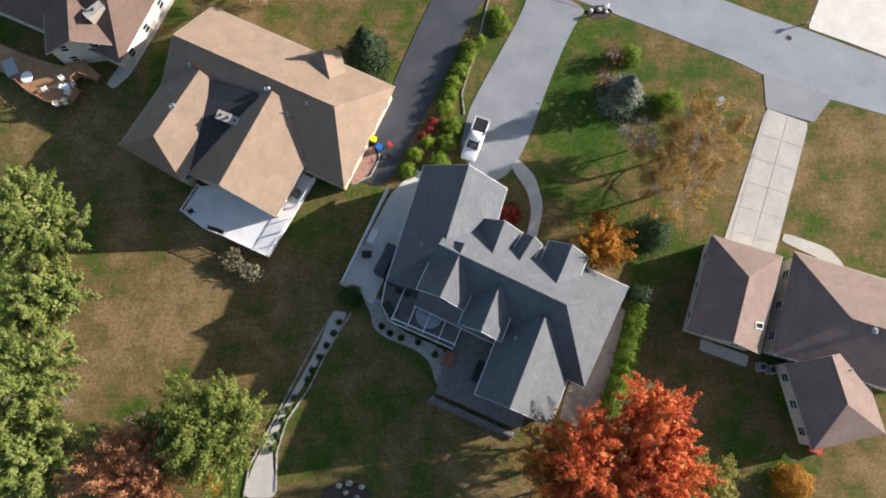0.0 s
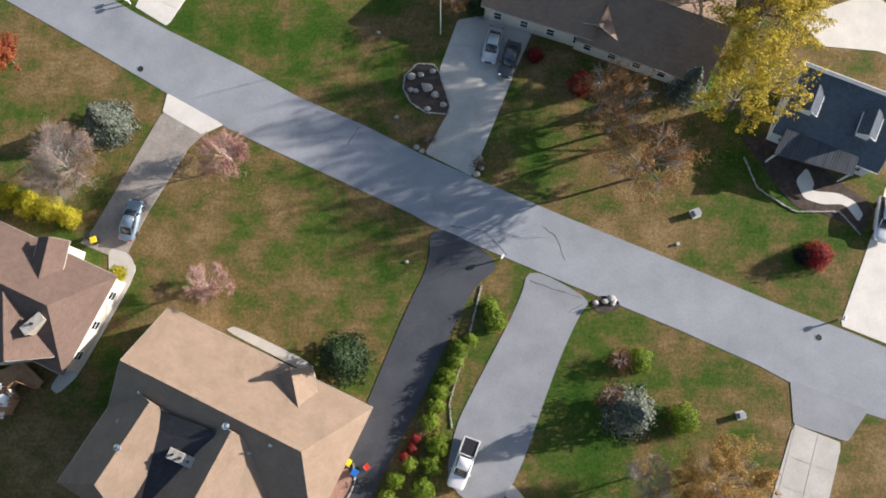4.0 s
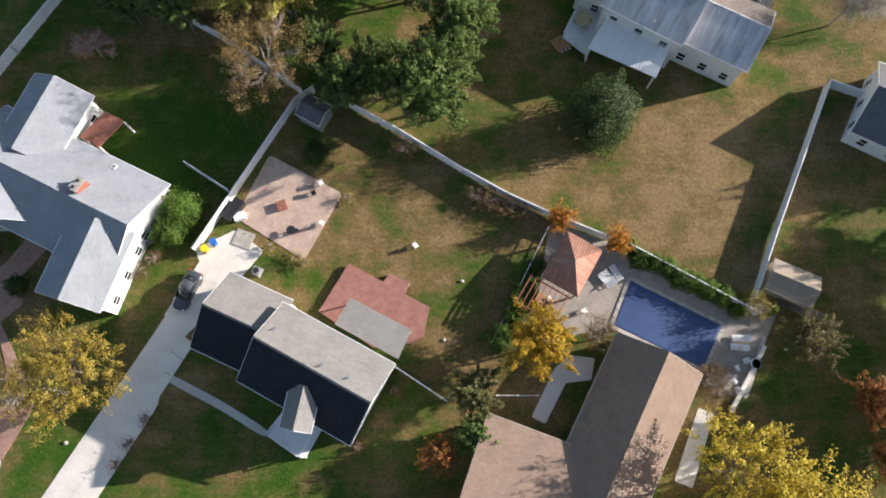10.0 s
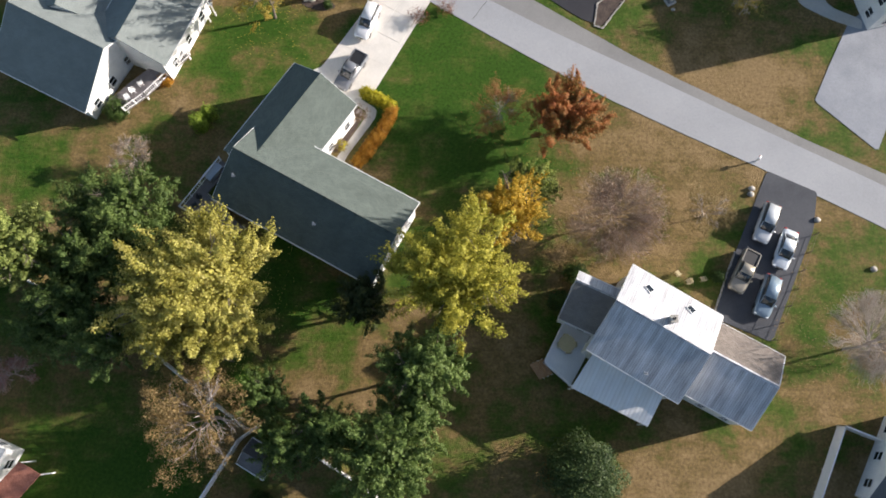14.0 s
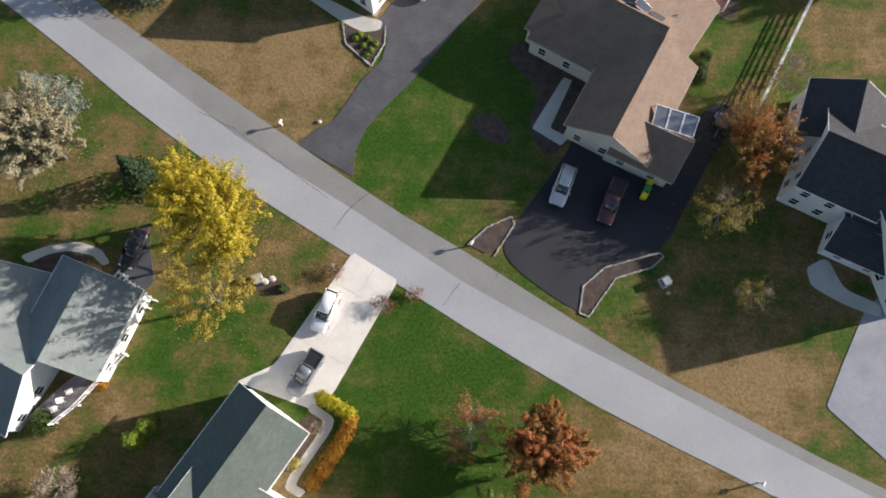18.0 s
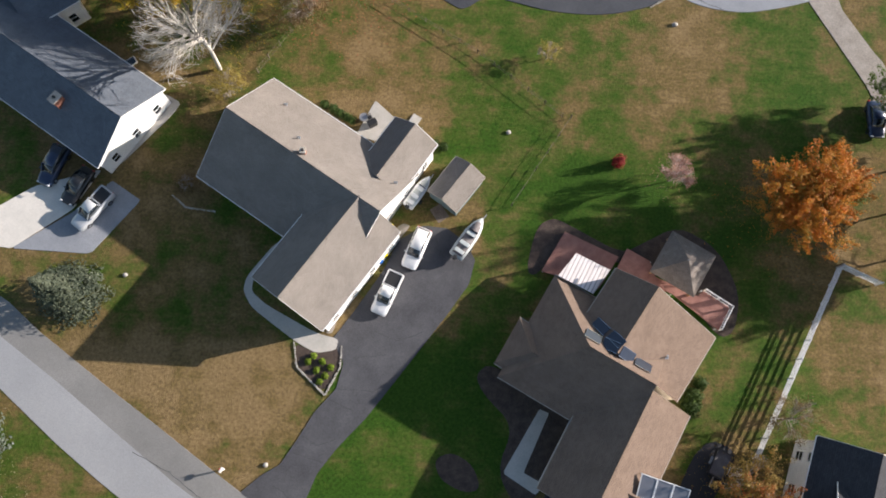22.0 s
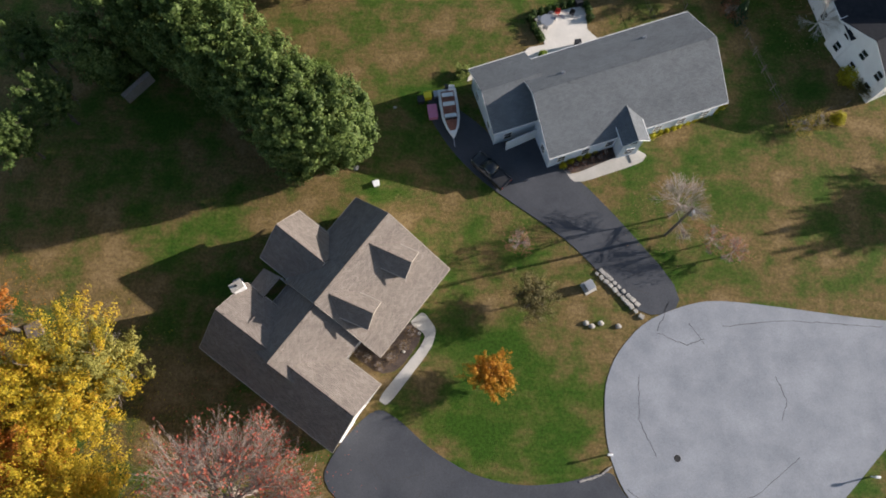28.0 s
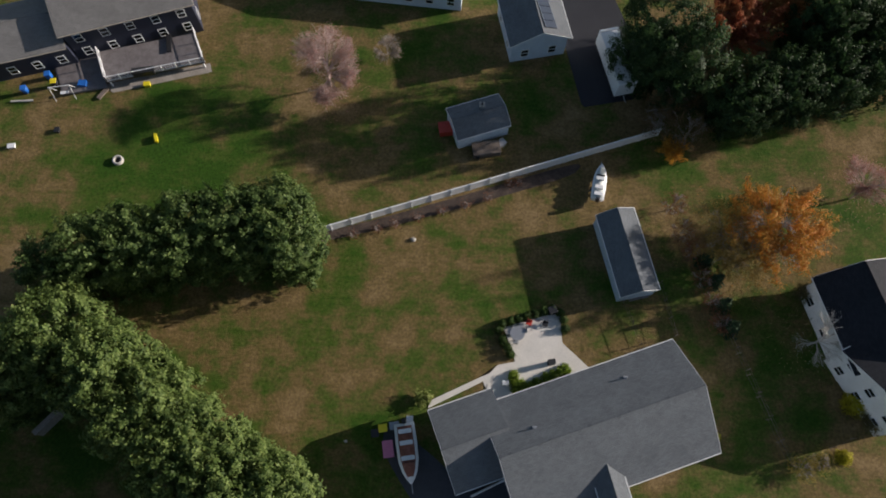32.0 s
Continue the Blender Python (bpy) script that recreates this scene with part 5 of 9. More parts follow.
def tubes(name, segs, material, sides=4):
    """Tapered limbs: rows of start, end, radius at start, radius at end."""
    segs = np.asarray(segs, float)
    a, b, ra, rb = segs[:, 0:3], segs[:, 3:6], segs[:, 6:7], segs[:, 7:8]
    d = b - a
    d /= np.linalg.norm(d, axis=1, keepdims=True) + 1e-9
    h = np.where(np.abs(d[:, 2:3]) > 0.9, np.array([[1.0, 0, 0]]), np.array([[0, 0, 1.0]]))
    x = np.cross(d, h)
    x /= np.linalg.norm(x, axis=1, keepdims=True) + 1e-9
    y = np.cross(d, x)
    ring = [(math.cos(2 * math.pi * i / sides), math.sin(2 * math.pi * i / sides)) for i in range(sides)]
    v = np.stack([a + ra * (c * x + s * y) for c, s in ring] + [b + rb * (c * x + s * y) for c, s in ring], 1)
    k = len(segs)
    base = (np.arange(k) * 2 * sides)[:, None, None]
    f = np.array([(i, (i + 1) % sides, sides + (i + 1) % sides, sides + i) for i in range(sides)])[None] + base
    me = bpy.data.meshes.new(name)
    me.vertices.add(k * 2 * sides), me.loops.add(k * sides * 4), me.polygons.add(k * sides)
    me.vertices.foreach_set("co", v.astype(np.float32).ravel())
    me.loops.foreach_set("vertex_index", f.astype(np.int32).ravel())
    me.polygons.foreach_set("loop_start", np.arange(0, k * sides * 4, 4, dtype=np.int32))
    me.update(calc_edges=True)
    me.materials.append(MATS[material])
    return me


def branches(r, h, levels, fan, slim=1.0):
    """A branching skeleton: a trunk that forks again and again, outwards and up, towards a crown of radius r and height h."""
    segs, tips = [], []
    fork = h * 0.28
    tr = (0.017 * h + 0.02) * slim
    segs.append((0, 0, -0.1, 0.05 * r, 0, fork, tr, tr * 0.8))
    segs.append((0.05 * r, 0, fork, -0.03 * r, 0.05 * r, h * 0.55, tr * 0.75, tr * 0.45))
    segs.append((-0.03 * r, 0.05 * r, h * 0.55, 0.04 * r, 0, h * 0.85, tr * 0.45, tr * 0.12))
    todo = [(np.array((0.05 * r, 0.0, fork)), np.array((0.0, 0.0, 1.0)), 0, tr * 0.5, 0.0)]
    reach = math.hypot(r, h * 0.6)
    while todo:
        p, d, lev, rad, span = todo.pop()
        kids = fan[lev]
        spin = rng.uniform(0, 6.28)
        for i in range(kids):
            if lev == 0:
                az = spin + 6.283 * i / kids + rng.normal(0, 0.25)
                rise = i / kids
                up = 0.35 + 0.85 * rise + rng.normal(0, 0.12)
                nd = np.array([math.cos(az) * math.cos(up), math.sin(az) * math.cos(up), math.sin(up)])
                ln = reach * rng.uniform(0.3, 0.42)
            else:
                out = np.array([p[0], p[1], 0.25 * (p[2] - fork)])
                out /= np.linalg.norm(out) + 1e-6
                nd = d + rng.normal(0, 0.42, 3) + 0.35 * out
                nd /= np.linalg.norm(nd)
                ln = reach * rng.uniform(0.6, 1.0) * (0.0, 0.27, 0.2, 0.15, 0.12)[lev]
            start = p + np.array([0, 0, rise * 0.38 * h]) if lev == 0 else p - d * span * rng.uniform(0, 0.8) * (i > 0)
            e = start + nd * ln
            e[2] = min(max(e[2], 0.25), h)
            rr = math.hypot(e[0], e[1])
            edge = r * (0.8 + 0.2 * rng.uniform())
            if rr > edge:
                e[:2] *= edge / rr
            knee = (start + e) / 2 + rng.normal(0, 0.04 * ln, 3)
            tip = max(rad * 0.55, 0.009)
            segs.append((*start, *knee, rad, (rad + tip) / 2))
            segs.append((*knee, *e, (rad + tip) / 2, tip))
            if lev + 1 < levels:
                todo.append((e, (e - knee) / (np.linalg.norm(e - knee) + 1e-6), lev + 1, tip, ln))
            tips.append(e)
    return segs, np.array(tips)


def tree(kind, x, y, r, h):
    form, c1, c2, c3, dens, leaf, words = G[kind]
    small = form in ("shrub",) or h < 2.7
    category = "shrub" if small else "tree"
    rt = root(category, x, y, 0, 0, words + " on the lawn", category)
    mat = "leaf_" + kind
    if h > 4 and c2[0] > c2[1]:
        LITTER.append((x, y, r, mat))
    r *= 1.07
    count = int(dens * (3.2 if form == 'round' else 2.4 if form == "thin" else 1.5) * math.pi * r * r)
    leaf *= 0.76 if form in ("round", "thin") else 1.0
    if form == "bare":
        segs, tips = branches(r, h, 5 if r > 4 else 4, ((14, 5, 4, 4, 3) if kind == "barewhite" else (20, 6, 4, 4, 3) if r > 7 else (18, 6, 4, 4, 2)) if r > 4 else (10, 6, 5, 4), 1.0 if kind == "barewhite" else 0.75)
        segs = [s for s in segs if kind != "barewhite" or s[6] > 0.016 or rng.uniform() < 0.35]
        twig = {"barewhite": "pale_bark", "pinkbare": "pink_twig", "barebig": "brown_twig", "brownthin": "brown_twig"}.get(kind, "gray_twig")
        thick = 0.008 * h
        part("trunk", tubes("trunk", [s for s in segs if s[6] > thick * 0.55], twig, 5), twig, rt)
        part("crown", tubes("crown", [s for s in segs if s[6] <= thick * 0.55], twig, 3), twig, rt, "bare fine branches")
        if count:
            pick = tips[rng.integers(0, len(tips), count)] + rng.normal(0, 0.15, (count, 3))
            part("foliage", quads("foliage", pick, rng.normal(0, 1, (count, 3)) + (0, 0, 0.6), leaf, leaf * 0.7, mat), mat, rt)
        return rt
    if form in ("round", "thin"):
        zc, az = 0.6 * h, 0.4 * h
        k = max(80, int((4.6 if form == "round" else 3.4) * r * r))
        u = rng.normal(size=(k, 3))
        u[:, 2] = np.abs(u[:, 2]) * 1.1 - 0.35
        u /= np.linalg.norm(u, axis=1, keepdims=True)
        az_u = np.arctan2(u[:, 1], u[:, 0])
        lobes = 1 + 0.14 * np.sin(3 * az_u + rng.uniform(0, 6)) + 0.1 * np.sin(5 * az_u + rng.uniform(0, 6)) + 0.07 * np.sin(11 * az_u + rng.uniform(0, 6))
        rad = rng.uniform(0.45, 0.95, k) * lobes
        cl = u * rad[:, None] * (r, r, az)
        per = rng.integers(0, k, count)
        # each spray is a tapering tuft that points out and up
        axis = u * 0.9 + (0, 0, 0.55) + rng.normal(0, 0.3, (k, 3))
        axis /= np.linalg.norm(axis, axis=1, keepdims=True)
        cr = rng.uniform(0.06, 0.15, k) * r + 0.25
        along = rng.beta(1.3, 1.7, (count, 1))
        off = rng.normal(size=(count, 3))
        off /= np.linalg.norm(off, axis=1, keepdims=True)
        wide = 1.0 if form == "round" else 1.35
        pos = cl[per] + axis[per] * cr[per][:, None] * (along * 2.7 - 1.0) + off * cr[per][:, None] * (1 - 0.72 * along) * rng.uniform(0.3, 1.0, (count, 1)) * wide
        nrm = off + axis[per] * 0.5 + (0, 0, 0.5) + rng.normal(0, 0.45, (count, 3))
        pos[:, 2] += zc
        pos[:, 2] = np.maximum(pos[:, 2], 0.15)
        size = np.full((count, 1), leaf)
        if form == "round" and dens > 40:
            q = rng.normal(size=(count // 4, 3))
            q /= np.linalg.norm(q, axis=1, keepdims=True)
            pos = np.concatenate([pos, q * rng.uniform(0.25, 0.66, (len(q), 1)) * (r, r, az) + (0, 0, zc)])
            nrm = np.concatenate([nrm, q + rng.normal(0, 0.4, q.shape)])
            size = np.concatenate([size, np.full((len(q), 1), leaf * 1.9)])
        part("crown", quads("crown", pos, nrm, size, size * 0.62, mat), mat, rt)
        segs, _ = branches(r * 0.85, h * 0.9, 3 if form == "round" else 4, (6, 4, 3) if form == "round" else (7, 4, 4, 3))
        part("trunk", tubes("trunk", segs, "bark" if form == "round" else "gray_twig", 5), "bark", rt)
        return rt
    if form in ("cone",):
        f = rng.uniform(0, 1, count) ** 1.5
        ang = rng.uniform(0, 6.283, count)
        tier = 0.12 * np.sin(f * 40) + 0.18 * np.sin(ang * 7 + f * 25)
        rr = r * (1 - f) * (0.82 + tier) * rng.uniform(0.55, 1.05, count) + 0.05
        pos = np.stack([rr * np.cos(ang), rr * np.sin(ang), 0.25 + f * h * 0.97 - rr * 0.12], 1)
        nrm = np.stack([np.cos(ang) * 0.6, np.sin(ang) * 0.6, np.full(count, 0.9)], 1) + rng.normal(0, 0.4, (count, 3))
    elif form in ("dome", "shrub"):
        u = rng.normal(size=(count, 3))
        u[:, 2] = np.abs(u[:, 2])
        u /= np.linalg.norm(u, axis=1, keepdims=True)
        a = np.arctan2(u[:, 1], u[:, 0])
        lump = 1 + 0.08 * np.sin(4 * a + 3 * u[:, 2] + x) + 0.09 * np.sin(7 * a - 5 * u[:, 2] + y)
        pos = u * (r, r, h) * (rng.uniform(0.72, 1.0, count) * lump)[:, None] * 0.98 + (0, 0, 0.05)
        nrm = u + rng.normal(0, 0.5, (count, 3))
    else:  # hedge: crowded upright sprays with a ragged top
        k, count = int(9 * r * r), count * 2
        ang, q = rng.uniform(0, 6.283, k), np.sqrt(rng.uniform(0, 1, k))
        low = rng.uniform(0, 1, k) < 0.4
        q = np.where(low, rng.uniform(0.85, 1.0, k), q)
        top = h * (1 - 0.28 * q ** 2.5) * np.where(low, rng.uniform(0.15, 0.95, k), rng.uniform(0.88, 1.04, k))
        cl = np.stack([r * q * np.cos(ang), r * q * np.sin(ang), top], 1)
        per = rng.integers(0, k, count)
        rise = rng.beta(1.2, 1.6, (count, 1))
        lean = np.stack([np.cos(ang), np.sin(ang), np.full(k, 1.3)], 1)[per] * (0.35, 0.35, 0.6)
        off = rng.normal(size=(count, 3)) * (0.34, 0.34, 0.2) * (1.15 - 0.85 * rise)
        pos = cl[per] + lean * (rise * 2.2 - 0.9) + off
        nrm = off * 2 + cl[per] * (0.25, 0.25, 0) + (0, 0, 0.7) + rng.normal(0, 0.4, (count, 3))
        pos[:, 2] = np.maximum(pos[:, 2], 0.1)
    if form != "cone":
        q = rng.normal(size=(count // 3, 3))
        q[:, 2] = np.abs(q[:, 2])
        q /= np.linalg.norm(q, axis=1, keepdims=True)
        pos = np.concatenate([pos, q * (r * 0.72, r * 0.72, h * 0.74) * rng.uniform(0.75, 1.0, (len(q), 1)) + (0, 0, 0.05)])
        nrm = np.concatenate([nrm, q])
        leaf = np.concatenate([np.full((len(pos) - len(q), 1), leaf), np.full((len(q), 1), leaf * 1.7)])
    part("crown", quads("crown", pos, nrm, leaf, leaf * 0.6, mat), mat, rt)
    segs = [(0, 0, -0.1, 0, 0, h * 0.85, 0.05 + 0.02 * h, 0.02)]
    part("trunk", tubes("trunk", segs, "bark", 6), "bark", rt)
    return rt


LITTER = []
tree('willow', -41.8, 18.0, 5.5, 13.2)
tree('willow', -39.9, 10.3, 4.4, 11.0)
tree('willow', -41.5, 2.4, 5.5, 13.2)
tree('willow', -40.4, -4.9, 4.9, 12.1)
tree('green', -22.5, -3.3, 5.5, 12.0)
tree('green', -27.3, -4.4, 3.6, 7.7)
tree('salmon', -29.9, -7.9, 5.6, 9.9)
tree('orange', -23.9, -7.3, 2.1, 5.5)
tree('red', 20.9, -3.2, 3.9, 13.5)
tree('red', 14.2, -7.4, 5.2, 13.0)
tree('red', 20.6, -8.0, 4.6, 14.0)
tree('orange', 11.6, -8.0, 4.1, 9.9)
tree('yellowgreen', 26.7, -9.9, 2.7, 7.7)
tree('rustdense', 29.4, 26.3, 4.5, 9.5)
tree('rustdense', 25.6, 21.3, 4.4, 9.0)
tree('orange', 17.9, 15.0, 3.3, 6.6)
tree('bare', 22.8, 26.7, 2.4, 6.6)
tree('conifer', -7.5, 39.0, 3.0, 7.7)
tree('evergreen', 24.1, 16.3, 2.3, 5.0)
tree('bluespruce', 22.2, 33.0, 3.0, 6.6)
tree('conebush', 27.8, 32.2, 1.7, 2.6)
tree('redbrown', 20.4, 34.6, 1.6, 2.2)
tree('redshrub', 8.5, 19.2, 1.4, 2.0)
tree('orangeshrub', 36.7, -10.8, 2.2, 3.3)
tree('redbrown', -31.9, -2.7, 1.6, 3.3)
tree('shrub', -9.5, 10.2, 1.4, 2.4)
tree('evergreen', 22.4, 9.5, 1.5, 2.8)
tree('redbrown', 21.6, 38.3, 1.5, 1.9)
tree('conebush', 23.7, 38.4, 1.4, 2.0)
tree('pinkbare', -20.2, 60.8, 3.6, 5.5)
tree('pinkbare', -21.8, 46.8, 2.5, 4.4)
tree('bluespruce', -34.5, 65.9, 3.1, 5.5)
tree('orangebare', -37.0, 59.7, 4.4, 7.7)
tree('yellowhedge', -40.3, 55.9, 1.6, 2.2)
tree('yellowhedge', -42.8, 56.6, 1.7, 2.2)
tree('yellowhedge', -45.5, 57.5, 1.5, 2.2)
tree('yellowhedge', -38.0, 54.9, 1.3, 2.2)
tree('redtree', -46.5, 73.8, 2.1, 4.4)
tree('rust', 22.3, 64.2, 4.2, 10.5)
tree('rust', 24.6, 58.6, 5.1, 10.8)
tree('rust', 21.0, 66.5, 3.4, 9.5)
tree('ginkgo', 39.5, 80.0, 6.6, 18.0)
tree('ginkgo', 37.0, 73.3, 6.0, 17.0)
tree('ginkgo', 35.0, 65.6, 4.9, 14.5)
tree('ginkgo', 36.3, 85.6, 5.2, 12.5)
tree('orangebrown', 51.9, 87.1, 2.9, 8.8)
tree('redshrub', 19.5, 70.0, 1.6, 2.0)
tree('redshrub', 14.3, 73.7, 1.0, 1.5)
tree('redshrub', 43.9, 49.3, 1.7, 2.6)
tree('darkshrub', 42.5, 49.3, 1.0, 1.8)
tree('bluespruce', 31.5, 69.3, 2.4, 5.5)
tree('orangebrown', 7.7, 87.1, 1.9, 4.4)
tree('evergreen', 8.2, 80.6, 2.1, 5.5)
tree('rust', 4.7, 80.2, 2.2, 4.4)
tree('dogwood', 11.2, 93.2, 2.5, 5.5)
tree('darkgreen', 11.1, 89.2, 2.0, 5.0)
tree('yelloworange', 18.1, 98.1, 3.6, 7.7)
tree('dullgold', -29.1, 95.0, 5.4, 7.7)
tree('yellowolive', -32.3, 93.3, 3.5, 7.7)
tree('brownbush', 24.5, 99.5, 1.6, 2.9)
tree('brownbush', 35.8, 94.2, 2.2, 3.5)
tree('orange', 20.9, 111.8, 1.5, 3.5)
tree('orange', 27.1, 109.3, 1.5, 3.5)
tree('yellowolive', 41.3, 102.3, 1.5, 3.3)
tree('brownolive', 46.2, 98.9, 3.1, 5.5)
tree('orangebrown', 50.9, 92.3, 2.6, 7.7)
tree('boxball', -20.6, 112.7, 2.5, 4.4)
tree('boxball', -21.8, 110.4, 2.1, 3.3)
tree('shrub', -37.7, 104.3, 1.2, 2.0)
tree('shrub', -41.1, 108.0, 1.1, 1.8)
tree('shrub', -6.4, 119.7, 1.5, 2.6)
tree('darkgreen', 6.9, 124.2, 3.4, 9.9)
tree('darkgreen', -3.1, 125.6, 2.9, 9.9)
tree('dome', 25.6, 123.6, 3.9, 10.0)
tree('darkgreen', 9.7, 133.1, 4.4, 12.1)
tree('darkgreen', 6.1, 125.2, 5.0, 12.1)
tree('darkgreen', -0.1, 126.9, 3.3, 9.9)
tree('darkgreen', 8.4, 128.8, 3.4, 9.9)
tree('deepgreen', -21.4, 147.6, 5.0, 12.1)
tree('yelloworange2', -11.9, 140.4, 6.8, 15.4)
tree('yelloworange2', -15.1, 138.1, 5.0, 13.2)
tree('yelloworange2', -9.6, 137.2, 4.5, 12.1)
tree('darkgreen', -5.8, 130.2, 2.6, 8.8)
tree('brownbare', -11.3, 128.1, 5.3, 11.5)
tree('deepgreen', -25.1, 139.4, 3.7, 11.0)
tree('deepgreen', -21.7, 135.4, 3.7, 11.0)
tree('willow', -30.2, 143.7, 4.5, 13.2)
tree('yellowlime', 12.5, 142.0, 6.0, 16.5)
tree('golden', 17.8, 148.9, 3.5, 13.2)
tree('shadebush', 3.3, 140.1, 3.0, 6.6)
tree('maroon', 24.3, 161.1, 4.2, 7.7)
tree('rustthin', 17.2, 162.4, 3.0, 4.4)
tree('brownthin', 29.3, 150.1, 6.0, 5.5)
tree('olivebush', 39.8, 151.2, 2.9, 3.9)
tree('bare', 54.5, 136.9, 5.4, 9.9)
tree('tanbush', -23.3, 155.8, 2.9, 3.3)
tree('conebush', -16.6, 160.5, 1.2, 2.9)
tree('conebush', -15.7, 161.7, 1.0, 2.6)
tree('pinkbare', -32.2, 131.9, 2.3, 3.9)
tree('shrub', -26.3, 161.9, 1.5, 2.2)
tree('shrub', 41.4, 144.4, 0.8, 1.5)
tree('shrub', 25.7, 144.2, 1.3, 3.3)
tree('shrub', 23.7, 141.2, 1.2, 3.3)
tree('yellowtree', -9.6, 182.9, 5.2, 14.0)
tree('yellowtree', -12.0, 184.8, 3.3, 13.5)
tree('yellowtree', -7.6, 180.3, 3.3, 12.5)
tree('dullgold', -9.4, 174.6, 4.3, 10.5)
tree('palebush', -30.3, 191.1, 4.8, 10.0)
tree('palebush', -28.7, 190.5, 4.0, 10.0)
tree('bluespruce', -30.7, 197.0, 3.5, 7.7)
tree('bluespruce2', -22.9, 212.8, 3.8, 8.8)
tree('conifer', -19.3, 188.2, 2.6, 7.7)
tree('rustbush', 47.4, 196.3, 3.5, 6.6)
tree('rustmix', 47.1, 193.0, 4.4, 8.8)
tree('brownbush', 52.0, 202.4, 2.8, 5.5)
tree('yellowbush', 46.5, 177.1, 1.9, 4.4)
tree('yellowolive', 43.7, 186.1, 3.0, 5.5)
tree('orangemaple', 54.0, 224.3, 5.3, 9.9)
tree('orangemaple', 57.1, 226.5, 3.5, 8.8)
tree('pinkbare', 41.7, 228.0, 2.1, 4.4)
tree('redshrub', 36.0, 229.9, 0.8, 2.2)
tree('yellowbush', -8.4, 237.5, 1.9, 3.3)
tree('tanbush', -1.3, 247.6, 2.5, 4.4)
tree('yellowbush', 27.8, 242.6, 1.3, 2.8)
tree('goldmix', -13.0, 261.4, 7.1, 15.4)
tree('orangemaple', -16.9, 256.2, 6.0, 14.3)
tree('yellowgreen', -9.6, 263.5, 4.9, 14.3)
tree('goldmix', -10.7, 250.2, 7.1, 15.4)
tree('goldmix', -14.6, 247.0, 5.0, 13.2)
tree('orangebright', -23.0, 268.0, 4.4, 14.3)
tree('orangebright', -26.1, 271.7, 3.8, 14.3)
tree('goldmix', -21.3, 259.0, 4.9, 14.3)
tree('goldmix', -8.4, 247.3, 3.9, 12.1)
tree('yellowbush', -8.6, 236.7, 2.2, 3.3)
tree('orangebush', 27.7, 265.0, 2.5, 4.0)
tree('brownolive', 31.9, 273.0, 2.6, 4.4)
tree('redthin', 30.5, 279.2, 1.5, 3.3)
tree('redthin', 51.2, 280.1, 1.7, 3.9)
tree('redthin', 53.5, 278.9, 1.5, 3.9)
tree('bare', 47.4, 283.2, 3.7, 6.6)
tree('hedge', -10.6, 304.0, 4.2, 14.2)
tree('hedge', -5.9, 300.6, 4.5, 14.2)
tree('hedge', -1.4, 297.2, 4.6, 14.2)
tree('hedge', 3.1, 293.6, 4.7, 14.2)
tree('hedge', 7.2, 290.4, 4.6, 14.2)
tree('hedge', 10.6, 290.2, 3.5, 13.5)
tree('hedge', 6.0, 288.6, 3.2, 11.0)
tree('hedge', -14.2, 302.0, 3.6, 13.0)
tree('hedge', -17.6, 298.6, 2.8, 10.5)
# unseen tree, added only for its shadow, which stands in for a roof's
tree('deepgreen', 86.0, 288.5, 4.2, 8.5)
tree('hedge2', -13.6, 311.2, 2.9, 11.5)
tree('hedge2', -9.6, 312.6, 3.5, 13.0)
tree('hedge2', -5.2, 313.6, 3.6, 13.0)
tree('hedge2', -0.6, 314.6, 3.8, 13.0)
tree('hedge2', 4.2, 315.8, 3.9, 13.0)
tree('hedge2', 8.5, 316.8, 3.7, 13.0)
tree('hedge2', 10.2, 314.2, 2.6, 12.0)
tree('orangethin', 61.0, 319.1, 5.0, 8.8)
tree('orangethin', 63.4, 317.8, 3.3, 7.7)
tree('rustbush', 57.8, 316.6, 4.2, 5.5)
tree('barewhite', 65.3, 307.2, 3.0, 5.5)
tree('pinkbare', 72.7, 324.7, 3.5, 6.6)
tree('orangebush', 51.9, 329.4, 1.6, 2.9)
tree('pinkbare', 11.0, 337.7, 3.9, 7.7)
tree('tanbush', 17.8, 341.9, 1.9, 3.3)
tree('redtree', 59.7, 344.3, 4.4, 9.9)
tree('pine', 49.3, 340.4, 4.5, 14.3)
tree('pine', 52.7, 337.3, 3.4, 13.2)
tree('pine', 59.5, 334.8, 3.9, 8.8)
tree('pine', 64.9, 336.4, 3.9, 8.8)
tree('pine', 70.4, 338.1, 3.9, 8.8)
tree('pine', 75.9, 339.8, 3.9, 8.8)
tree('shrub', 66.9, 310.5, 1.0, 1.8)
tree('shrub', 65.9, 312.7, 1.1, 1.8)
# next five trees are unseen, added to shade the lawn west of them
tree('deepgreen', 65.8, 110.0, 5.5, 8.2)
tree('deepgreen', 65.2, 102.6, 5.6, 7.7)
tree('deepgreen', 63.6, 95.4, 5.5, 8.2)
tree('deepgreen', 60.9, 88.7, 5.5, 8.8)
tree('deepgreen', 68.4, 121.8, 5.3, 7.7)
tree('brownbush', 24.5, 99.0, 2.1, 3.3)
tree('brownbush', 36.2, 94.6, 1.9, 3.3)
tree('redbrown', 51.5, 322.6, 1.6, 2.9)
tree('redbrown', 52.4, 319.5, 1.6, 2.9)
tree('redbrown', 53.5, 317.2, 1.4, 1.8)
tree('redbrown', 54.2, 314.1, 1.5, 2.0)
tree('redbrown', 55.1, 311.6, 1.5, 1.8)
tree('redbrown', 55.9, 309.1, 1.5, 1.8)
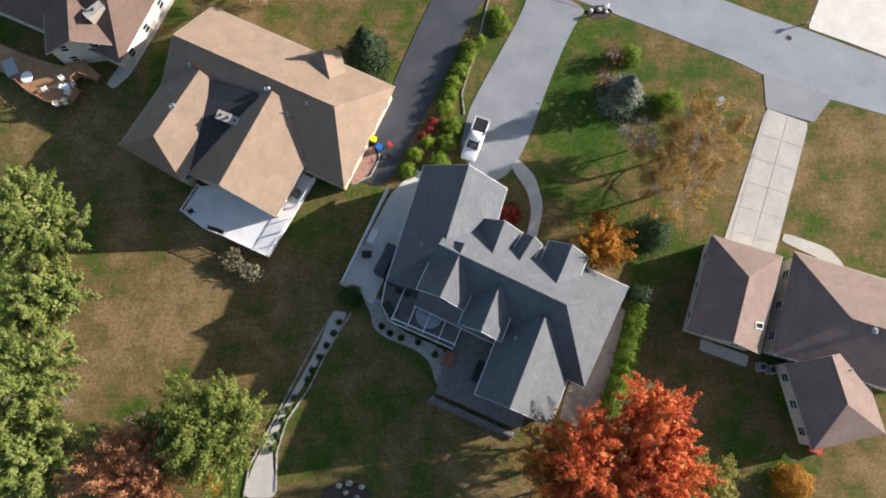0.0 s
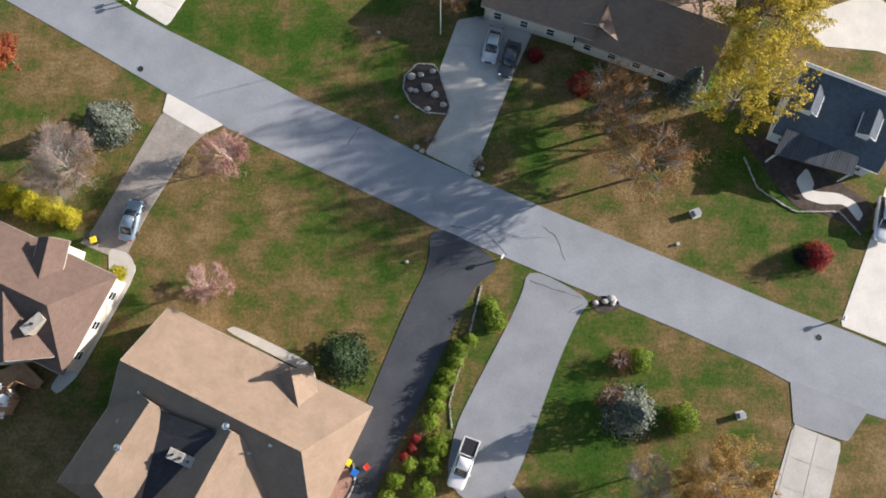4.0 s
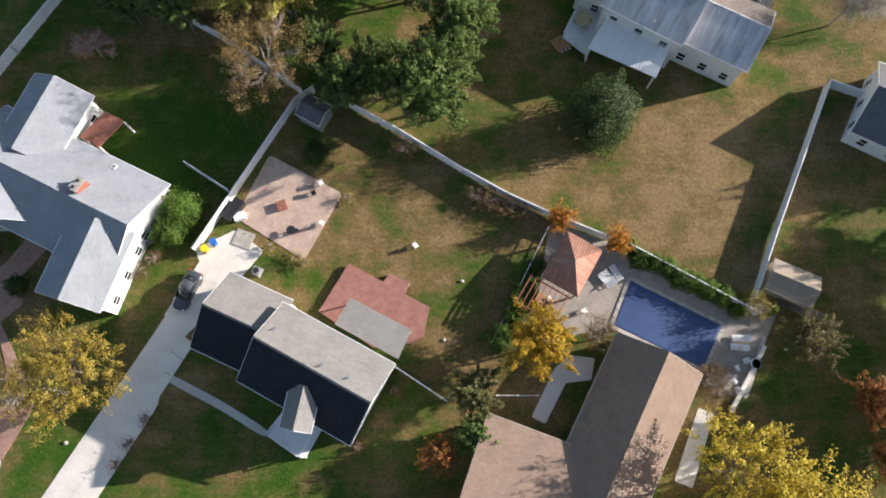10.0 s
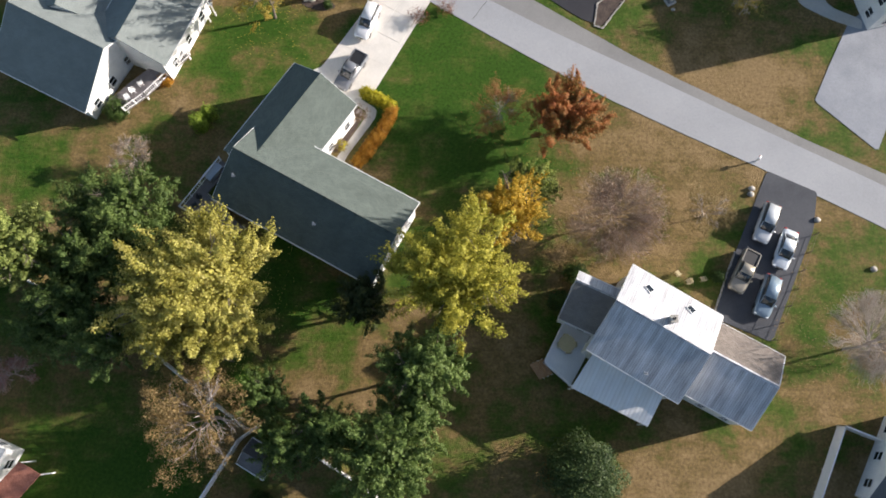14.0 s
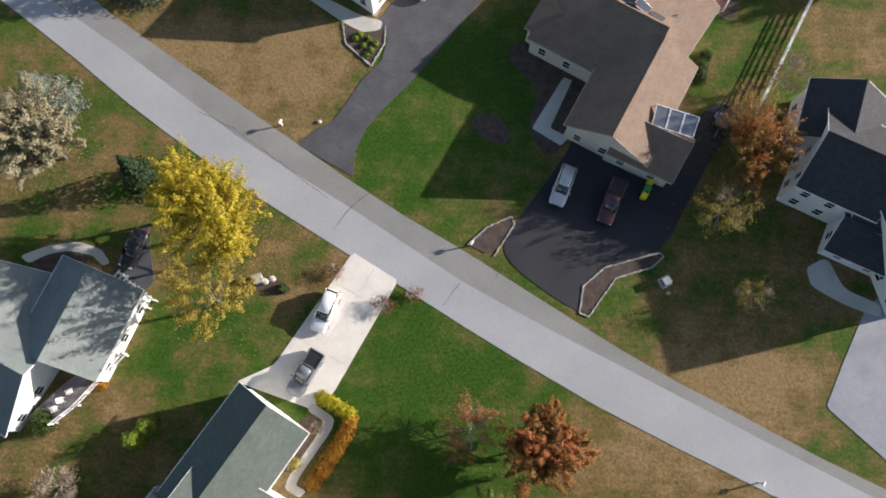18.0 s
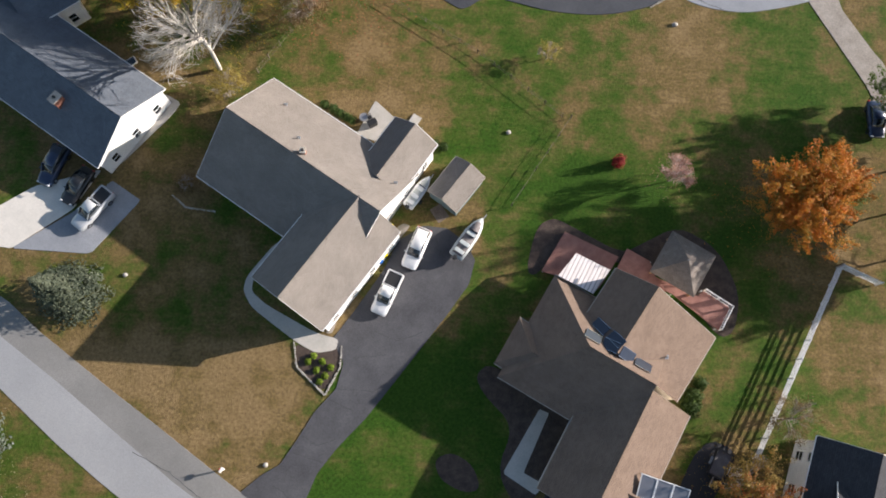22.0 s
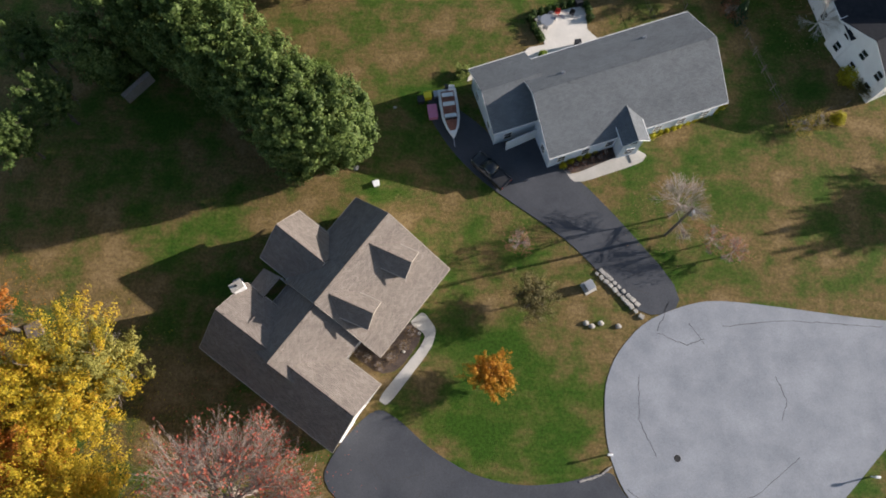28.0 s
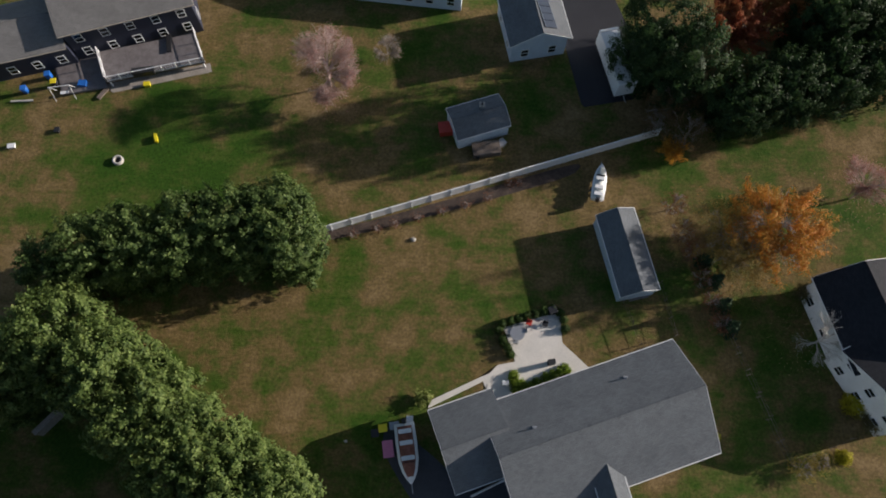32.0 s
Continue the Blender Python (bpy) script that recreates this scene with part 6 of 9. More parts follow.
tree('yellowhedge', 69.1, 301.0, 1.4, 2.2)
tree('brownolive', 70.0, 299.1, 1.2, 2.0)
tree('yellowhedge', 67.2, 295.5, 0.9, 1.5)
tree('yellowbush', 64.5, 295.0, 1.4, 1.5)
tree('yellowbush', 62.6, 294.3, 1.4, 1.5)
tree('brownolive', 65.1, 312.9, 1.2, 2.4)
tree('rustbush', 56.9, 318.6, 4.2, 5.5)
tree('brownbush', -1.2, 247.1, 3.6, 3.7)
tree('brownbush', -26.3, 250.2, 3.5, 7.7)
tree('orangebrown', -23.3, 254.9, 3.1, 9.9)
tree('orangebright', -27.3, 256.8, 2.9, 9.9)
tree('redbrown', -23.1, 248.9, 3.0, 5.5)
tree('deepgreen', -24.7, 299.1, 3.5, 9.9)
tree('deepgreen', -20.9, 292.4, 3.2, 9.9)
tree('deepgreen', -24.1, 288.0, 3.2, 8.8)
tree('pine', 70.1, 344.9, 4.7, 11.0)
tree('pine', 76.3, 346.7, 4.7, 11.0)
tree('orangebrown', 65.3, 346.9, 3.5, 9.9)
tree('deepgreen', -24.2, 143.1, 4.0, 11.0)
tree('darkgreen', -20.1, 142.8, 3.2, 9.9)
tree('deepgreen', -27.9, 136.1, 2.9, 8.8)
# four helper trees out of view, there only to cast shade on the field
tree('deepgreen', 67.9, 235.5, 5.0, 7.7)
tree('deepgreen', 68.1, 230.5, 5.0, 7.7)
tree('deepgreen', 68.6, 225.8, 5.2, 8.2)
tree('deepgreen', 68.4, 220.6, 5.2, 8.2)
tree('brownbush', 51.7, 335.2, 3.3, 5.5)
tree('brownbush', 53.6, 331.4, 2.5, 4.4)
tree('brownbush', 50.1, 332.6, 2.5, 3.9)
tree('conifer', 54.7, 316.2, 1.2, 3.5)
tree('conifer', 55.5, 313.7, 1.2, 3.5)
tree('conifer', 56.1, 311.1, 1.2, 3.5)
tree('conifer', 56.7, 308.6, 1.2, 3.5)
tree('green', 20.2, 153.6, 3.1, 4.0)

# ---------- things on and round the houses ----------
def P3(x, y, z=0.0):
    return Vector((x, y, z))


def roof_z(h, x, y):
    best = 0.0
    for i, (p, q, hl, hr, rz, ends) in enumerate(h.wings):
        d = (q - p).normalized()
        r = Vector((x, y)) - p
        u, v = r.dot(d), r.x * -d.y + r.y * d.x
        if -0.5 < u < (q - p).length + 0.5 and -hr < v < hl:
            best = max(best, rz - abs(v) * (h.left[i] if v > 0 else h.right[i]))
    return best


def chimney(h, at, sx, sy, turn, rise, mat, label):
    x, y = at
    z = roof_z(h, x, y)
    m = pose(x - h.centre.x, y - h.centre.y, 0, 0, 0, turn)
    c = part("chimney", boxed(-sx / 2, sx / 2, -sy / 2, sy / 2, max(z - 1.2, 0), z + rise, 0.02), mat, h.root, label, m)
    part("chimney_cap", boxed(-sx / 2 - 0.08, sx / 2 + 0.08, -sy / 2 - 0.08, sy / 2 + 0.08, z + rise, z + rise + 0.1, 0.02), "stone", c)
    cnt = max(1, round(sx / 0.8))
    for i in range(cnt):
        part("flue", cone(bmesh.new(), 0.14, 0.12, 0.3, 10, Matrix.Translation(((i + 0.5) / cnt * sx - sx / 2, 0, z + rise + 0.24))), "black_plastic", c)


def vents(h, *spots):
    for x, y in spots:
        z = roof_z(h, x, y)
        m = Matrix.Translation((x - h.centre.x, y - h.centre.y, z))
        v = part("vent_pipe", cone(bmesh.new(), 0.07, 0.07, 0.7, 8, Matrix.Translation((0, 0, 0.1))), "metal_gray", h.root, "", m)
        part("flashing", boxed(-0.2, 0.2, -0.2, 0.2, -0.12, 0.03), "metal_gray", v)


def turbine(h, at):
    x, y = at
    z = roof_z(h, x, y)
    m = Matrix.Translation((x - h.centre.x, y - h.centre.y, z))
    v = part("roof_vent", cone(bmesh.new(), 0.3, 0.26, 0.5, 14, Matrix.Translation((0, 0, 0.1))), "metal_gray", h.root, "round silver roof vent", m)
    part("vent_cap", cone(bmesh.new(), 0.36, 0.1, 0.18, 14, Matrix.Translation((0, 0, 0.42))), "chrome", v)


def on_slope(h, x, y):
    """The roof's height and a frame lying on its slope."""
    z = roof_z(h, x, y)
    e = 0.15
    gx, gy = (roof_z(h, x + e, y) - roof_z(h, x - e, y)) / (2 * e), (roof_z(h, x, y + e) - roof_z(h, x, y - e)) / (2 * e)
    n = Vector((-gx, -gy, 1)).normalized()
    return z, n


def skylight(h, at, turn, sx=0.7, sy=1.1, mat="glass_dark"):
    x, y = at
    z, n = on_slope(h, x, y)
    m = Matrix.Translation((x - h.centre.x, y - h.centre.y, z)) @ n.to_track_quat("Z", "Y").to_matrix().to_4x4() @ Matrix.Rotation(radians(turn), 4, "Z")
    f = part("skylight", boxed(-sx / 2, sx / 2, -sy / 2, sy / 2, -0.05, 0.1, 0.01), "trim_white", h.root, "", m)
    part("pane", boxed(-sx / 2 + 0.08, sx / 2 - 0.08, -sy / 2 + 0.08, sy / 2 - 0.08, 0.1, 0.115), mat, f)


def solar_row(h, a, b, width, count, lift=0.12):
    """Panels side by side from a to b on the slope."""
    a, b = Vector(a), Vector(b)
    for i in range(count):
        c = a.lerp(b, (i + 0.5) / count)
        z, n = on_slope(h, c.x, c.y)
        d = Vector((b.x - a.x, b.y - a.y, 0)).normalized()
        s = n.cross(d).normalized()
        d = s.cross(n)
        m = Matrix((d, s, n)).transposed().to_4x4()
        m.translation = (c.x - h.centre.x, c.y - h.centre.y, z + lift)
        L = (b - a).length / count * 0.47
        f = part("solar_panel", boxed(-L, L, -width / 2, width / 2, -0.02, 0.03), "solar", h.root, "blue-black solar panel", m)
        for k in (-1, 1):
            part("panel_edge", boxed(-L, L, k * width / 2 - 0.025, k * width / 2 + 0.025, -0.03, 0.045), "chrome", f)


def solar_rack(h, q, zs, count):
    """Framed collectors side by side on a tilted rack with four corners."""
    a, b, c, d = (P3(x - h.centre.x, y - h.centre.y, z) for (x, y), z in zip(q, zs))
    for i in range(count):
        u0, u1 = (i + 0.03) / count, (i + 0.97) / count
        v = [a.lerp(b, u0), a.lerp(b, u1), d.lerp(c, u1), d.lerp(c, u0)]
        low = [p - Vector((0, 0, 0.1)) for p in v]
        f = part("solar_panel", mesh_of("solar_panel", [tuple(p) for p in v + low], [(0, 1, 2, 3), (7, 6, 5, 4), (0, 4, 5, 1), (1, 5, 6, 2), (2, 6, 7, 3), (3, 7, 4, 0)], "solar_pale"), "solar_pale", h.root, "grey glazed solar collector in a white frame")
        for p, r in ((0, 1), (1, 2), (2, 3), (3, 0)):
            part("panel_edge", beam(bmesh.new(), v[p], v[r], 0.08, 0.08), "trim_white", f)
        for p in (2, 3):
            part("strut", beam(bmesh.new(), low[p], low[p] - Vector((0, 0, 1.2)), 0.05, 0.05), "metal_gray", f)


BALUSTERS = {}
for key in ("vinyl_white", "deck_wood"):
    bm = boxed(-0.018, 0.018, -0.018, 0.018, 0.12, 1.12)
    BALUSTERS[key] = bpy.data.meshes.new("baluster")
    bm.to_mesh(BALUSTERS[key])
    bm.free()
    BALUSTERS[key].materials.append(MATS[key])


def railing(rt, o, pts, z, h=0.95, mat="vinyl_white", step=1.7):
    for a, b in zip(pts, pts[1:]):
        a, b = P3(a[0], a[1], z) - o, P3(b[0], b[1], z) - o
        cnt = max(1, round((b - a).length / step))
        for i in range(cnt + 1):
            c = a.lerp(b, i / cnt)
            part("post", boxed(c.x - 0.06, c.x + 0.06, c.y - 0.06, c.y + 0.06, c.z - 0.02, c.z + h + 0.08, 0.01), mat, rt)
        up = Vector((0, 0, 1))
        part("top_rail", beam(bmesh.new(), a + up * h, b + up * h, 0.09, 0.06), mat, rt)
        part("bottom_rail", beam(bmesh.new(), a + up * 0.12, b + up * 0.12, 0.05, 0.06), mat, rt)
        m = int((b - a).length / 0.26)
        for i in range(m):
            part("baluster", BALUSTERS[mat], "", rt, "", Matrix.Translation(a.lerp(b, (i + 0.5) / m)) @ Matrix.Diagonal((1, 1, h - 0.12, 1)))


def deck(mat, z, pts, rail=(), label="", railmat="vinyl_white"):
    o = P3(*pts[0])
    rt = root("deck", o.x, o.y, 0, 0, label, "deck")
    bm = bmesh.new()
    top = [bm.verts.new((x - o.x, y - o.y, z)) for x, y in pts]
    low = [bm.verts.new((x - o.x, y - o.y, z - 0.22)) for x, y in pts]
    bm.faces.new(top), bm.faces.new(low[::-1])
    for i in range(len(pts)):
        j = (i + 1) % len(pts)
        bm.faces.new((top[j], top[i], low[i], low[j]))
    bmesh.ops.recalc_face_normals(bm, faces=bm.faces)
    bmesh.ops.triangulate(bm, faces=[f for f in bm.faces if len(f.verts) > 4])
    part("platform", bm, mat, rt)
    for x, y in pts:
        if z > 0.3:
            cx, cy = sum(p[0] for p in pts) / len(pts), sum(p[1] for p in pts) / len(pts)
            x, y = x + (cx - x) * 0.04 - o.x, y + (cy - y) * 0.04 - o.y
            part("support", boxed(x - 0.07, x + 0.07, y - 0.07, y + 0.07, -0.05, z - 0.22), "fence_wood" if railmat != "vinyl_white" else "vinyl_white", rt)
    if rail:
        railing(rt, o, rail, z, mat=railmat)
    return rt


def low_roof(h, mat, pts, zs, posts=True):
    """A single plane of roof on posts, added to a house."""
    c = h.centre
    bm = bmesh.new()
    top = [bm.verts.new((x - c.x, y - c.y, z)) for (x, y), z in zip(pts, zs)]
    low = [bm.verts.new((x - c.x, y - c.y, z - 0.14)) for (x, y), z in zip(pts, zs)]
    bm.faces.new(top), bm.faces.new(low[::-1])
    for i in range(4):
        j = (i + 1) % 4
        bm.faces.new((top[j], top[i], low[i], low[j]))
    bmesh.ops.recalc_face_normals(bm, faces=bm.faces)
    uv = bm.loops.layers.uv.new("UVMap")
    a = Vector((*pts[0], 0))
    ax = (Vector((*pts[1], 0)) - a).normalized()
    for f in bm.faces:
        for lp in f.loops:
            r = Vector((lp.vert.co.x + c.x, lp.vert.co.y + c.y, 0)) - a
            s = r.dot(ax)
            lp[uv].uv = (s, (r - ax * s).length)
    part("porch_roof", bm, mat, h.root)
    if posts:
        ctr = sum((Vector(p) for p in pts), Vector((0, 0))) / 4
        for (x, y), z in list(zip(pts, zs))[2:]:
            x, y = x + (ctr.x - x) * 0.06 - c.x, y + (ctr.y - y) * 0.06 - c.y
            part("porch_post", boxed(x - 0.08, x + 0.08, y - 0.08, y + 0.08, -0.05, z - 0.14), "trim_white", h.root)


def garage_door(h, a, b, wide=2.6, count=2):
    """Panelled doors along a wall from a to b."""
    a, b = Vector(a), Vector(b)
    d = (b - a).normalized()
    for i in range(count):
        c = a.lerp(b, (i + 0.5) / count)
        m = Matrix.Translation((c.x - h.centre.x, c.y - h.centre.y, 0)) @ Matrix.Rotation(math.atan2(d.y, d.x), 4, "Z")
        g = part("garage_door", boxed(-wide / 2, wide / 2, -0.06, 0.06, 0.03, 2.15), "trim_white", h.root, "", m)
        for k in range(4):
            part("door_panel", boxed(-wide / 2 + 0.08, wide / 2 - 0.08, -0.09, 0.09, 0.1 + k * 0.52, 0.54 + k * 0.52), "trim_white", g)


def chair(x, y, turn, mat="vinyl_white", z=0.0):
    rt = root("garden_chair", x, y, z, turn, f"{'white' if mat == 'vinyl_white' else 'dark'} garden chair on a patio or deck", "chair", "garden chairs")
    part("seat", boxed(-0.25, 0.25, -0.25, 0.25, 0.38, 0.43, 0.015), mat, rt)
    part("backrest", boxed(-0.28, -0.22, -0.25, 0.25, 0.43, 0.92, 0.015), mat, rt)
    for sx in (-0.22, 0.22):
        for sy in (-0.22, 0.22):
            part("leg", boxed(sx - 0.025, sx + 0.025, sy - 0.025, sy + 0.025, 0, 0.38), mat, rt)
    for sy in (-0.28, 0.28):
        part("armrest", boxed(-0.25, 0.25, sy - 0.03, sy + 0.03, 0.6, 0.64, 0.01), mat, rt)


def lounger(x, y, turn, z=0.06):
    rt = root("sun_lounger", x, y, z, turn, "white slatted sun lounger beside the pool", "lounger", "sun loungers")
    for sy in (-0.3, 0.3):
        part("side_rail", boxed(-0.95, 0.95, sy - 0.03, sy + 0.03, 0.28, 0.34), "vinyl_white", rt)
    for i in range(9):
        part("slat", boxed(-0.93 + i * 0.14, -0.83 + i * 0.14, -0.3, 0.3, 0.34, 0.37), "vinyl_white", rt)
    bm = bmesh.new()
    beam(bm, (0.33, 0, 0.36), (0.95, 0, 0.7), 0.62, 0.04)
    part("backrest", bm, "vinyl_white", rt)
    for sx in (-0.8, 0.8):
        for sy in (-0.3, 0.3):
            part("leg", boxed(sx - 0.03, sx + 0.03, sy - 0.03, sy + 0.03, 0, 0.28), "vinyl_white", rt)


def round_table(x, y, r=0.6, mat="vinyl_white", z=0.0):
    rt = root("garden_table", x, y, z, 0, "round garden table on a patio or deck", "table")
    part("tabletop", cone(bmesh.new(), r, r, 0.04, 24, Matrix.Translation((0, 0, 0.72))), mat, rt)
    part("stem", cone(bmesh.new(), 0.06, 0.04, 0.7, 8, Matrix.Translation((0, 0, 0.35))), mat, rt)
    part("foot", cone(bmesh.new(), 0.25, 0.22, 0.04, 12, Matrix.Translation((0, 0, 0.02))), mat, rt)


def wheelie_bin(x, y, turn, body, lid, z=0.06):
    rt = root("rubbish_bin", x, y, z, turn, f"wheeled rubbish bin with a {lid.split('_')[0]} lid on the driveway", "bin", "rubbish bins")
    bm = bmesh.new()
    secs = [[(-w, -w, zz), (w, -w, zz), (w, w, zz), (-w, w, zz)] for w, zz in ((0.24, 0.05), (0.31, 1.0))]
    bm = loft(secs)
    part("body", bm, body, rt)
    part("lid", boxed(-0.35, 0.35, -0.35, 0.35, 1.0, 1.09, 0.03), lid, rt)
    for sy in (-0.26, 0.26):
        part("wheel", cone(bmesh.new(), 0.12, 0.12, 0.06, 12, Matrix.Translation((-0.27, sy, 0.12)) @ Matrix.Rotation(math.pi / 2, 4, "X")), "rubber", rt)


def mailbox(x, y, turn, mat="trim_white"):
    rt = root("mailbox", x, y, 0, turn, "roadside mailbox on a white post beside the lawn", "mailbox", "mailboxes")
    part("post", boxed(-0.06, 0.06, -0.06, 0.06, -0.1, 1.1), "trim_white", rt)
    part("box", boxed(-0.28, 0.28, -0.13, 0.13, 1.05, 1.32, 0.08), mat, rt)
    part("flag", boxed(0.0, 0.12, 0.13, 0.15, 1.2, 1.45), "red_plastic", rt)


def utility_box(x, y, turn, s=0.6, mat="metal_gray"):
    rt = root("utility_box", x, y, 0, turn, "low grey-green utility cabinet on the grass", "utility box")
    part("pad", boxed(-s * 0.75, s * 0.75, -s * 0.75, s * 0.75, -0.05, 0.08), "concrete", rt)
    part("cabinet", boxed(-s / 2, s / 2, -s / 2, s / 2, 0.08, s * 1.15, 0.03), mat, rt)
    part("lid", boxed(-s / 2 - 0.03, s / 2 + 0.03, -s / 2 - 0.03, s / 2 + 0.03, s * 1.15, s * 1.15 + 0.05, 0.02), mat, rt)


def ac_unit(x, y, turn):
    rt = root("air_conditioner", x, y, 0, turn, "grey air conditioner unit beside a house wall", "air conditioner")
    part("housing", boxed(-0.4, 0.4, -0.4, 0.4, 0.05, 0.85, 0.03), "metal_gray", rt)
    part("fan_grille", cone(bmesh.new(), 0.32, 0.32, 0.04, 18, Matrix.Translation((0, 0, 0.87))), "black_plastic", rt)
    part("base", boxed(-0.5, 0.5, -0.5, 0.5, -0.05, 0.05), "concrete", rt)


def boulder(x, y, s, mat="stone", z=0.0):
    bm = bmesh.new()
    bmesh.ops.create_icosphere(bm, subdivisions=2, radius=1.0)
    for v in bm.verts:
        k = 1 + 0.22 * noise.noise(v.co * 1.7 + Vector((x, y, 0)))
        v.co = Vector((v.co.x * k * s, v.co.y * k * s * 0.8, v.co.z * k * s * 0.6 + s * 0.3))
    for f in bm.faces:
        f.smooth = True
    me = bpy.data.meshes.new("boulder")
    bm.to_mesh(me)
    bm.free()
    me.materials.append(MATS[mat])
    ob = new("boulder", me)
    ob.matrix_basis = pose(x, y, z)
    tagged(ob, "rounded pale garden boulder in a mulch bed", "boulder", "garden boulders")


def edging(pts, closed, size=0.22, mat="stone", label="row of pale edging stones round a garden bed"):
    """Stones laid one by one along a line."""
    rt = root("stone_edging", pts[0][0], pts[0][1], 0, 0, label, "stone edging")
    r2 = random.Random(len(pts) * 31 + int(pts[0][0] * 10))
    me = bpy.data.meshes.new("stone")
    bm = boxed(-0.5, 0.5, -0.4, 0.4, -0.3, 0.4, 0.12)
    bm.to_mesh(me)
    bm.free()
    me.materials.append(MATS[mat])
    seq = pts + pts[:1] if closed else pts
    for a, b in zip(seq, seq[1:]):
        a, b = Vector(a), Vector(b)
        cnt = max(1, round((b - a).length / (size * 1.25)))
        for i in range(cnt):
            c = a.lerp(b, (i + 0.5) / cnt)
            s = size * r2.uniform(0.8, 1.25)
            part("stone", me, "", rt, "", pose(c.x - pts[0][0] + r2.uniform(-0.03, 0.03), c.y - pts[0][1] + r2.uniform(-0.03, 0.03), 0.07, 0, 0, math.degrees(math.atan2(b.y - a.y, b.x - a.x)) + r2.uniform(-15, 15)) @ Matrix.Diagonal((s, s, s * 0.8, 1)))


def concrete_panels(slab_ob, a, b, c, d, nu, nv, mat, z):
    """Poured panels with open joints between a-b (start) and d-c (end)."""
    a, b, c, d = (Vector(p) for p in (a, b, c, d))
    for i in range(nu):
        for j in range(nv):
            def at(u, v):
                return a.lerp(b, v).lerp(d.lerp(c, v), u)
            g = 0.06
            L, W = (d - a).length / nu, (b - a).length / nv
            du, dv = g / L / nu * 0.5, g / W / nv * 0.5
            q = [at(i / nu + du, j / nv + dv), at((i + 1) / nu - du, j / nv + dv), at((i + 1) / nu - du, (j + 1) / nv - dv), at(i / nu + du, (j + 1) / nv - dv)]
            bm = bmesh.new()
            top = [bm.verts.new((p.x, p.y, z)) for p in q]
            low = [bm.verts.new((p.x, p.y, z - 0.06)) for p in q]
            bm.faces.new(top)
            for k in range(4):
                bm.faces.new((top[(k + 1) % 4], top[k], low[k], low[(k + 1) % 4]))
            bmesh.ops.recalc_face_normals(bm, faces=bm.faces)
            part("concrete_panel", bm, mat, slab_ob)


def boat(x, y, turn, length=5.2, wide=1.1, hullmat="vinyl_white", inner="deck_wood"):
    rt = root("motor_boat", x, y, 0.45, turn, "open motor boat on a trailer beside a driveway", "boat")
    s = length / 5.2
    secs = []
    for px, w in ((-2.6, 0.95), (-1.0, 1.0), (0.6, 0.95), (1.6, 0.7), (2.2, 0.38), (2.6, 0.06)):
        w *= wide
        secs.append([(px * s, -w, 0.8), (px * s, -w * 0.8, 0.2), (px * s, 0, 0.0), (px * s, w * 0.8, 0.2), (px * s, w, 0.8)])
    part("hull", loft(secs), hullmat, rt)
    part("gunwale", loft([[(p[0][0], p[0][1], 0.78), (p[0][0], p[0][1], 0.86), (p[4][0], p[4][1], 0.86), (p[4][0], p[4][1], 0.78)] for p in secs]), hullmat, rt)
    part("floor", loft([[(p[0][0] * 0.9, p[0][1] * 0.72, 0.862), (p[0][0] * 0.9, p[0][1] * 0.72, 0.872), (p[4][0] * 0.9, p[4][1] * 0.72, 0.872), (p[4][0] * 0.9, p[4][1] * 0.72, 0.862)] for p in secs[:-1]]), inner, rt, "reddish brown boat floor")
    for px in (-1.9, -0.9, 0.4):
        part("bench", boxed(px * s - 0.22, px * s + 0.22, -0.62 * wide, 0.62 * wide, 0.86, 1.08, 0.03), hullmat, rt)
    part("outboard_motor", boxed(-2.95 * s, -2.55 * s, -0.2, 0.2, 0.5, 1.3, 0.06), "black_plastic", rt)
    part("windscreen", boxed(0.75 * s, 0.8 * s, -0.6 * wide, 0.6 * wide, 0.86, 1.2), "glass_dark", rt)
    part("trailer_beam", boxed(-2.2 * s, 3.4 * s, -0.05, 0.05, -0.12, 0.0), "metal_gray", rt)
    for sy in (-0.95, 0.95):
        part("trailer_wheel", cone(bmesh.new(), 0.3, 0.3, 0.2, 14, Matrix.Translation((-0.9 * s, sy * wide, -0.15)) @ Matrix.Rotation(math.pi / 2, 4, "X")), "rubber", rt)


def pyramid_roof(name, x, y, turn, sx, sy, eave, peak, mat, label, category):
    rt = root(name, x, y, 0, turn, label, category)
    c = [(-sx, -sy), (sx, -sy), (sx, sy), (-sx, sy)]
    for i in range(4):
        a, b = c[i], c[(i + 1) % 4]
        L = math.hypot(b[0] - a[0], b[1] - a[1])
        hgt = math.hypot(peak - eave, sy if i % 2 == 0 else sx)
        v = [(*a, eave), (*b, eave), (0, 0, peak), (*a, eave - 0.12), (*b, eave - 0.12), (0, 0, peak - 0.12)]
        f = [(0, 1, 2), (5, 4, 3), (0, 3, 4, 1), (1, 4, 5, 2), (2, 5, 3, 0)]
        uv = [[(0, 0), (L, 0), (L / 2, hgt)], [(0, 0), (L, 0), (L / 2, hgt)]] + [[(0, 0), (0.1, 0), (0.1, 0.1), (0, 0.1)]] * 3
        part("roof", mesh_of("roof", v, f, mat, uv), mat, rt)
    for px, py in c:
        part("post", boxed(px * 0.88 - 0.08, px * 0.88 + 0.08, py * 0.88 - 0.08, py * 0.88 + 0.08, -0.05, eave - 0.02), "deck_wood", rt)
    part("finial", cone(bmesh.new(), 0.12, 0.05, 0.3, 8, Matrix.Translation((0, 0, peak + 0.1))), "metal_gray", rt)
    return rt


